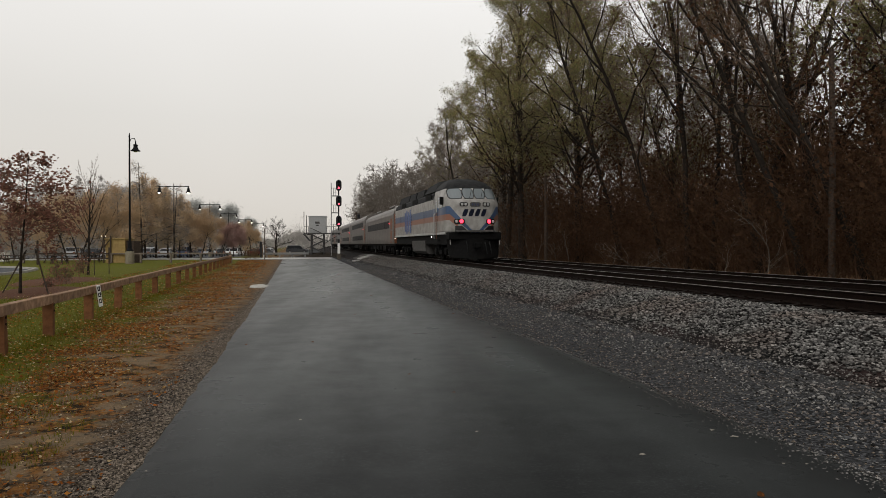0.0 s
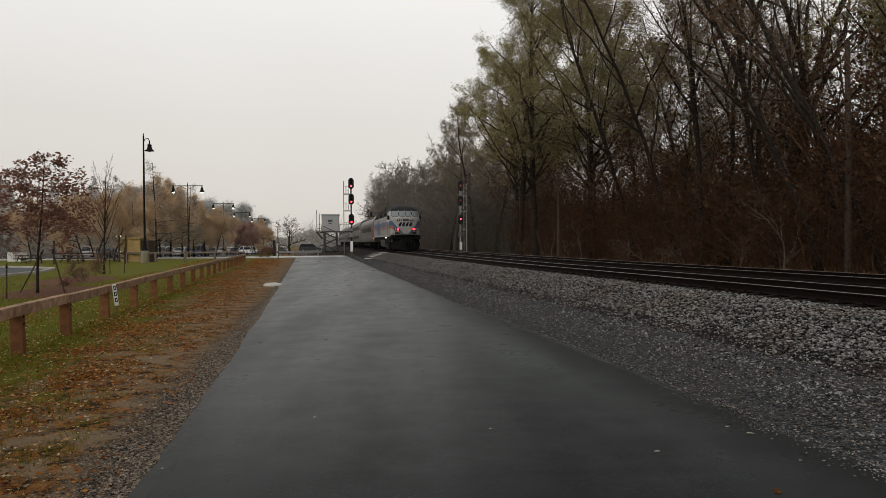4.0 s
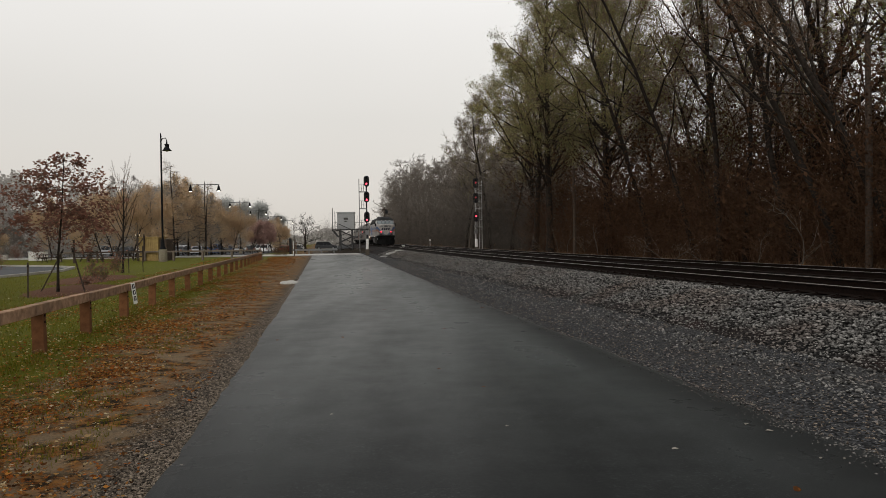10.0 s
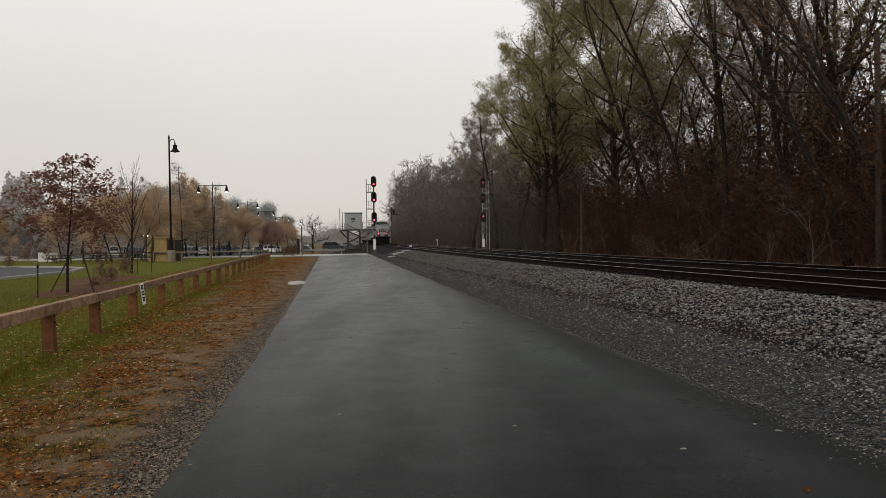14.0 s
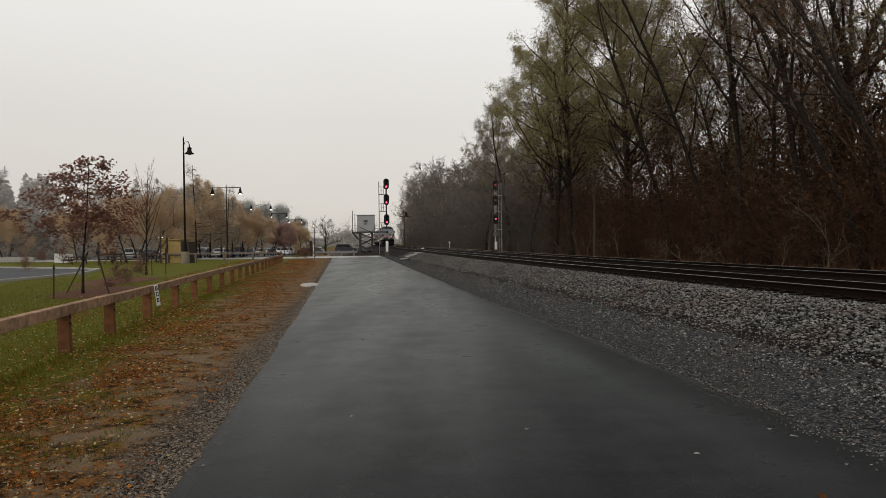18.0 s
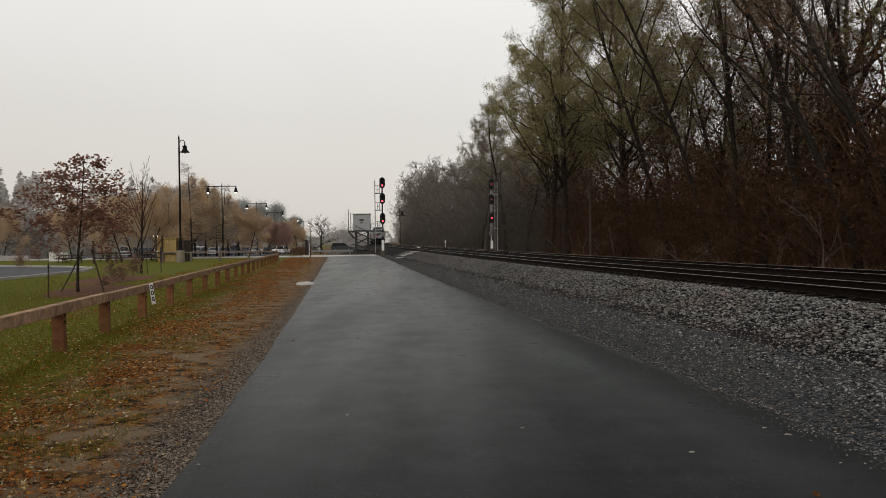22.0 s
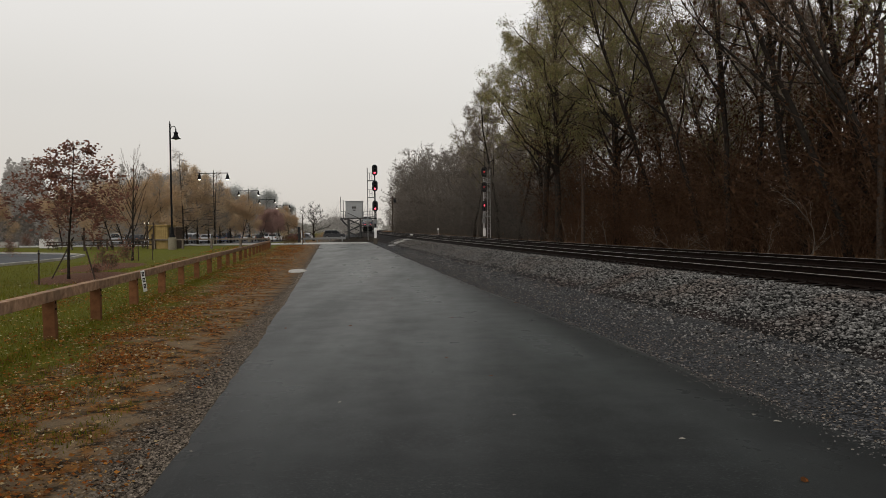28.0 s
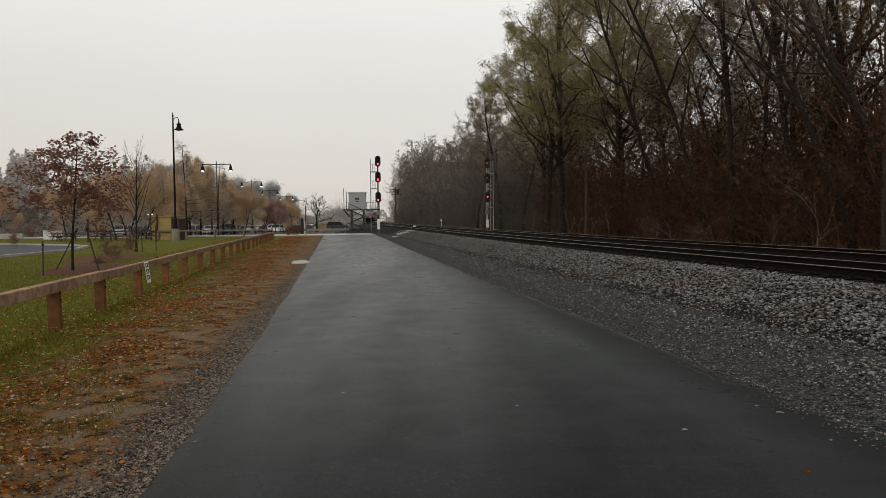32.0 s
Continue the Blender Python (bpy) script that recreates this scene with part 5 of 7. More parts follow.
        for yy in (4.6, 19.9):
            part("marker_light", Build().lathe([(0.04, 0), (0.04, 0.03), (0.02, 0.05)], 10, pose(sx * 1.54, yy, 1.42, 0, 90 * sx, 0)), WHITE_LAMP, e, "small white step light, lit")
    part("underframe", Build().box(-1.38, 1.38, 0.9, 20.3, 0.95, 1.6), BLACK_STEEL, e)
    part("fuel_tank", Build().prism([(-1.35, 0.5), (-1.1, 0.32), (1.1, 0.32), (1.35, 0.5), (1.4, 1.2), (-1.4, 1.2)], 7.6, 12.6), TANK_GREY, e, "dusty grey fuel tank")
    part("rear_end", Build().box(-1.45, 1.45, 20.2, 20.6, 1.5, 4.1, bevel=0.05), SILVER, e)
    truck(e, 3.6, 2.75), truck(e, 16.9, 2.75)
    return e


def build_coach(double):
    c = thing("coach", "silver two-level passenger coach with dark window bands" if double else "silver single-level passenger coach with one dark window band", "railway coach", "coaches of the train")
    top = 4.72 if double else 4.35
    arch = [(-1.52, 1.0), (1.52, 1.0), (1.54, top - 0.9)] + [(1.54 * math.cos(a), top - 0.9 + 0.9 * math.sin(a)) for a in (0.35, 0.7, 1.05, 1.35)] + \
           [(-1.54 * math.cos(a), top - 0.9 + 0.9 * math.sin(a)) for a in (1.35, 1.05, 0.7, 0.35)] + [(-1.54, top - 0.9)]
    part("body", Build().prism(arch, 0.25, 25.6), STAINLESS, c)
    bands = ((1.45, 2.05), (3.05, 3.65)) if double else ((2.35, 3.0),)
    for sx in (-1, 1):
        x0, x1 = sorted((sx * 1.525, sx * 1.55))
        for z0, z1 in bands:
            band = part("window_band", Build().box(x0, x1, 4.2 if z0 < 2 else 3.2, 21.6 if z0 < 2 else 22.6, z0, z1, bevel=0.004), COACH_GLASS, c, "dark glass window band")
            for k in range(9):
                xa, xb = sorted((sx * 1.545, sx * 1.558))
                part("pane", Build().box(xa, xb, 4.5 + 1.9 * k, 6.1 + 1.9 * k, z0 + 0.06, z1 - 0.06), COACH_GLASS, band)
        for z in (1.15, 1.25, 1.35, top - 1.0) + (() if double else (2.1, 2.2, 3.15)):
            part("flute", Build().box(min(sx * 1.5, sx * 1.56), max(sx * 1.5, sx * 1.56), 0.4, 25.4, z, z + 0.035), STAINLESS, c)
        for yy in (1.1, 23.7):
            part("door", Build().box(x0, x1, yy, yy + 1.05, 1.05, 3.2, bevel=0.01), ORANGE_PANEL if yy < 2 else STAINLESS, c, "faded orange vestibule door" if yy < 2 else "")
        part("side_marker", Build().lathe([(0.045, 0), (0.045, 0.03), (0.02, 0.05)], 10, pose(sx * 1.54, 2.9, 2.75, 0, 90 * sx, 0)), RED_LAMP, c, "small red door light, lit")
    part("diaphragm", Build().box(-0.55, 0.55, -0.1, 0.3, 1.1, 3.4, bevel=0.05).box(-0.55, 0.55, 25.5, 25.9, 1.1, 3.4, bevel=0.05), RUBBER, c)
    part("end_panel", Build().box(-1.45, 1.45, 0.15, 0.26, 1.05, 3.5, bevel=0.03), ORANGE_PANEL, c, "rusty orange end panel")
    part("underframe", Build().box(-1.3, 1.3, 0.4, 25.4, 0.8, 1.0), BLACK_STEEL, c)
    for k, y0 in enumerate((7.0, 10.5, 13.2, 16.0)):
        part("equipment_box", Build().box(-1.35, 1.35, y0, y0 + (2.2, 1.6, 2.0, 2.4)[k], 0.42, 0.82, bevel=0.03), BLACK_STEEL, c)
    truck(c, 3.9, 2.6), truck(c, 21.8, 2.6)
    if not double:
        part("roof_unit", Build().box(-0.8, 0.8, 5, 9, top - 0.02, top + 0.14, bevel=0.05), STAINLESS, c)
        part("roof_unit", Build().box(-0.8, 0.8, 16, 20, top - 0.02, top + 0.14, bevel=0.05), STAINLESS, c)
    return c


ENGINE = build_engine()
COACHES = [build_coach(False), build_coach(True)]
COACHES += [copy_thing(COACHES[1], pose(0, 0, 0)) for _ in range(3)]


def engine_y(t):
    """Where the cab's face stands along the line."""
    return 38.5 + 8.3 * t - 0.06 * t * t


def on_track(y, front, back):
    """The pose of a car whose face is at y and whose trucks stand front and back metres behind it."""
    a, c = beside(y + front * 0.989, 0, rail_z(y + front)), beside(y + back * 0.989, 0, rail_z(y + back))
    d = (c - a).normalized()
    turn = Matrix.Identity(4)
    right = d.cross(Vector((0, 0, 1))).normalized()
    up = right.cross(d)
    turn = Matrix((right, d, up)).transposed().to_4x4()
    return Matrix.Translation(a - d * front) @ turn


def motions():
    times = [i * 0.5 for i in range(65)]
    cars = [(ENGINE, 0.0, 3.6, 16.9)] + [(c, 20.9 + 26.0 * k, 3.9, 21.8) for k, c in enumerate(COACHES)]
    for car, behind, front, back in cars:
        walk(car, [(t, on_track(engine_y(t) + behind * 0.989, front, back)) for t in times])
    # wheels turn as far as they roll
    for car, *_ in cars:
        for w in [o for o in car.children if o.name.startswith("wheel_set")]:
            at = w.location.copy()
            walk(w, [(t, Matrix.Translation(at) @ Matrix.Rotation(-(engine_y(t) - 38.5) * 1.011 / 0.54, 4, "X")) for t in [i / 15 for i in range(481)]])


# ---- railway signals, poles ----
SIGNAL_BLACK = surface("signal_black", (0.008, 0.008, 0.009), (0.02, 0.02, 0.022), 8.0, 0.55, 0, 0.0)
GALVANISED = surface("galvanised_steel", (0.15, 0.15, 0.148), (0.25, 0.25, 0.245), 14.0, 0.5, 0.5, 0.1, 0.002, (0.2, 0.19, 0.18), 1.5, 0.5)
PALE_STEEL = surface("pale_galvanised_steel", (0.36, 0.36, 0.35), (0.5, 0.5, 0.49), 14.0, 0.5, 0.2, 0.1, 0.002, (0.3, 0.28, 0.26), 1.5, 0.5)
WHITE_PAINT = surface("white_paint", (0.66, 0.65, 0.62), (0.8, 0.79, 0.77), 9.0, 0.5, 0, 0.0, 0.002, (0.45, 0.42, 0.38), 1.4, 0.5)
SIGNAL_RED = glowing("signal_red", (1.0, 0.05, 0.085), 4.2)
SIGNAL_DIM = glowing("signal_red_dim", (1.0, 0.05, 0.08), 0.5)
POLE_WOOD = surface("weathered_pole_wood", (0.03, 0.021, 0.016), (0.075, 0.056, 0.043), 12.0, 0.9, 0, 0.4, 0.01)
TIMBER = surface("weathered_timber", (0.16, 0.094, 0.056), (0.35, 0.225, 0.147), 9.0, 0.85, 0, 0.4, 0.008, (0.07, 0.05, 0.035), 2.2, 0.6, per_object=0.2)
GREY_TIMBER = surface("grey_timber", (0.1, 0.08, 0.062), (0.2, 0.165, 0.13), 9.0, 0.85, 0, 0.4, 0.008, (0.06, 0.05, 0.04), 1.7, 0.6)
POST_TIMBER = surface("reddish_treated_timber", (0.1, 0.042, 0.018), (0.2, 0.088, 0.038), 8.0, 0.85, 0, 0.4, 0.008, (0.08, 0.05, 0.03), 2.0, 0.6, per_object=0.2)
LAMP_BLACK = surface("black_lamp_iron", (0.005, 0.005, 0.0055), (0.012, 0.0125, 0.013), 10.0, 0.75, 0.0, 0.0)
BULB = glowing("lamp_glow", (1.0, 0.93, 0.82), 5.0)
YELLOW_PAINT = surface("yellow_painted_boards", (0.24, 0.16, 0.055), (0.34, 0.24, 0.09), 5.0, 0.7, 0, 0.2, 0.004, (0.2, 0.13, 0.05), 1.2, 0.5)
BRICK_RED = surface("dull_red_wall", (0.13, 0.06, 0.04), (0.22, 0.1, 0.07), 6.0, 0.85, 0, 0.2, 0.01)
DARK_WOOD = surface("dark_stained_wood", (0.03, 0.022, 0.017), (0.075, 0.055, 0.042), 9.0, 0.8, 0, 0.2, 0.005)
CABIN_GREY = surface("pale_grey_sheet_metal", (0.27, 0.275, 0.275), (0.34, 0.345, 0.34), 4.0, 0.5, 0.1, 0.0, 0.002, (0.3, 0.29, 0.28), 0.8, 0.4)
CABIN_STEEL = surface("grey_painted_steel", (0.035, 0.036, 0.037), (0.08, 0.08, 0.08), 9.0, 0.6, 0.2, 0.1, 0.004, (0.06, 0.045, 0.035), 1.4, 0.5)
LAMP_FOOT = surface("tan_concrete", (0.16, 0.14, 0.1), (0.26, 0.23, 0.17), 16.0, 0.9, 0, 0.2, 0.005, (0.12, 0.1, 0.07), 1.5, 0.5)
FOOTING = surface("stained_concrete", (0.06, 0.05, 0.04), (0.11, 0.095, 0.075), 16.0, 0.9, 0, 0.2, 0.005)
PALE_STONE = surface("pale_broken_stone", (0.3, 0.29, 0.275), (0.46, 0.45, 0.43), 14.0, 0.85, 0, 0.2, 0.005, (0.2, 0.18, 0.15), 2.2, 0.5)
MULCH = surface("brown_mulch", (0.045, 0.02, 0.012), (0.14, 0.07, 0.042), 26.0, 0.95, 0, 0.8, 0.03)


def build_signal(x, y, side, base):
    """A tall three-headed signal with a climbing pole and caged platforms; side: where they stand."""
    z = ground_z(x, y)
    pale = PALE_STEEL if side > 0 else GALVANISED
    s = thing("railway_signal", "tall railway signal with three black heads, red lights lit", "railway signal", "railway signals", m=pose(x, y, base, 0, 0, 8))
    part("base", Build().box(-0.22, 0.22, -0.22, 0.5, z - base - 0.2, 0.06, bevel=0.03), FOOTING, s)
    part("case", Build().box(-0.15, 0.15, -0.15, 0.15, 0.06, 1.3 if side < 0 else 1.05, bevel=0.03), WHITE_PAINT, s, "white equipment case at the foot")
    part("mast", Build().tube([(0, 0.25, 0.05), (0, 0.25, 8.6)], 0.085, 12), SIGNAL_BLACK if side < 0 else pale, s)
    part("relay_box", Build().box(-0.24, 0.24, 0.05, 0.3, 1.75, 2.3, bevel=0.03).box(-0.17, 0.17, 0.02, 0.3, 2.5, 2.8, bevel=0.02), GALVANISED, s, "grey relay box on the mast")
    for k, zc in enumerate((8.15, 6.28, 3.9)):
        outline = [(0.33 * math.cos(a), zc + 0.3 + 0.33 * math.sin(a)) for a in [math.pi * i / 10 for i in range(11)]] + \
                  [(0.33 * math.cos(a), zc - 0.34 + 0.33 * math.sin(a)) for a in [math.pi + math.pi * i / 10 for i in range(11)]]
        head = part("signal_head", Build().prism(list(reversed(outline)), -0.04, 0.03), SIGNAL_BLACK, s, "black rounded backing plate")
        part("case", Build().box(-0.2, 0.2, 0.03, 0.25, zc - 0.55, zc + 0.5, bevel=0.03), SIGNAL_BLACK, head)
        for j, dz in enumerate((0.36, 0.02, -0.34)):
            hood = [(0.15 * math.cos(a), 0.15 * math.sin(a)) for a in [math.pi * (-0.15 + 1.3 * i / 8) for i in range(9)]]
            inner = [(0.92 * u, 0.92 * v) for u, v in reversed(hood)]
            part("hood", Build().prism([(u, zc + dz + v) for u, v in reversed(hood + inner)], -0.3, -0.04), SIGNAL_BLACK, head)
            lit = j == 2 if side < 0 else j == 1
            part("lens", Build().lathe([(0.1, 0), (0.1, 0.02), (0.05, 0.035)], 14, pose(0, -0.04, zc + dz, 90)), (SIGNAL_RED if side < 0 or k == 2 else SIGNAL_DIM) if lit else COACH_GLASS, head, "glowing red lens" if lit else "")
    # the climbing pole with its rungs
    lad = part("ladder", Build().tube([(side * 0.86, 0.45, -0.2), (side * 0.86, 0.45, 8.45)], 0.05, 6), pale, s, "pale galvanised climbing pole")
    if side > 0:
        part("stile", Build().tube([(side * 0.5, 0.45, -0.2), (side * 0.5, 0.45, 8.3)], 0.035, 6), pale, lad)
        for k in range(25):
            part("rung", Build().tube([(side * 0.5, 0.45, 0.4 + 0.31 * k), (side * 0.86, 0.45, 0.4 + 0.31 * k)], 0.016, 5), pale, lad)
    # a caged platform under each head
    for zc in (6.85, 4.85, 2.55):
        pl = part("platform", Build().box(min(0, side * 0.88), max(0, side * 0.88), 0.1, 0.75, zc, zc + 0.09), pale, s)
        for a in (0.3, 0.58):
            part("railing", Build().tube([(side * a, 0.7, zc), (side * a, 0.7, zc + 1.02)], 0.032, 6), pale, pl)
        part("railing", Build().tube([(side * 0.3, 0.7, zc + 1.0), (side * 0.86, 0.7, zc + 1.0)], 0.028, 6), pale, pl)
        part("railing", Build().tube([(side * 0.3, 0.7, zc + 0.52), (side * 0.58, 0.7, zc + 0.52)], 0.024, 6), pale, pl)
    return s


def utility_pole(x, y, height, label, arm=False, lean=0.0):
    s = thing("utility_pole", label, "pole", "old poles in the wood edge", m=pose(x, y, ground_z(x, y), 0, lean, 0))
    part("pole", Build().tube([(0, 0, -0.3), (0.03, 0, height * 0.5), (0, 0, height)], [0.14, 0.125, 0.1], 10), POLE_WOOD, s)
    if arm:
        part("crossarm", Build().box(-1.2, 1.2, -0.06, 0.06, height - 0.7, height - 0.55, bevel=0.01), POLE_WOOD, s)
        part("crossarm", Build().box(-1.1, 1.7, -0.06, 0.06, height - 2.0, height - 1.8, bevel=0.01), POLE_WOOD, s)
        part("brace", Build().box(-0.06, 0.06, -0.05, 0.05, 0, 1.9, pose(-1.1, -0.08, height - 1.95, 0, 36, 0)), POLE_WOOD, s)
        # made-up drum in place of an unidentified dark mass near the top
        part("transformer", Build().lathe([(0.32, 0), (0.38, 0.08), (0.38, 0.95), (0.3, 1.05), (0.1, 1.1)], 12, pose(0.62, 0, height - 1.78)), SIGNAL_BLACK, s, "dark drum standing in for an unclear mass on the pole")
        for k in (-1.0, -0.4, 0.4, 1.0):
            part("insulator", Build().lathe([(0.03, height - 0.55), (0.06, height - 0.48), (0.04, height - 0.36)], 8, pose(k, 0, 0)), GALVANISED, s)
    return s


def build_line_side():
    build_signal(-6.85, 84, -1, 0.62)
    build_signal(6.5, 89, 1, 0.66)
    utility_pole(11.08, 52, 6.7, "old wooden pole standing in the brush")
    utility_pole(17.4, 27.2, 9.4, "weathered wooden pole at the woodland edge")
    q = beside(190, 5.5)
    utility_pole(q.x, q.y, 9.9, "distant wooden pole with a crossarm", True)
    # low milepost beyond the far track
    q = beside(118, 7.6)
    mp = thing("track_marker", "small white marker post beside the far track", "marker post", m=pose(q.x, q.y, ground_z(q.x, q.y)))
    part("post", Build().tube([(0, 0, -0.1), (0, 0, 1.3)], 0.035, 8), WHITE_PAINT, mp)
    part("plate", Build().box(-0.12, 0.12, -0.02, 0.02, 1.1, 1.4, bevel=0.01), WHITE_PAINT, mp)
    q = beside(108, 2.0)
    sw = thing("switch_box", "small white switch box between the tracks", "switch box", m=pose(q.x, q.y, rail_z(108) - 0.2))
    part("box", Build().box(-0.22, 0.22, -0.22, 0.22, 0, 0.2, bevel=0.04), WHITE_PAINT, sw)
    part("lid", Build().box(-0.25, 0.25, -0.25, 0.25, 0.2, 0.24, bevel=0.02), WHITE_PAINT, sw)
    # broken pale slabs by the track
    r = random.Random(4)
    for k, (x, y) in enumerate(((-3.9, 68.5), (-3.1, 70), (-2.6, 71.5), (-3.3, 72), (-3.6, 70.8))):
        b = Build()
        n = 7
        rim = [(math.cos(6.28 * i / n) * r.uniform(0.3, 0.7), math.sin(6.28 * i / n) * r.uniform(0.3, 0.7)) for i in range(n)]
        b.add([(u, v, 0) for u, v in rim] + [(u * 0.93, v * 0.93, 0.09) for u, v in rim], [tuple(range(n, 2 * n))] + [(i, (i + 1) % n, (i + 1) % n + n, i + n) for i in range(n)])
        tagged(part("stone_slab", b, PALE_STONE, None, m=pose(x, y, ground_z(x, y) + 0.01, r.uniform(-6, 6), r.uniform(-6, 6), r.uniform(0, 90))), "broken pale stone slab lying beside the track", "slab", "pale slabs by the track")


# ---- timber rail fence ----
def fence_x(y):
    return -3.95 - 0.172 * y


def build_fence():
    f = thing("timber_guard_rail", "low weathered timber guard rail on square posts", "fence")
    ys = [2.4, 5.2, 8.0, 10.7, 12.95, 15.7, 18.6, 21.4, 24.3, 27.3, 30.3, 33.3, 36.3, 39.3, 42.3, 45.3, 48.3, 51.3, 54.3, 57.3, 60.3, 63.3, 66.3]
    heading = math.degrees(math.atan(0.172))
    r = random.Random(9)
    for y in ys:
        x = fence_x(y)
        p = part("post", Build().box(-0.085, 0.085, -0.065, 0.065, -0.3, 0.6, bevel=0.008), POST_TIMBER, f, m=pose(x, y, 0, r.uniform(-1.5, 1.5), r.uniform(-1.5, 1.5), heading + r.uniform(-3, 3)))
        for z in (0.46, 0.56):
            part("bolt", Build().lathe([(0.02, 0), (0.02, 0.012)], 8, pose(0.085, 0, z, 0, 90, 0)), STEEL_RUST, p)
    step = ys[::2] + [ys[-1]]
    for a, c in zip(step, step[1:]):
        pa, pc = Vector((fence_x(a), a, 0)), Vector((fence_x(c), c, 0))
        d = pc - pa
        m = Matrix.Translation(pa + Vector((0, 0, r.uniform(-0.008, 0.008)))) @ d.to_track_quat("Y", "Z").to_matrix().to_4x4()
        part("rail_board", Build().box(-0.07, 0.07, 0.004, d.length - 0.004, 0.575, 0.735, m, bevel=0.006), TIMBER, f)
    # where the path ends the rail turns off along the road
    g = thing("timber_guard_rail", "timber guard rail turning off along the road edge", "fence")
    a, c = Vector((-15.6, 67.6, 0)), Vector((-36.0, 70.6, 0))
    d = c - a
    m = Matrix.Translation(a) @ d.to_track_quat("Y", "Z").to_matrix().to_4x4()
    n = 7
    for k in range(n + 1):
        part("post", Build().box(-0.08, 0.08, -0.09, 0.09, -0.3, 0.84, bevel=0.012), GREY_TIMBER, g, m=m @ pose(0, d.length * k / n, 0))
    for k in range(n):
        part("rail_board", Build().box(-0.09, 0.09, d.length * k / n + 0.006, d.length * (k + 1) / n - 0.006, 0.82, 0.97, m, bevel=0.014), GREY_TIMBER, g)
    # marker plate hung on the rail
    y = 16.1
    s = thing("marker_plate", "narrow white plate with black markings fixed to the rail", "sign", m=pose(fence_x(y) + 0.13, y, 0.5, 0, -9, heading + 50) @ Matrix.Diagonal((0.68, 1, 0.86, 1)))
    part("plate", Build().box(-0.075, 0.075, -0.008, 0.008, -0.28, 0.28, bevel=0.004), WHITE_PAINT, s)
    for k, (z, w) in enumerate(((0.19, 0.045), (0.03, 0.05), (-0.13, 0.045))):
        b = Build()
        b.box(-w, w, -0.012, -0.007, z - 0.06, z - 0.035).box(-w, w, -0.012, -0.007, z + 0.03, z + 0.055).box(-w, -w + 0.03, -0.012, -0.007, z - 0.035, z + 0.03).box(w - 0.03, w, -0.012, -0.007, z - 0.035, z + 0.03)
        part("bar", b, SIGNAL_BLACK, s)


# ---- street lamps ----
def bell_lamp(parent, x, z, size):
    lamp = part("shade", Build().lathe([(0.30 * size, 0.0), (0.31 * size, 0.03), (0.2 * size, 0.2 * size), (0.155 * size, 0.42 * size), (0.15 * size, 0.55 * size), (0.07 * size, 0.62 * size), (0.05 * size, 0.8 * size)], 18, pose(x, 0, z - 0.8 * size)), LAMP_BLACK, parent, smooth=True)
    part("bulb", Build().lathe([(0.04, -0.1), (0.15 * size, -0.03), (0.16 * size, 0.02)], 12, pose(x, 0, z - 0.8 * size)), BULB, lamp, "glowing lamp globe")


def build_lamp(x, y, arm_z, double, turn, size=1.0):
    g = ground_z(x, y)
    top = (arm_z - g) / size
    s = thing("street_lamp", "black iron street lamp with two bell shades, lit" if double else "tall black iron street lamp with one bell shade", "street lamp", "street lamps of the car park", m=pose(x, y, g, 0, 0, turn) @ Matrix.Scale(size, 4))
    part("footing", Build().lathe([(0.3, -0.3), (0.3, 0.85), (0.27, 0.9)], 18), LAMP_FOOT, s, "pale concrete footing")
    part("pole", Build().lathe([(0.21, 0.9), (0.21, 1.0), (0.13, 1.15), (0.11, 1.6), (0.075, 1.75), (0.06, top - 1.0), (0.05, top + 0.1), (0.065, top + 0.15), (0.04, top + 0.3), (0.012, top + 0.45)], 14), LAMP_BLACK, s, smooth=False)
    if double:
        part("arm", Build().box(-1.95, 1.95, -0.04, 0.04, top - 0.06, top + 0.04, bevel=0.015).tube([(-0.9, 0, top - 0.05), (0, 0, top - 0.5)], 0.025, 6).tube([(0.9, 0, top - 0.05), (0, 0, top - 0.5)], 0.025, 6), LAMP_BLACK, s)
        for a in (-1.85, 1.85):
            bell_lamp(s, a, top, 1.05)
    else:
        part("bracket", Build().tube([(0, 0, top - 0.25), (0.12, 0, top + 0.02), (0.35, 0, top + 0.05), (0.43, 0, top - 0.15)], 0.03, 8), LAMP_BLACK, s)
        lamp = part("shade", Build().lathe([(0.34, 0.0), (0.33, 0.035), (0.215, 0.12), (0.16, 0.24), (0.135, 0.37), (0.17, 0.42), (0.17, 0.46), (0.06, 0.5), (0.035, 0.72)], 18, pose(0.43, 0, top - 0.87)), LAMP_BLACK, s, smooth=True)
        part("bulb", Build().lathe([(0.04, -0.05), (0.13, 0.0), (0.14, 0.03)], 12, pose(0.43, 0, top - 0.9)), LENS_DULL, lamp)


def build_lamps():
    build_lamp(-24.3, 66, 11.37, False, 0, 1.26)
    for x, y, z in ((-29.0, 94, 9.4), (-34.8, 134, 9.35), (-39.8, 170, 9.3), (-43.5, 206, 9.2), (-46.5, 240, 9.1)):
        build_lamp(x, y, z, True, 0)


build_line_side()
build_fence()
build_lamps()


DARK_EARTH = surface("dark_earth", (0.018, 0.015, 0.012), (0.05, 0.042, 0.034), 9.0, 0.95, 0, 0.8, 0.05)
# skyline foliage: the mist before it is painted as pale leaf colour
LEAF_BLUE_HAZE = leaf_material("blue_haze_leaf", [(0.4, 0.41, 0.395), (0.47, 0.475, 0.455), (0.49, 0.485, 0.46)], 0.8)
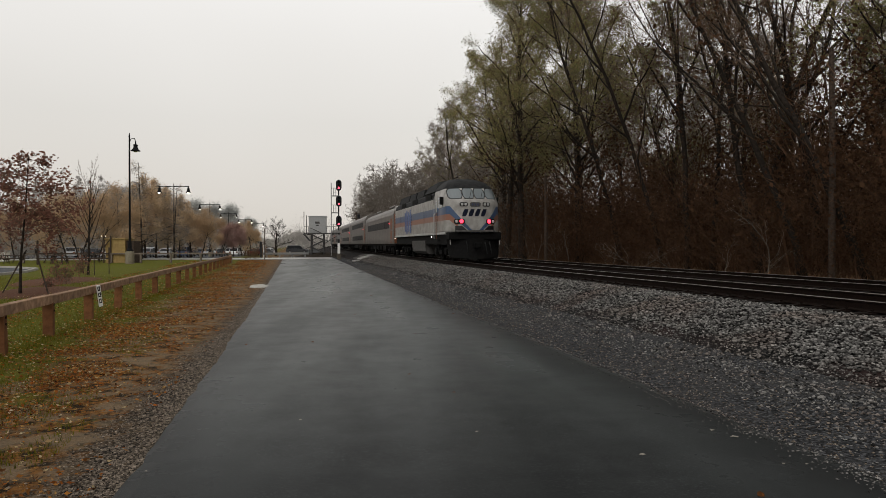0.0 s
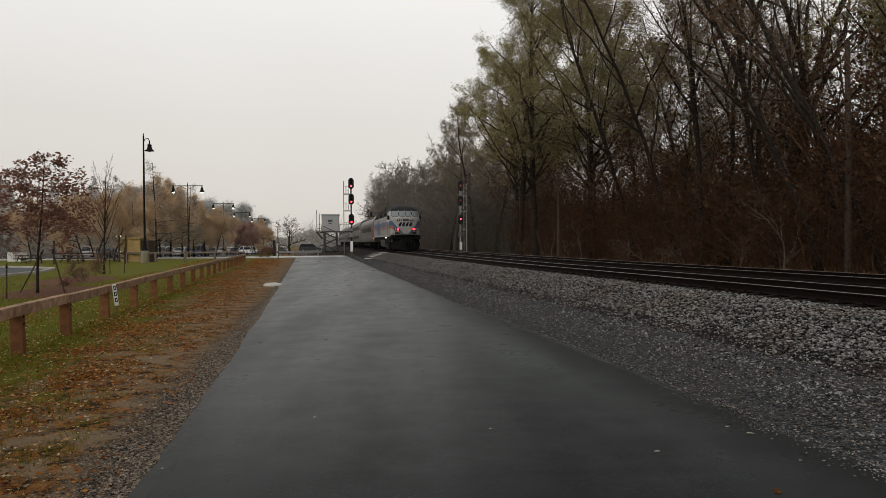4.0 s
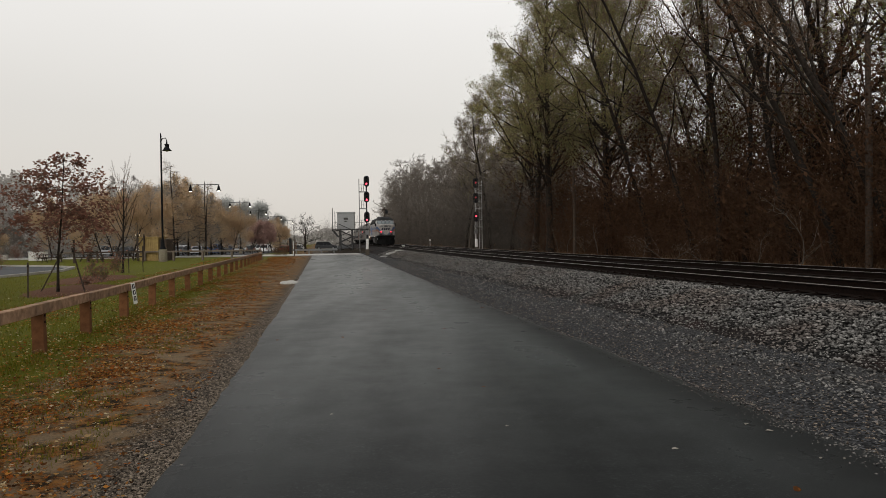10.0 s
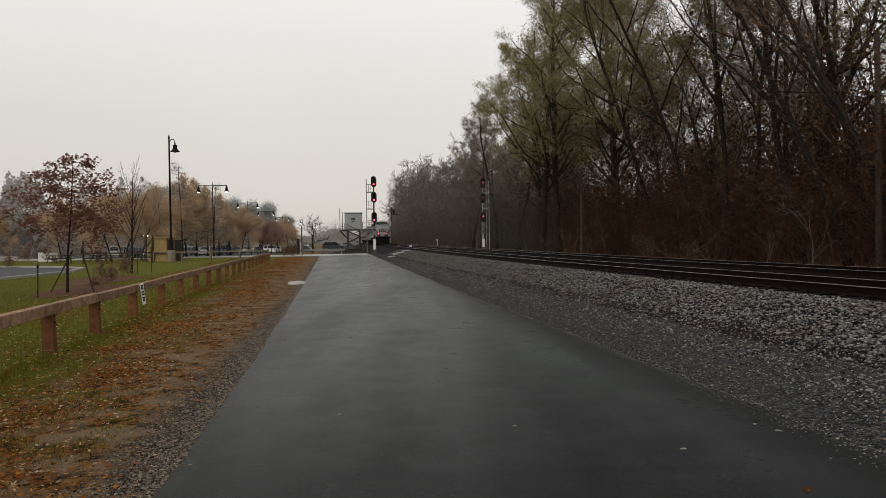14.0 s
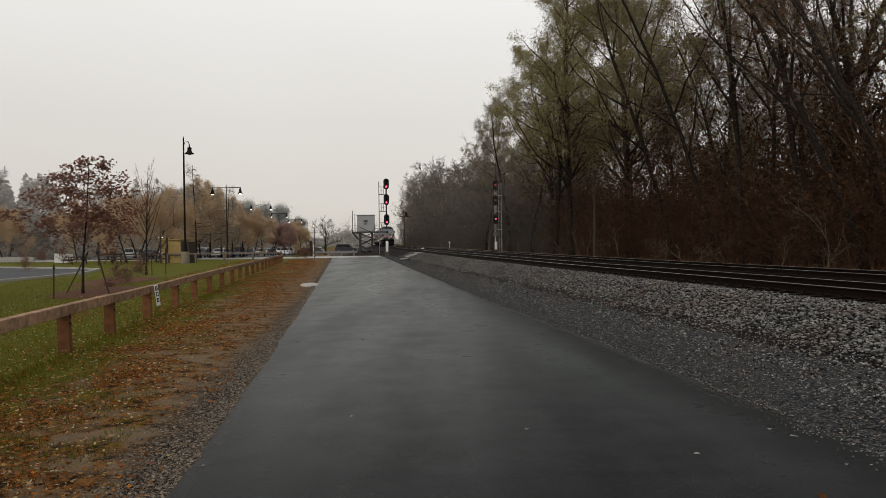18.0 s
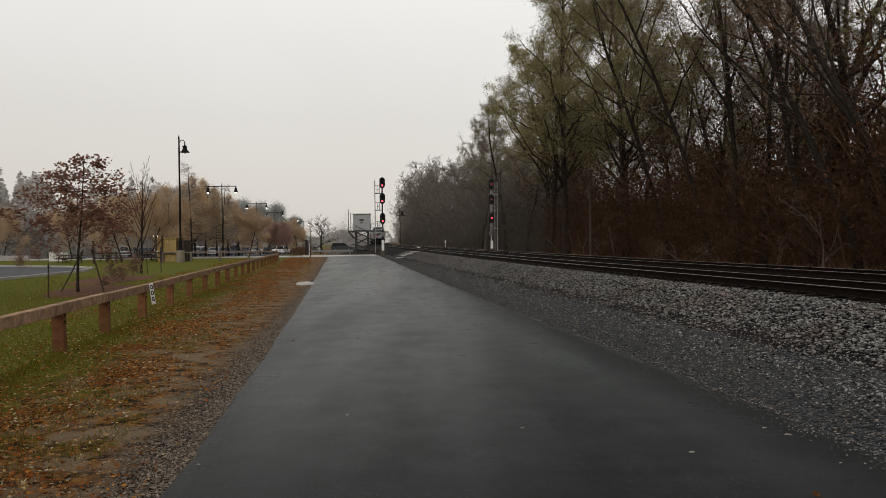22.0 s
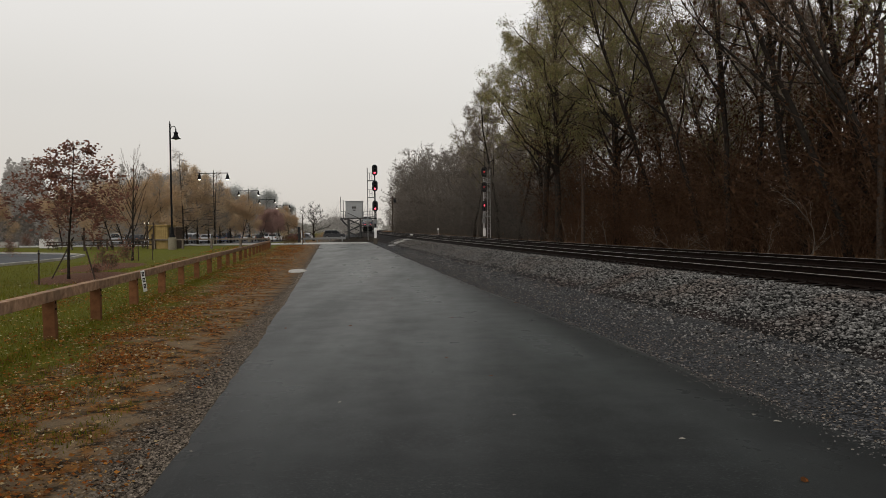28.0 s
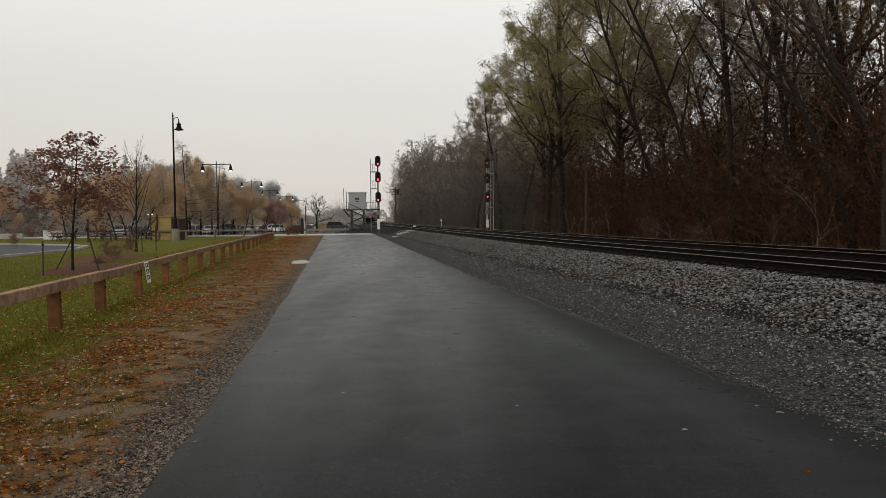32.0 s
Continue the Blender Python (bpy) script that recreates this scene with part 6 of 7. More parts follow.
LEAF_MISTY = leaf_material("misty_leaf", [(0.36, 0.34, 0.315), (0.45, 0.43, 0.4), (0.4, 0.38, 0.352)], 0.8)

# ---- lawn, leaves, trees and the car park beyond ----
SMALL = {"segs": (9, 5, 4, 2), "wander": (0.03, 0.12, 0.18, 0.2), "lift": (0.05, 0.02, 0.0, 0.0), "taper": (0.2, 0.3, 0.4, 0.5), "kids": (26, 8, 4), "from": (0.26, 0.2, 0.15),
         "angle": ((50, 82), (30, 60), (30, 70)), "length": (0.42, 0.42, 0.4), "thick": (0.42, 0.5, 0.6), "least": 0.006, "thin": 0.014, "leafy": 2, "shape": lambda t: 0.55 + 1.0 * t if t < 0.5 else 1.05 - 0.85 * (t - 0.5) * 2}
UPRIGHT = dict(SMALL, angle=((14, 32), (18, 40), (20, 50)), kids=(14, 5, 3), length=(0.42, 0.4, 0.4), lift=(0.05, 0.1, 0.08, 0.05))
FAN = dict(UPRIGHT, wander=(0.02, 0.05, 0.07, 0.08), angle=((18, 38), (12, 28), (15, 35)), kids=(22, 4, 2), length=(0.5, 0.42, 0.4), thick=(0.5, 0.55, 0.6), least=0.008, shape=lambda t: 1.05 - 0.6 * t)
FAN["from"] = (0.3, 0.25, 0.2)
OAK = dict(SMALL, wander=(0.015, 0.12, 0.18, 0.2), segs=(9, 6, 4, 2), kids=(32, 9, 4), angle=((56, 86), (30, 60), (30, 70)), length=(0.42, 0.4, 0.4), lift=(0.05, 0.03, 0.02, 0.0), shape=lambda t: 0.68 + 0.95 * t if t < 0.4 else 1.06 - 0.96 * (t - 0.4) / 0.6)
OAK["from"] = (0.31, 0.2, 0.15)
CONE = dict(SMALL, kids=(30, 7, 3), angle=((55, 80), (30, 60), (30, 70)), length=(0.36, 0.42, 0.4), shape=lambda t: 1.1 - 0.95 * t, least=0.012, thin=0.025)
CONE["from"] = (0.2, 0.1, 0.1)
SPIRE = dict(CONE, wander=(0.012, 0.08, 0.15, 0.2), kids=(34, 6, 3), angle=((70, 95), (30, 60), (30, 70)), length=(0.2, 0.42, 0.4), lift=(0.05, 0.0, 0.0, 0.0), shape=lambda t: 1.1 - 0.8 * t)
SPIRE["from"] = (0.18, 0.1, 0.1)
ROUND = dict(MIDDLE, kids=(14, 8, 4), angle=((30, 65), (30, 60), (30, 65)), length=(0.62, 0.45, 0.42), least=0.016, thin=0.03, shape=lambda t: 1.0 - 0.5 * t)
ROUND["from"] = (0.2, 0.15, 0.1)


def stake(x, y, height, lean, turn):
    s = thing("tree_stake", "dark wooden tree stake leaning in the mulch", "stake", "tree stakes", m=pose(x, y, ground_z(x, y), lean, 0, turn))
    part("stick", Build().box(-0.02, 0.02, -0.02, 0.02, -0.1, height, bevel=0.005), DARK_WOOD, s)
    part("tie_strap", Build().box(-0.03, 0.03, -0.03, 0.03, height - 0.14, height - 0.09, bevel=0.004), RUBBER, s)


def build_left_trees():
    def at(x, y):
        return pose(x, y, ground_z(x, y))
    make_tree(106, 4.6, 0.034, OAK, 3900, 0.096, LEAF_RUST, label="young oak with russet autumn leaves, staked on the lawn", m=at(-12.15, 23.6) @ Matrix.Rotation(radians(60), 4, "Z") @ Matrix.Diagonal((1.48, 1.48, 1.035, 1)), leaf_spread=0.06, group="young trees on the lawn", grain=3.2, outward=0.0, thin_top=1.2)
    make_tree(102, 5.7, 0.07, FAN, 0, 0.12, LEAF_RUST, label="slender young tree, almost bare", m=at(-17.4, 41), group="young trees on the lawn")
    for seed, tall, x, y, leaves, label in (
            (103, 0.9, -13.9, 30.6, 170, "low bushy shrub with russet leaves in the mulch"), (104, 1.0, -14.9, 31.9, 240, "low shrub with purple-brown leaves in the mulch"),
            (107, 0.55, -13.0, 27.2, 240, "low bushy shrub with russet leaves in the mulch"), (108, 1.05, -17.1, 39.1, 420, "low shrub with purple-brown leaves in the mulch"),
            (105, 1.2, -29.3, 49.2, 420, "low shrub with russet leaves by the kerb"), (109, 1.5, -43.5, 76.0, 700, "rusty shrub on the far grass"), (110, 1.6, -40.5, 74.5, 700, "rusty shrub on the far grass")):
        make_tree(seed, tall, 0.012, dict(SMALL, angle=((30, 70), (30, 60), (30, 70))), leaves, 0.06 + 0.02 * tall, LEAF_RUST, label=label, m=at(x, y), leaf_spread=0.12 + 0.08 * tall, name="shrub", group="low shrubs")
    b = Build()
    for cx, cy, rx, ry in ((-12.6, 25.6, 1.5, 3.4), (-15.6, 33.5, 1.6, 4.5)):
        rim = [(cx + rx * math.cos(a) * (1 + 0.1 * math.sin(3 * a)) - 0.17 * ry * math.sin(a), cy + ry * math.sin(a)) for a in [6.283 * i / 28 for i in range(28)]]
        mid = [(cx + (x - cx) * 0.6, cy + (y - cy) * 0.6) for x, y in rim]
        n = 28
        b.add([(x, y, 0.0) for x, y in rim] + [(x, y, 0.09) for x, y in mid] + [(cx, cy, 0.12)], [(i, (i + 1) % n, (i + 1) % n + n, i + n) for i in range(n)] + [(i + n, (i + 1) % n + n, 2 * n) for i in range(n)])
    tagged(part("mulch_bed", b, MULCH, None, smooth=True), "brown mulch beds round the young trees", "mulch bed", kind="structure")
    for x, y, h, lean, turn in ((-12.35, 22.2, 1.1, 4, 40), (-12.9, 23.9, 1.65, 26, 112), (-11.45, 24.0, 1.65, 24, 240), (-16.8, 40.4, 1.3, 5, 10), (-17.9, 41.6, 1.4, -6, 90), (-16.6, 41.9, 1.3, 3, 0)):
        stake(x, y, h, lean, turn)
    # golden and purple trees of the car park
    gold = make_tree(111, 9.6, 0.13, CONE, 22000, 0.125, LEAF_FEATHER, twig=TWIG_HAZED, sprays=4000, spray_width=0.012, label="brown feathery conifer by the car park", m=pose(0, 0, -100), leaf_spread=0.3, group="car park trees")
    spire = make_tree(118, 12.0, 0.13, SPIRE, 500, 0.11, LEAF_FEATHER, twig=TWIG_GREY, sprays=900, spray_width=0.014, label="tall thin conifer with level bare boughs by the car park", m=pose(0, 0, -100), leaf_spread=0.2, group="car park trees")
    gold2 = make_tree(112, 7.5, 0.11, ROUND, 19000, 0.125, LEAF_GOLD, twig=TWIG_HAZED, label="tree with thinning golden-brown leaves by the car park", m=pose(0, 0, -100), leaf_spread=0.32, group="car park trees")
    plum = make_tree(113, 6.0, 0.10, ROUND, 18000, 0.13, LEAF_PURPLE, twig=TWIG_GREY, label="small tree with purple-brown leaves by the car park", m=pose(0, 0, -100), leaf_spread=0.26, group="car park trees")
    bare = make_tree(114, 15, 0.26, FARAWAY, 0, bark=BARK_FAR, twig=TWIG_HAZED, sprays=5000, spray_length=0.8, spray_width=0.02, label="bare grey tree behind the car park", m=pose(0, 0, -100), group="far bare trees")
    bushy = make_tree(115, 11, 0.22, ROUND, 5000, 0.2, LEAF_MISTY, leaf_spread=0.3, bark=BARK_FAR, twig=TWIG_HAZED, sprays=9000, spray_width=0.02, label="round bare tree with a dense twiggy crown", m=pose(0, 0, -100), group="far bare trees")
    hazy = make_tree(116, 15, 0.26, FARAWAY, 15000, 0.36, LEAF_BLUE_HAZE, bark=BARK_FAR, twig=TWIG_HAZED, label="tall grey-green tree in the mist behind the car park", m=pose(0, 0, -100), leaf_spread=0.8, group="far misty trees")
    make_tree(117, 5.0, 0.14, dict(ROUND, kids=(13, 6, 4), least=0.02, thin=0.02, wander=(0.08, 0.1, 0.14, 0.2), length=(0.75, 0.5, 0.42), angle=((28, 62), (25, 55), (30, 65))), 0, bark=BARK, twig=BARK, sprays=700, spray_length=0.5, spray_width=0.014, label="small round bare tree with dark branches behind the crossing", m=at(-20.3, 120) @ Matrix.Diagonal((1.35, 1.35, 1.02, 1)), group="")
    r = random.Random(21)
    # x, y, kind, height
    for x, y, ob, tall in ((-33.9, 75, gold2, 5.9), (-35.5, 82, gold2, 6.8), (-32.0, 78, gold2, 6.4), (-32.5, 84, gold2, 7.6), (-33.7, 92, gold, 9.2), (-33.0, 95, gold, 10.4), (-31.7, 90, spire, 12.3), (-32.6, 98, gold, 10.4),
                           (-31.7, 100, gold, 9.6), (-28.8, 93.5, spire, 9.8), (-31.3, 104, gold, 8.8), (-30.9, 108, gold2, 7.4), (-29.8, 110, gold2, 6.6), (-30.1, 118, gold2, 6.2), (-36, 102, gold2, 8.2), (-38.5, 88, gold2, 7.2),
                           (-54, 86, gold2, 6.6), (-48, 92, gold2, 7.0), (-43, 90, gold2, 7.2), (-45.5, 97, gold2, 7.4), (-58, 94, gold2, 6.0), (-39, 96, gold2, 6.2),
                           (-30.7, 126, plum, 5.3), (-30.0, 132, plum, 5.7), (-30.2, 140, plum, 5.3), (-33.5, 136, plum, 5.6), (-36, 128, plum, 5.6), (-30.6, 150, gold2, 6.4), (-30.8, 160, gold2, 5.0), (-34.5, 156, gold2, 6.2), (-36, 172, gold2, 6.4), (-33.8, 118, gold2, 6.6)):
        size = tall / {gold: 9.7, spire: 12.1, gold2: 7.9, plum: 6.3}[ob]
        placed(ob, x, y, r.uniform(0, 360), size)
    for x, y, ob, size in ((-88, 130, bare, 1.0), (-80, 126, bare, 0.95), (-96, 140, bare, 1.05),
                           (-61.3, 230, hazy, 1.03), (-57, 236, hazy, 0.98), (-53.5, 236, hazy, 0.92), (-68, 240, hazy, 0.8), (-76, 235, hazy, 0.8), (-51, 242, hazy, 0.7), (-60, 190, bare, 0.8), (-52, 200, bushy, 0.8),
                           (-60.5, 150, bushy, 1.15), (-58.2, 152, bushy, 1.22), (-54.5, 156, bushy, 0.95), (-104, 150, bare, 1.1), (-112, 160, bare, 1.1)):
        placed(ob, x, y, r.uniform(0, 360), size * r.uniform(0.97, 1.03))
    for ob in (gold, spire, gold2, plum, bare, bushy, hazy):
        for o in (*ob.children_recursive, ob):
            bpy.data.objects.remove(o)


def build_grass_and_leaves():
    rng = np.random.default_rng(31)
    n = 90000
    y = 4 + 34 * rng.random(n) ** 1.7
    x = fence_x(y) + np.where(rng.random(n) < 0.5, -rng.random(n) * (1.5 + 0.28 * y), rng.random(n) ** 1.2 * 2.3)
    tuft = np.array([noise.noise(Vector((a * 1.3, b * 0.8, 4.0))) for a, b in zip(x, y)]) + rng.normal(0, 0.12, n)
    keep = (x < fence_x(y) + 0.6) | (tuft > -0.22 + 0.2 * (x - fence_x(y)))
    x, y = x[keep], y[keep]
    n = len(x)
    at = np.stack([x, y, np.zeros(n)], -1)
    a = rng.uniform(0, 6.28, n)
    zero, one = np.zeros(n), np.ones(n)
    turns = np.stack([np.stack([np.cos(a), -np.sin(a), zero], -1), np.stack([np.sin(a), np.cos(a), zero], -1), np.stack([zero, zero, one], -1)], 1)
    v, f = scattered([(-0.09, 0, 0), (0.09, 0.02, 0), (0.12, 0.35, 0.9)], [(0, 1, 2)], at, turns, np.where(x < fence_x(y) + 0.3, rng.uniform(0.035, 0.08, n), rng.uniform(0.025, 0.06, n)))
    grass = leaf_material("lawn_blades", [(0.05, 0.055, 0.004), (0.095, 0.1, 0.007), (0.14, 0.13, 0.014), (0.17, 0.11, 0.022)], 0.8)
    tagged(part("grass", many("grass", v, f, grass), None), "short green lawn grass round the guard rail", "grass", kind="stuff")
    # fallen leaves, thick along the verge
    n = 140000
    y = 3.5 + 74 * rng.random(n) ** 1.9
    u = np.where(rng.random(n) < 0.72, rng.normal(-2.75, 0.7, n) - 0.014 * y, rng.uniform(-7, -2, n) - 0.05 * y)
    x = u - 0.15 * y
    keep = (u < -1.25) & (rng.random(n) < np.clip(0.7 + 0.07 * (y - 3.5), 0, 1))
    # the leaves gather in drifts
    drift = np.array([noise.noise(Vector((a * 0.9, b * 0.55, 1.0))) for a, b in zip(x, y)])
    keep &= (drift + rng.normal(0, 0.28, n)) > 0.14
    at = np.stack([x, y, 0.014 + 0.02 * rng.random(n)], -1)[keep]
    n = len(at)
    a = rng.uniform(0, 6.28, n)
    spin = np.stack([np.stack([np.cos(a), -np.sin(a), 0 * a], -1), np.stack([np.sin(a), np.cos(a), 0 * a], -1), np.stack([0 * a, 0 * a, 1 + 0 * a], -1)], 1)
    tx = rng.normal(0, 0.6, n)
    rx = np.stack([np.stack([1 + 0 * a, 0 * a, 0 * a], -1), np.stack([0 * a, np.cos(tx), -np.sin(tx)], -1), np.stack([0 * a, np.sin(tx), np.cos(tx)], -1)], 1)
    turns = spin @ rx
    base = [(-0.6, 0, 0.1), (-0.12, -0.2, 0.0), (0.22, -0.26, 0.22), (0.65, 0.04, 0.3), (0.15, 0.2, 0.05), (-0.2, 0.3, 0.26)]
    v, f = scattered(base, [(0, 1, 4, 5), (1, 2, 3, 4)], at, turns, rng.uniform(0.012, 0.043, n) * (1 + 0.02 * at[:, 1]))
    fallen = leaf_material("fallen_leaf", [(0.03, 0.014, 0.006), (0.16, 0.05, 0.013), (0.36, 0.11, 0.02), (0.16, 0.062, 0.018), (0.42, 0.18, 0.038), (0.07, 0.03, 0.012), (0.24, 0.09, 0.02), (0.4, 0.24, 0.08), (0.05, 0.026, 0.012), (0.46, 0.36, 0.2)], 0.8)
    tagged(part("fallen_leaves", many("fallen_leaves", v, f, fallen), None), "fallen brown and orange leaves strewn over the verge", "leaves", kind="stuff")
    # single bright leaves lying on the lawn and the litter
    n = 3000
    y = 4.5 + 40 * rng.random(n) ** 1.6
    x = fence_x(y) + np.where(rng.random(n) < 0.55, -rng.random(n) ** 1.5 * (1.0 + 0.2 * y), rng.random(n) * 2.3)
    a, tx = rng.uniform(0, 6.28, n), rng.normal(0, 0.35, n)
    o, i = 0 * a, 1 + 0 * a
    spin = np.stack([np.stack([np.cos(a), -np.sin(a), o], -1), np.stack([np.sin(a), np.cos(a), o], -1), np.stack([o, o, i], -1)], 1)
    tip = np.stack([np.stack([i, o, o], -1), np.stack([o, np.cos(tx), -np.sin(tx)], -1), np.stack([o, np.sin(tx), np.cos(tx)], -1)], 1)
    v, f = scattered(base, [(0, 1, 4, 5), (1, 2, 3, 4)], np.stack([x, y, 0.045 + 0.02 * rng.random(n)], -1), spin @ tip, rng.uniform(0.018, 0.048, n))
    bright = leaf_material("bright_fallen_leaf", [(0.42, 0.34, 0.17), (0.5, 0.44, 0.3), (0.34, 0.17, 0.05), (0.45, 0.4, 0.28), (0.3, 0.13, 0.035), (0.42, 0.37, 0.2)], 0.7)
    tagged(part("bright_leaves", many("bright_leaves", v, f, bright), None), "scattered pale yellow leaves on the lawn", "leaves", kind="stuff")
    # single leaves on the path
    leaf = many("leaf", [(-0.05, 0, 0), (-0.02, -0.03, 0.006), (0.02, -0.034, 0.01), (0.055, 0, 0.002), (0.02, 0.03, 0.012), (-0.02, 0.034, 0.006), (-0.05, 0, -0.003), (-0.02, -0.03, 0.003), (0.02, -0.034, 0.007), (0.055, 0, -0.001), (0.02, 0.03, 0.009), (-0.02, 0.034, 0.003)],
                [(0, 1, 4, 5), (1, 2, 3, 4), (11, 10, 7, 6), (10, 9, 8, 7)], fallen)
    pale = surface("pale_dry_leaf", (0.16, 0.145, 0.12), (0.32, 0.295, 0.25), 30.0, 0.7, 0, 0.0)
    pale_leaf = leaf.copy()
    pale_leaf.materials.clear()
    pale_leaf.materials.append(pale)
    r = random.Random(12)
    spots = [(2.75, 5.58, 1, 0.9), (2.66, 5.8, 1, 0.75), (0.67, 5.9, 1, 0.6), (-0.87, 6.42, 1, 0.5), (1.83, 5.16, 1, 0.7), (-1.38, 11.6, 0, 0.8), (-2.4, 11.4, 0, 0.7), (0.31, 12.5, 0, 0.7), (1.3, 16.2, 0, 1.0), (1.75, 14.9, 0, 1.0),
             (-3.4, 32, 0, 1.3), (-0.8, 22.2, 0, 0.9), (0.15, 8.6, 0, 0.5), (-1.75, 5.03, 1, 0.4), (2.76, 4.87, 1, 0.4), (0.6, 7.5, 0, 0.5), (-0.95, 16.2, 0, 0.8), (2.3, 12.2, 1, 0.9), (2.92, 4.85, 1, 0.35)]
    for x, y, k, s in spots:
        ob = part("leaf", pale_leaf if k else leaf, None, None, m=Matrix.Translation((x, y, 0.033 + ground_z(x, y))) @ Matrix.Rotation(r.uniform(0, 6.28), 4, "Z") @ Matrix.Scale(s * (0.72 if k else 1.0), 4))
        tagged(ob, "dry pale leaf lying on the asphalt" if k else "small brown leaf lying on the asphalt", "leaf", "leaves on the path")
    # one larger upright leaf near the right edge
    ob = part("leaf", leaf, None, None, m=Matrix.Translation((2.26, 4.25, 0.043)) @ Matrix.Rotation(0.5, 4, "Z") @ Matrix.Rotation(0.5, 4, "X") @ Matrix.Scale(0.62, 4))
    tagged(ob, "curled tan leaf standing on the asphalt", "leaf", "leaves on the path")
    slab, n = Build(), 16
    rim = [(0.42 * math.cos(6.283 * i / n) * r.uniform(0.75, 1.1), 1.15 * math.sin(6.283 * i / n) * r.uniform(0.8, 1.1)) for i in range(n)]
    slab.add([(u, v, -0.02) for u, v in rim] + [(u * 0.94, v * 0.96, 0.035) for u, v in rim], [tuple(range(n, 2 * n))] + [(i, (i + 1) % n, (i + 1) % n + n, i + n) for i in range(n)])
    chalky = surface("chalky_concrete", (0.3, 0.29, 0.27), (0.46, 0.45, 0.42), 14.0, 0.85, 0, 0.2, 0.005, (0.2, 0.17, 0.13), 2.2, 0.5)
    tagged(part("concrete_slab", slab, chalky, None, m=pose(-5.45, 28.2, 0.0, 0, 0, 8)), "pale broken concrete slab set in the verge", "slab")


def build_car(kind, paint, x, y, turn, label):
    long, high, wide = (4.7, 1.7, 1.85) if kind == "suv" else (4.6, 1.45, 1.8)
    c = thing("car", label, "car", "parked cars", m=pose(x, y, ground_z(x, y) + 0.03, 0, 0, turn))
    h = high
    side = [(-long / 2, 0.3), (long / 2 - 0.05, 0.28), (long / 2, 0.62), (long / 2 - 0.12, 0.85), (long / 2 - 1.05, 0.98), (-long / 2 + 0.05, 1.0)] if kind == "suv" else \
           [(-long / 2, 0.32), (long / 2 - 0.05, 0.28), (long / 2, 0.6), (long / 2 - 0.15, 0.78), (long / 2 - 1.15, 0.92), (-long / 2 + 0.7, 0.95), (-long / 2 + 0.05, 0.88)]
    w = wide / 2
    lower = Build()
    secs = [[(a * 0.985, -w, z) for a, z in side], [(a, -w + 0.1, z + 0.02) for a, z in side], [(a, w - 0.1, z + 0.02) for a, z in side], [(a * 0.985, w, z) for a, z in side]]
    lower.loft(secs)
    part("body", lower, paint, c)
    f, b_ = (long / 2 - 1.1, -long / 2 + 0.1) if kind == "suv" else (long / 2 - 1.25, -long / 2 + 0.65)
    ft, bt = (f - 0.75, b_ + 0.35) if kind == "suv" else (f - 0.85, b_ + 0.75)
    cabin = Build()
    cabin.loft([[(b_, -w + 0.06, 0.98), (f, -w + 0.06, 0.95), (f, w - 0.06, 0.95), (b_, w - 0.06, 0.98)], [(bt, -w + 0.24, h - 0.06), (ft, -w + 0.24, h - 0.06), (ft, w - 0.24, h - 0.06), (bt, w - 0.24, h - 0.06)]])
    part("cabin_glass", cabin, COACH_GLASS, c, "dark car windows")
    part("roof", Build().loft([[(bt - 0.05, -w + 0.2, h - 0.07), (ft + 0.08, -w + 0.2, h - 0.07), (ft + 0.08, w - 0.2, h - 0.07), (bt - 0.05, w - 0.2, h - 0.07)], [(bt + 0.1, -w + 0.32, h), (ft - 0.1, -w + 0.32, h), (ft - 0.1, w - 0.32, h), (bt + 0.1, w - 0.32, h)]]), paint, c)
    for s in (-1, 1):
        for a0, a1 in ((f - 0.02, ft), (b_ + 0.02, bt), ((f + b_) / 2, (ft + bt) / 2)):
            part("pillar", Build().tube([(a0, s * (w - 0.05), 0.97), (a1, s * (w - 0.23), h - 0.06)], 0.05, 5), paint, c)
        for a in (long / 2 - 0.85, -long / 2 + 0.85):
            t = part("wheel", Build().lathe([(0.2, -0.1), (0.33, -0.1), (0.34, 0), (0.33, 0.1), (0.2, 0.1)], 16, pose(a, s * (w - 0.08), 0.33, 90)), RUBBER, c)
            part("hub", Build().lathe([(0.2, -0.115), (0.2, 0.115)], 12, pose(a, s * (w - 0.08), 0.33, 90)), GALVANISED, t)
        part("headlight", Build().box(long / 2 - 0.12, long / 2 + 0.01, min(s * 0.5, s * 0.85), max(s * 0.5, s * 0.85), 0.62, 0.78, bevel=0.02), LENS_DULL, c)
        part("tail_light", Build().box(-long / 2 - 0.01, -long / 2 + 0.1, min(s * 0.55, s * 0.86), max(s * 0.55, s * 0.86), 0.68, 0.92, bevel=0.02), BRICK_RED, c)
    return c


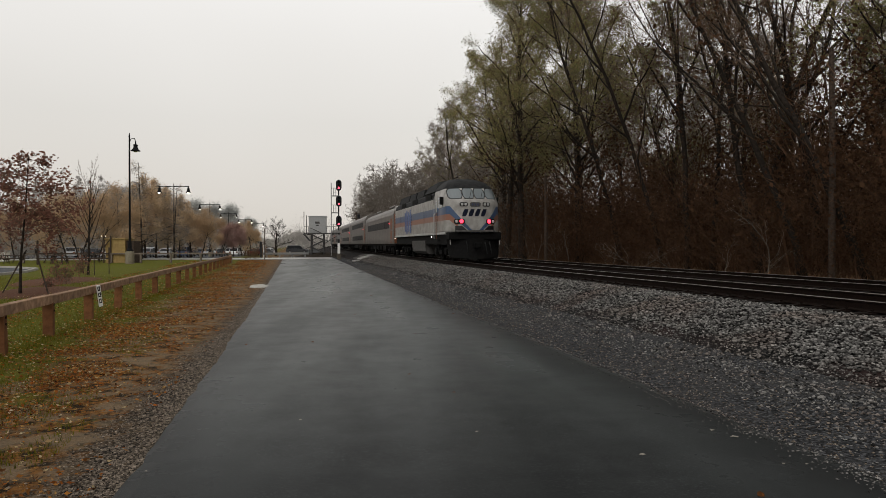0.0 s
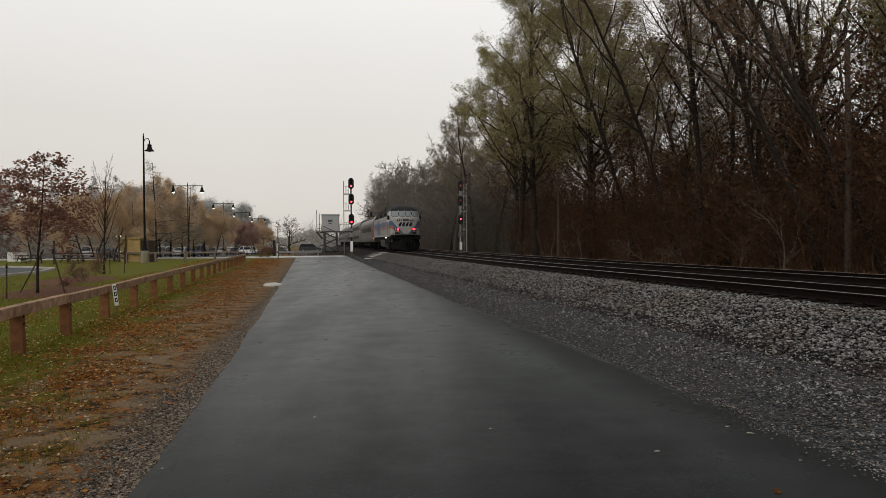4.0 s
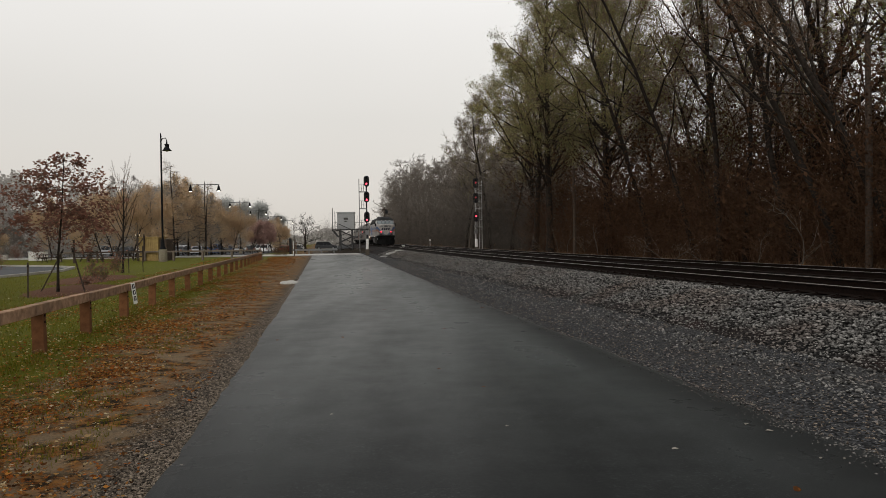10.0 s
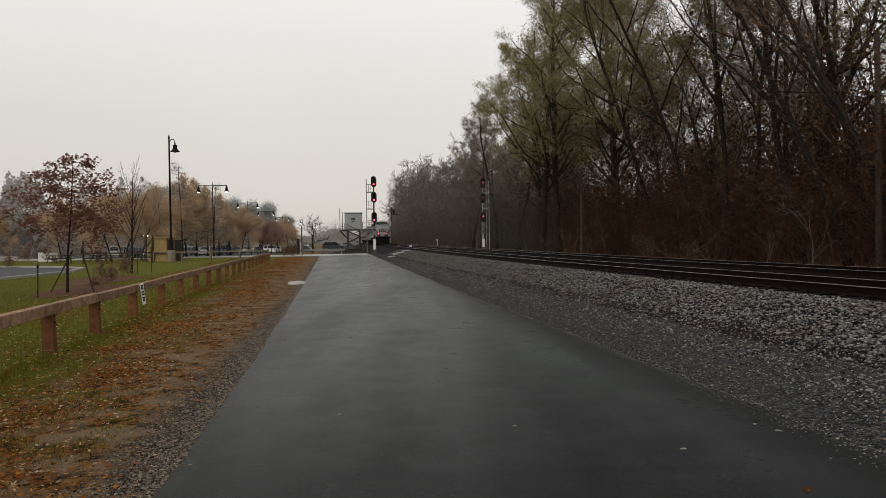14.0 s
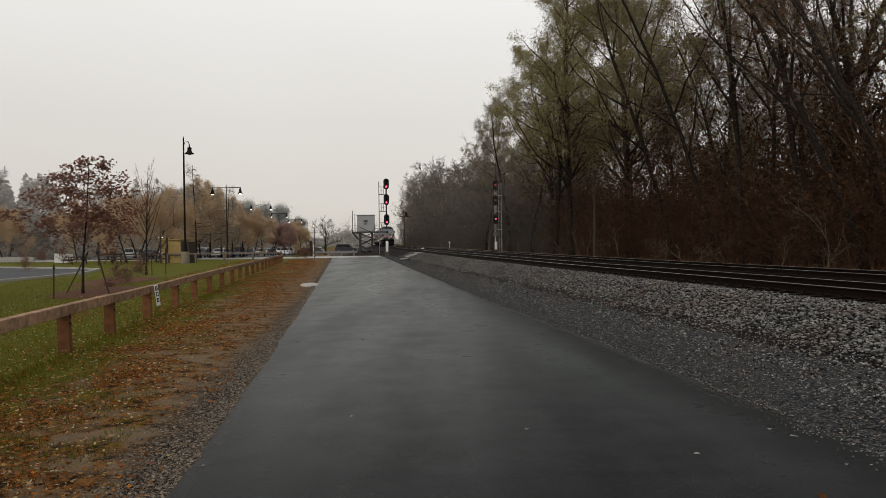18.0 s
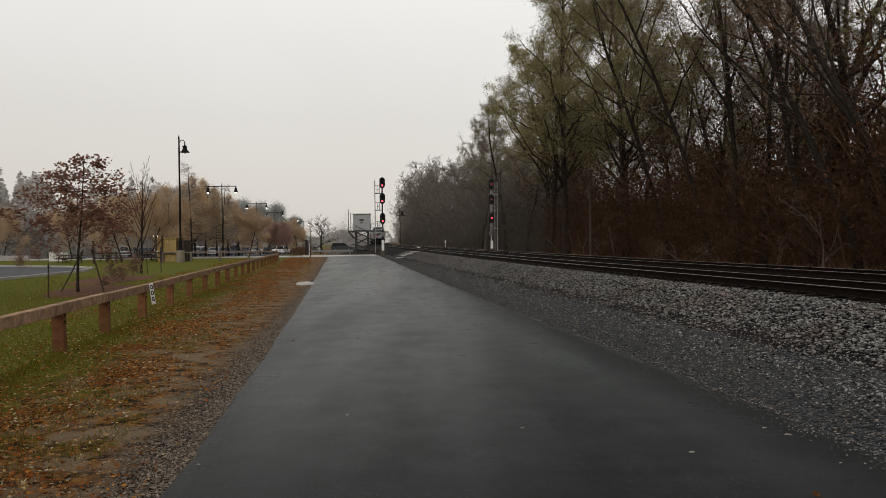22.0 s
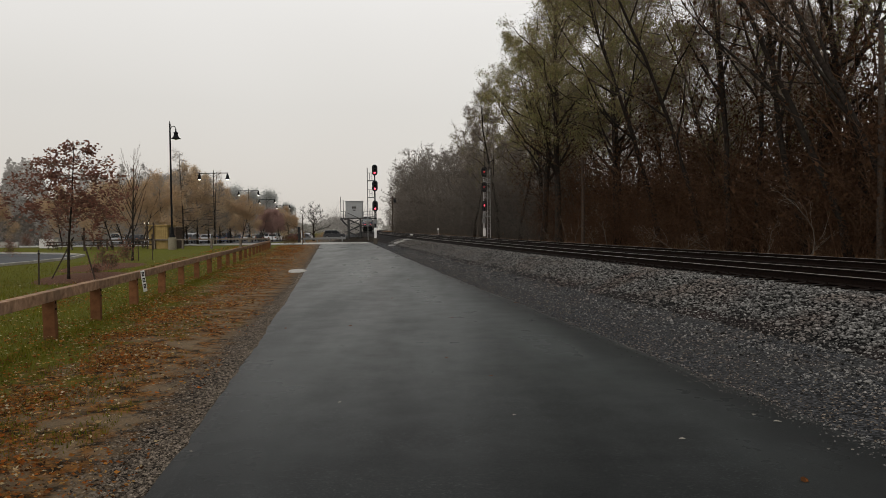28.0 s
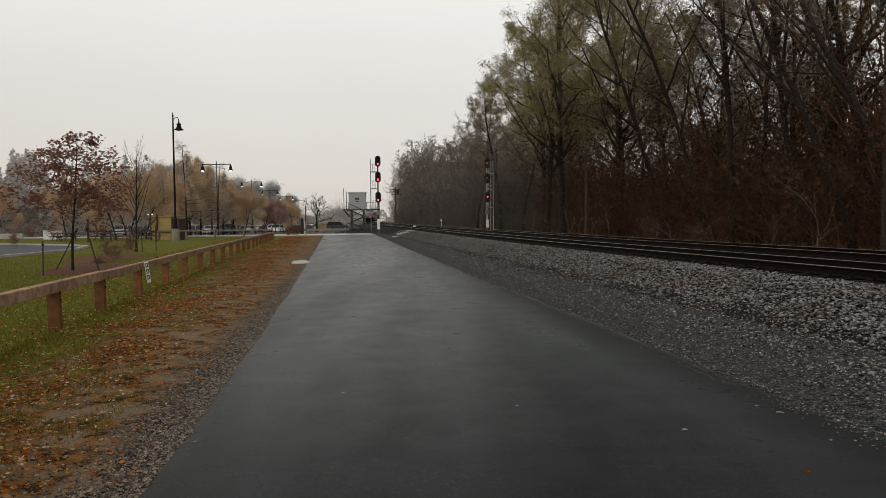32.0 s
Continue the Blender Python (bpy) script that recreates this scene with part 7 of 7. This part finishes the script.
def build_car_park():
    def paint(name, c):
        return surface(name, tuple(a * 0.9 for a in c), c, 3.0, 0.25, 0.1, 0.0)
    white, silver_, black, red, blue, grey = paint("white_car_paint", (0.7, 0.7, 0.7)), paint("silver_car_paint", (0.4, 0.41, 0.42)), paint("black_car_paint", (0.02, 0.02, 0.022)), paint("dark_red_car_paint", (0.16, 0.03, 0.03)), paint("blue_car_paint", (0.06, 0.08, 0.13)), paint("grey_car_paint", (0.16, 0.165, 0.17))
    names = {white: "white", silver_: "silver", black: "black", red: "dark red", blue: "dark blue", grey: "dark grey"}
    build_car("suv", white, -34.0, 152, 52, "white parked car with a high boot beside the car park road")
    r = random.Random(77)
    order = [silver_, black, white, red, grey, silver_, blue, white, black, silver_, red, grey, white, silver_, black, grey]
    k = 0
    for y, x0, x1, step in ((118, -52, -34, 2.9), (131, -50, -36, 2.9), (152, -52, -33, 3.0), (172, -56, -38, 3.2)):
        x = x0
        while x < x1:
            p = order[k % len(order)]
            build_car("suv" if k % 3 == 0 else "saloon", p, x, y + r.uniform(-0.4, 0.4), 90 + r.uniform(-4, 4), names[p] + " parked car in a row on the asphalt")
            x += step
            k += 1
    for x, y, p in ((-27.8, 141, red), (-27.0, 147, grey), (-27.5, 154, white), (-28.5, 161, black)):
        build_car("saloon", p, x, y, 80, names[p] + " parked car at the end of a row")


def build_shed_and_tables():
    x, y = -26.6, 70.5
    s = thing("shed", "yellow painted timber shed with a flat roof", "shed", m=pose(x, y, ground_z(x, y), 0, 0, -6))
    walls = part("wall", Build().box(-1.15, 0.75, -1.1, 0.6, 0, 2.25), YELLOW_PAINT, s)
    for k in range(10):
        part("board", Build().box(-1.15 + 0.19 * k, -0.97 + 0.19 * k, -1.125, -1.1, 0.05, 2.2, bevel=0.004), YELLOW_PAINT, walls)
    part("roof", Build().box(-1.25, 0.85, -1.25, 0.75, 2.25, 2.36, bevel=0.02), YELLOW_PAINT, s)
    part("side_wall", Build().box(0.77, 1.5, -0.9, 0.5, 0, 2.1, bevel=0.02), DARK_WOOD, s, "dark timber lean-to side")
    for a in (-1.25, -0.6):
        part("brace", Build().box(-0.05, 0.05, -0.05, 0.05, 0, 2.6, pose(a, -1.25, 0, 0, 0, 0)), DARK_WOOD, s)
    part("brace", Build().box(-0.04, 0.04, -0.04, 0.04, 0, 1.2, pose(-1.25, -1.28, 1.5, 0, 40, 0)), DARK_WOOD, s)
    for a in (-1.45, -1.05):
        part("lantern", Build().lathe([(0.02, 2.51), (0.032, 2.53), (0.032, 2.56), (0.016, 2.58)], 10, pose(a, -1.3, 0)), BULB, s, "small lit lantern")
    def table(x, y, turn):
        t = thing("picnic_table", "dark wooden picnic table with two benches", "picnic table", "picnic tables", m=pose(x, y, ground_z(x, y), 0, 0, turn))
        for k in range(5):
            part("top_board", Build().box(-0.95, 0.95, -0.38 + 0.155 * k, -0.24 + 0.155 * k, 0.71, 0.75, bevel=0.006), DARK_WOOD, t)
        for s_ in (-1, 1):
            part("bench", Build().box(-0.95, 0.95, min(s_ * 0.62, s_ * 0.88), max(s_ * 0.62, s_ * 0.88), 0.42, 0.46, bevel=0.006), DARK_WOOD, t)
            for a in (-0.65, 0.65):
                part("leg", Build().tube([(a, s_ * 0.75, 0), (a, s_ * 0.25, 0.72)], 0.045, 4), DARK_WOOD, t)
        for a in (-0.65, 0.65):
            part("crossbar", Build().box(a - 0.03, a + 0.03, -0.8, 0.8, 0.36, 0.42), DARK_WOOD, t)
    for x, y, turn in ((-35.5, 68, 10), (-33.0, 70.5, 80), (-31.2, 67.5, 20), (-38, 72, 0), (-29.8, 73, 60)):
        table(x, y, turn)
    p = thing("post_and_rail", "dark post and rail frame beyond the lawn", "fence", m=pose(-28.6, 64.5, 0, 0, 0, 4))
    for k in range(4):
        part("post", Build().box(-3 + 2 * k - 0.07, -3 + 2 * k + 0.07, -0.07, 0.07, -0.2, (2.1, 1.1, 1.1, 1.5)[k], bevel=0.01), DARK_WOOD, p)
    for z in (0.45, 0.9):
        part("rail", Build().box(-3, 3, -0.04, 0.04, z, z + 0.12, bevel=0.01), DARK_WOOD, p)
    w = thing("utility_box", "white utility box on the far grass", "utility box", m=pose(-42.2, 78, ground_z(-42.2, 78)))
    part("box", Build().box(-0.8, 0.8, -0.5, 0.5, 0, 1.0, bevel=0.04), WHITE_PAINT, w)
    part("lid", Build().box(-0.85, 0.85, -0.55, 0.55, 1.0, 1.08, bevel=0.02), CABIN_GREY, w)
    # low wall and pale building line behind
    tagged(part("low_wall", Build().box(-95, -49, -0.15, 0.15, 0, 0.62, pose(0, 84, 0), bevel=0.03), PALE_KERB, None), "long low pale concrete wall beyond the lawn", "wall", kind="structure")


def build_far_woods():
    """Low hazy belts of bare trees and hedges that close the view."""
    r = random.Random(91)
    kinds = [shrub_arrays(160 + i, 9, 3.0, 150) for i in range(3)]
    stems, leaves = [], []
    spots = [(r.uniform(-420, 40), r.uniform(300, 360), r.uniform(2.6, 4.0)) for _ in range(110)]
    # a belt behind the car park, lower towards the railway
    for k in range(110):
        y = r.uniform(150, 215)
        x = -y * r.uniform(0.2, 0.72)
        u = -x / y
        spots.append((x, y, (0.9 + 11 * max(0, u - 0.2)) * r.uniform(0.7, 1.1) if u < 0.36 else r.uniform(2.2, 3.2) if u < 0.56 else r.uniform(3.2, 4.6)))
    spots += [(r.uniform(-130, -42), r.uniform(92, 100), r.uniform(0.5, 0.9)) for _ in range(60)]
    for x, y, size in spots:
        if x > track_x(y) - 6 and y < 600:
            continue
        s, l = r.choice(kinds)
        a = r.uniform(0, 6.28)
        turn = np.array([[math.cos(a), -math.sin(a), 0], [math.sin(a), math.cos(a), 0], [0, 0, 1]]) * size
        turn[:2] *= 1.3
        at = np.array((x, y, ground_z(x, y)))
        stems.append((s[0] @ turn.T + at, s[1]))
        leaves.append((l[0] @ turn.T + at, l[1]))
    # thick misty mounds of far crowns on the skyline
    rng = np.random.default_rng(17)
    n = 9000
    far = rng.random(n) < 0.3
    cy = np.where(far, 680.0, 430.0) + rng.normal(0, 8, n)
    cx = np.where(far, rng.uniform(-110, 0, n), rng.uniform(-150, -40, n))
    top = np.array([np.clip(0.75 + 0.9 * noise.noise(Vector((a * 0.06, b * 0.01, 0))) + 0.3 * noise.noise(Vector((a * 0.25, b * 0.01, 5))), 0.3, 1.4) for a, b in zip(cx, np.where(far, 9.0, 1.0))]) * np.where(far, 15.0, 9.5)
    at = np.stack([cx, cy, top * rng.random(n) ** 0.7], -1)
    v, f = scattered([(-0.5, 0, 0), (0, -0.4, 0.06), (0.5, 0, 0), (0, 0.4, 0.06)], [(0, 1, 2, 3)], at, rotations(rng, n), rng.uniform(0.7, 1.6, n) * np.where(far, 1.5, 1.0))
    k = 26000
    u = rng.uniform(0.27, 0.8, k)
    cy = rng.uniform(172, 200, k)
    top = np.array([np.clip(0.8 + 0.5 * noise.noise(Vector((a * 22, 0, 3))) + 0.3 * noise.noise(Vector((a * 70, 0, 8))), 0.45, 1.4) for a in u]) * np.interp(u, [0.27, 0.33, 0.36, 0.45, 0.55, 0.6, 0.8], [8.0, 11.0, 16.0, 20.0, 18.0, 25.0, 28.0])
    v2, f2 = scattered([(-0.5, 0, 0), (0, -0.4, 0.06), (0.5, 0, 0), (0, 0.4, 0.06)], [(0, 1, 2, 3)], np.stack([-u * cy, cy, -0.5 + top * rng.random(k) ** 0.75], -1), rotations(rng, k), rng.uniform(0.5, 1.25, k))
    v, f = joined([(v, f), (v2, f2)])
    # a nearer, darker belt behind the far grass
    k = 7000
    u, cy = rng.uniform(0.55, 0.85, k), rng.uniform(112, 132, k)
    top = np.array([np.clip(0.8 + 0.5 * noise.noise(Vector((a * 26, 0, 13))) + 0.25 * noise.noise(Vector((a * 80, 0, 4))), 0.4, 1.3) for a in u]) * np.interp(u, [0.36, 0.5, 0.6, 0.85], [3.0, 4.5, 6.5, 7.5])
    v3, f3 = scattered([(-0.5, 0, 0), (0, -0.4, 0.06), (0.5, 0, 0), (0, 0.4, 0.06)], [(0, 1, 2, 3)], np.stack([-u * cy, cy, -0.3 + top * rng.random(k) ** 0.8], -1), rotations(rng, k), rng.uniform(0.3, 0.7, k))
    tagged(part("hedge", many("hedge", v3, f3, LEAF_HAZY), None), "grey-brown hedge and scrub behind the far grass", "hedge", kind="stuff")
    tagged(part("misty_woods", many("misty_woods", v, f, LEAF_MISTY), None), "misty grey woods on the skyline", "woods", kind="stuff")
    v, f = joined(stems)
    belt = tagged(part("distant_woods", many("distant_woods", v, f, TWIG_HAZED), None), "belt of distant bare grey-brown trees and hedges", "woods", kind="stuff")
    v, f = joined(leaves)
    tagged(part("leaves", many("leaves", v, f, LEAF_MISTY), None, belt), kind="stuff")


def build_cabin():
    """A grey equipment cabin on steel legs, with a stair and a walkway."""
    x, y = -11.2, 101
    z = 0.5
    c = thing("equipment_cabin", "pale grey equipment cabin raised on braced steel legs", "cabin", m=pose(x, y, z, 0, 0, 4))
    deck = 2.75
    part("box", Build().box(-1.2, 1.2, -1.2, 1.6, deck + 0.15, deck + 2.42, bevel=0.04), CABIN_GREY, c)
    part("roof", Build().box(-1.3, 1.3, -1.3, 1.7, deck + 2.42, deck + 2.54, bevel=0.03), CABIN_GREY, c)
    part("plate", Build().box(-0.3, 0.3, -1.23, -1.2, deck + 1.45, deck + 1.75).box(-0.2, 0.2, -1.23, -1.2, deck + 1.15, deck + 1.3), TANK_GREY, c, "grey marking plate")
    part("deck", Build().box(-1.9, 3.2, -1.6, 1.9, deck, deck + 0.12), CABIN_STEEL, c)
    for a in (-0.85, 0.85, 3.0):
        for b_ in (-1.3, 1.5):
            part("leg", Build().box(a - 0.1, a + 0.1, b_ - 0.1, b_ + 0.1, -0.6, deck), CABIN_STEEL, c)
    # stair flights that turn back and forth under the deck
    for k in range(3):
        za, zb = 0.1 + 0.88 * k, 0.98 + 0.88 * k
        xa, xb = ((-0.95, 0.95) if k % 2 else (0.95, -0.95))
        flight = part("stair", Build().tube([(xa, -1.5, za), (xb, -1.5, zb)], 0.1, 6).tube([(xa, -0.8, za), (xb, -0.8, zb)], 0.1, 6), CABIN_STEEL, c)
        for j in range(5):
            u = (j + 0.5) / 5
            xm, zm = xa + (xb - xa) * u, za + (zb - za) * u
            part("tread", Build().box(xm - 0.13, xm + 0.13, -1.5, -0.8, zm - 0.05, zm + 0.05), CABIN_STEEL, flight)
        part("landing", Build().box(min(xb, xb * 1.5), max(xb, xb * 1.5), -1.5, -0.7, zb - 0.12, zb), CABIN_STEEL, c)
        part("handrail", Build().tube([(xa, -1.52, za + 0.85), (xb, -1.52, zb + 0.85)], 0.05, 6), CABIN_STEEL, c)
    part("brace", Build().tube([(-1.9, -1.5, deck), (-1.1, -1.5, deck - 0.95)], 0.08, 6), CABIN_STEEL, c)
    part("brace", Build().tube([(-1.9, 1.6, deck), (-1.1, 1.5, deck - 0.95)], 0.08, 6), CABIN_STEEL, c)
    part("brace", Build().tube([(3.0, -1.4, deck - 0.1), (1.0, -1.4, deck - 1.3)], 0.05, 6), CABIN_STEEL, c)
    for a in (-1.85, -1.2, 1.3, 2.2, 3.15):
        part("railing_post", Build().tube([(a, -1.55, deck), (a, -1.55, deck + 1.05)], 0.03, 6), CABIN_STEEL, c)
    for zz in (0.55, 1.05):
        part("handrail", Build().tube([(-1.85, -1.55, deck + zz), (-1.2, -1.55, deck + zz)], 0.025, 6), CABIN_STEEL, c)
        part("handrail", Build().tube([(1.3, -1.55, deck + zz), (3.15, -1.55, deck + zz)], 0.025, 6), CABIN_STEEL, c)
    for a, h in ((-1.95, 4.4), (-1.6, 3.9)):
        part("antenna", Build().tube([(a, 0.4, deck), (a, 0.4, deck + h - 1.2)], 0.05, 6), CABIN_STEEL, c)
    g = thing("embankment", "mound of dark earth under the cabin", "embankment", kind="structure")
    b = Build()
    rim = [(x + 0.6 + 4.6 * math.cos(a), y + 2.5 * math.sin(a)) for a in [6.283 * i / 24 for i in range(24)]]
    top = [(x + 0.9 + 2.5 * math.cos(a), y + 1.2 * math.sin(a)) for a in [6.283 * i / 24 for i in range(24)]]
    b.add([(a, c_, z - 0.6) for a, c_ in rim] + [(a, c_, z + 0.05 + 0.1 * math.sin(a * 5)) for a, c_ in top], [(i, (i + 1) % 24, (i + 1) % 24 + 24, i + 24) for i in range(24)] + [tuple(range(24, 48))])
    part("mound", b, DARK_EARTH, g)


def build_crossing():
    """Posts, a gate arm and a low rail where the path meets the road."""
    for x, y, h, mat, label, w in ((-19.35, 102, 2.2, SIGNAL_BLACK, "dark square post at the road edge", 0.16), (-18.95, 102.3, 1.75, WHITE_PAINT, "pale bollard at the road edge", 0.12)):
        p = thing("bollard", label, "bollard", m=pose(x, y, ground_z(x, y)))
        part("post", Build().box(-w, w, -w, w, -0.2, h, bevel=0.02), mat, p)
        part("cap", Build().box(-w - 0.02, w + 0.02, -w - 0.02, w + 0.02, h, h + 0.05, bevel=0.02), mat, p)
    p = thing("tall_post", "thin brown timber post beside the road", "post", m=pose(-15.5, 84.0, 0))
    part("post", Build().tube([(0, 0, -0.2), (0, 0, 3.6)], 0.05, 8), DARK_WOOD, p)
    r = thing("low_barrier", "low pale rail barrier across the road end", "barrier", m=pose(-15.2, 97, 0, 0, 0, 3))
    for k in range(4):
        part("post", Build().box(-2.4 + 1.7 * k - 0.08, -2.4 + 1.7 * k + 0.08, -0.08, 0.08, -0.3, 0.55, bevel=0.01), GALVANISED, r)
    part("rail", Build().box(-2.9, 3.2, -0.16, -0.08, 0.42, 0.7, bevel=0.03), GALVANISED, r)
    # dark vehicles and low shrubs behind the crossing
    dark = surface("dark_van_paint", (0.03, 0.032, 0.035), (0.045, 0.046, 0.05), 3.0, 0.3, 0.1, 0.0)
    build_car("suv", dark, -20.9, 150, 4, "black parked car behind the crossing barrier")
    make_tree(121, 1.9, 0.02, UPRIGHT, 500, 0.14, LEAF_TAN, label="straw-coloured shrub beside the crossing", m=pose(-19.4, 104, -0.2), leaf_spread=0.25, name="shrub", group="shrubs by the crossing")
    make_tree(122, 1.0, 0.02, UPRIGHT, 600, 0.12, LEAF_BROWN, label="low brown shrub at the end of the lawn", m=pose(-17.0, 86, 0), leaf_spread=0.3, name="shrub", group="shrubs by the crossing")
    make_tree(123, 1.0, 0.02, UPRIGHT, 600, 0.12, LEAF_BROWN, label="low brown shrub at the end of the lawn", m=pose(-18.1, 87, 0), leaf_spread=0.35, name="shrub", group="shrubs by the crossing")


build_left_trees()
build_grass_and_leaves()
build_car_park()
build_shed_and_tables()
build_far_woods()
build_cabin()
build_crossing()

motions()
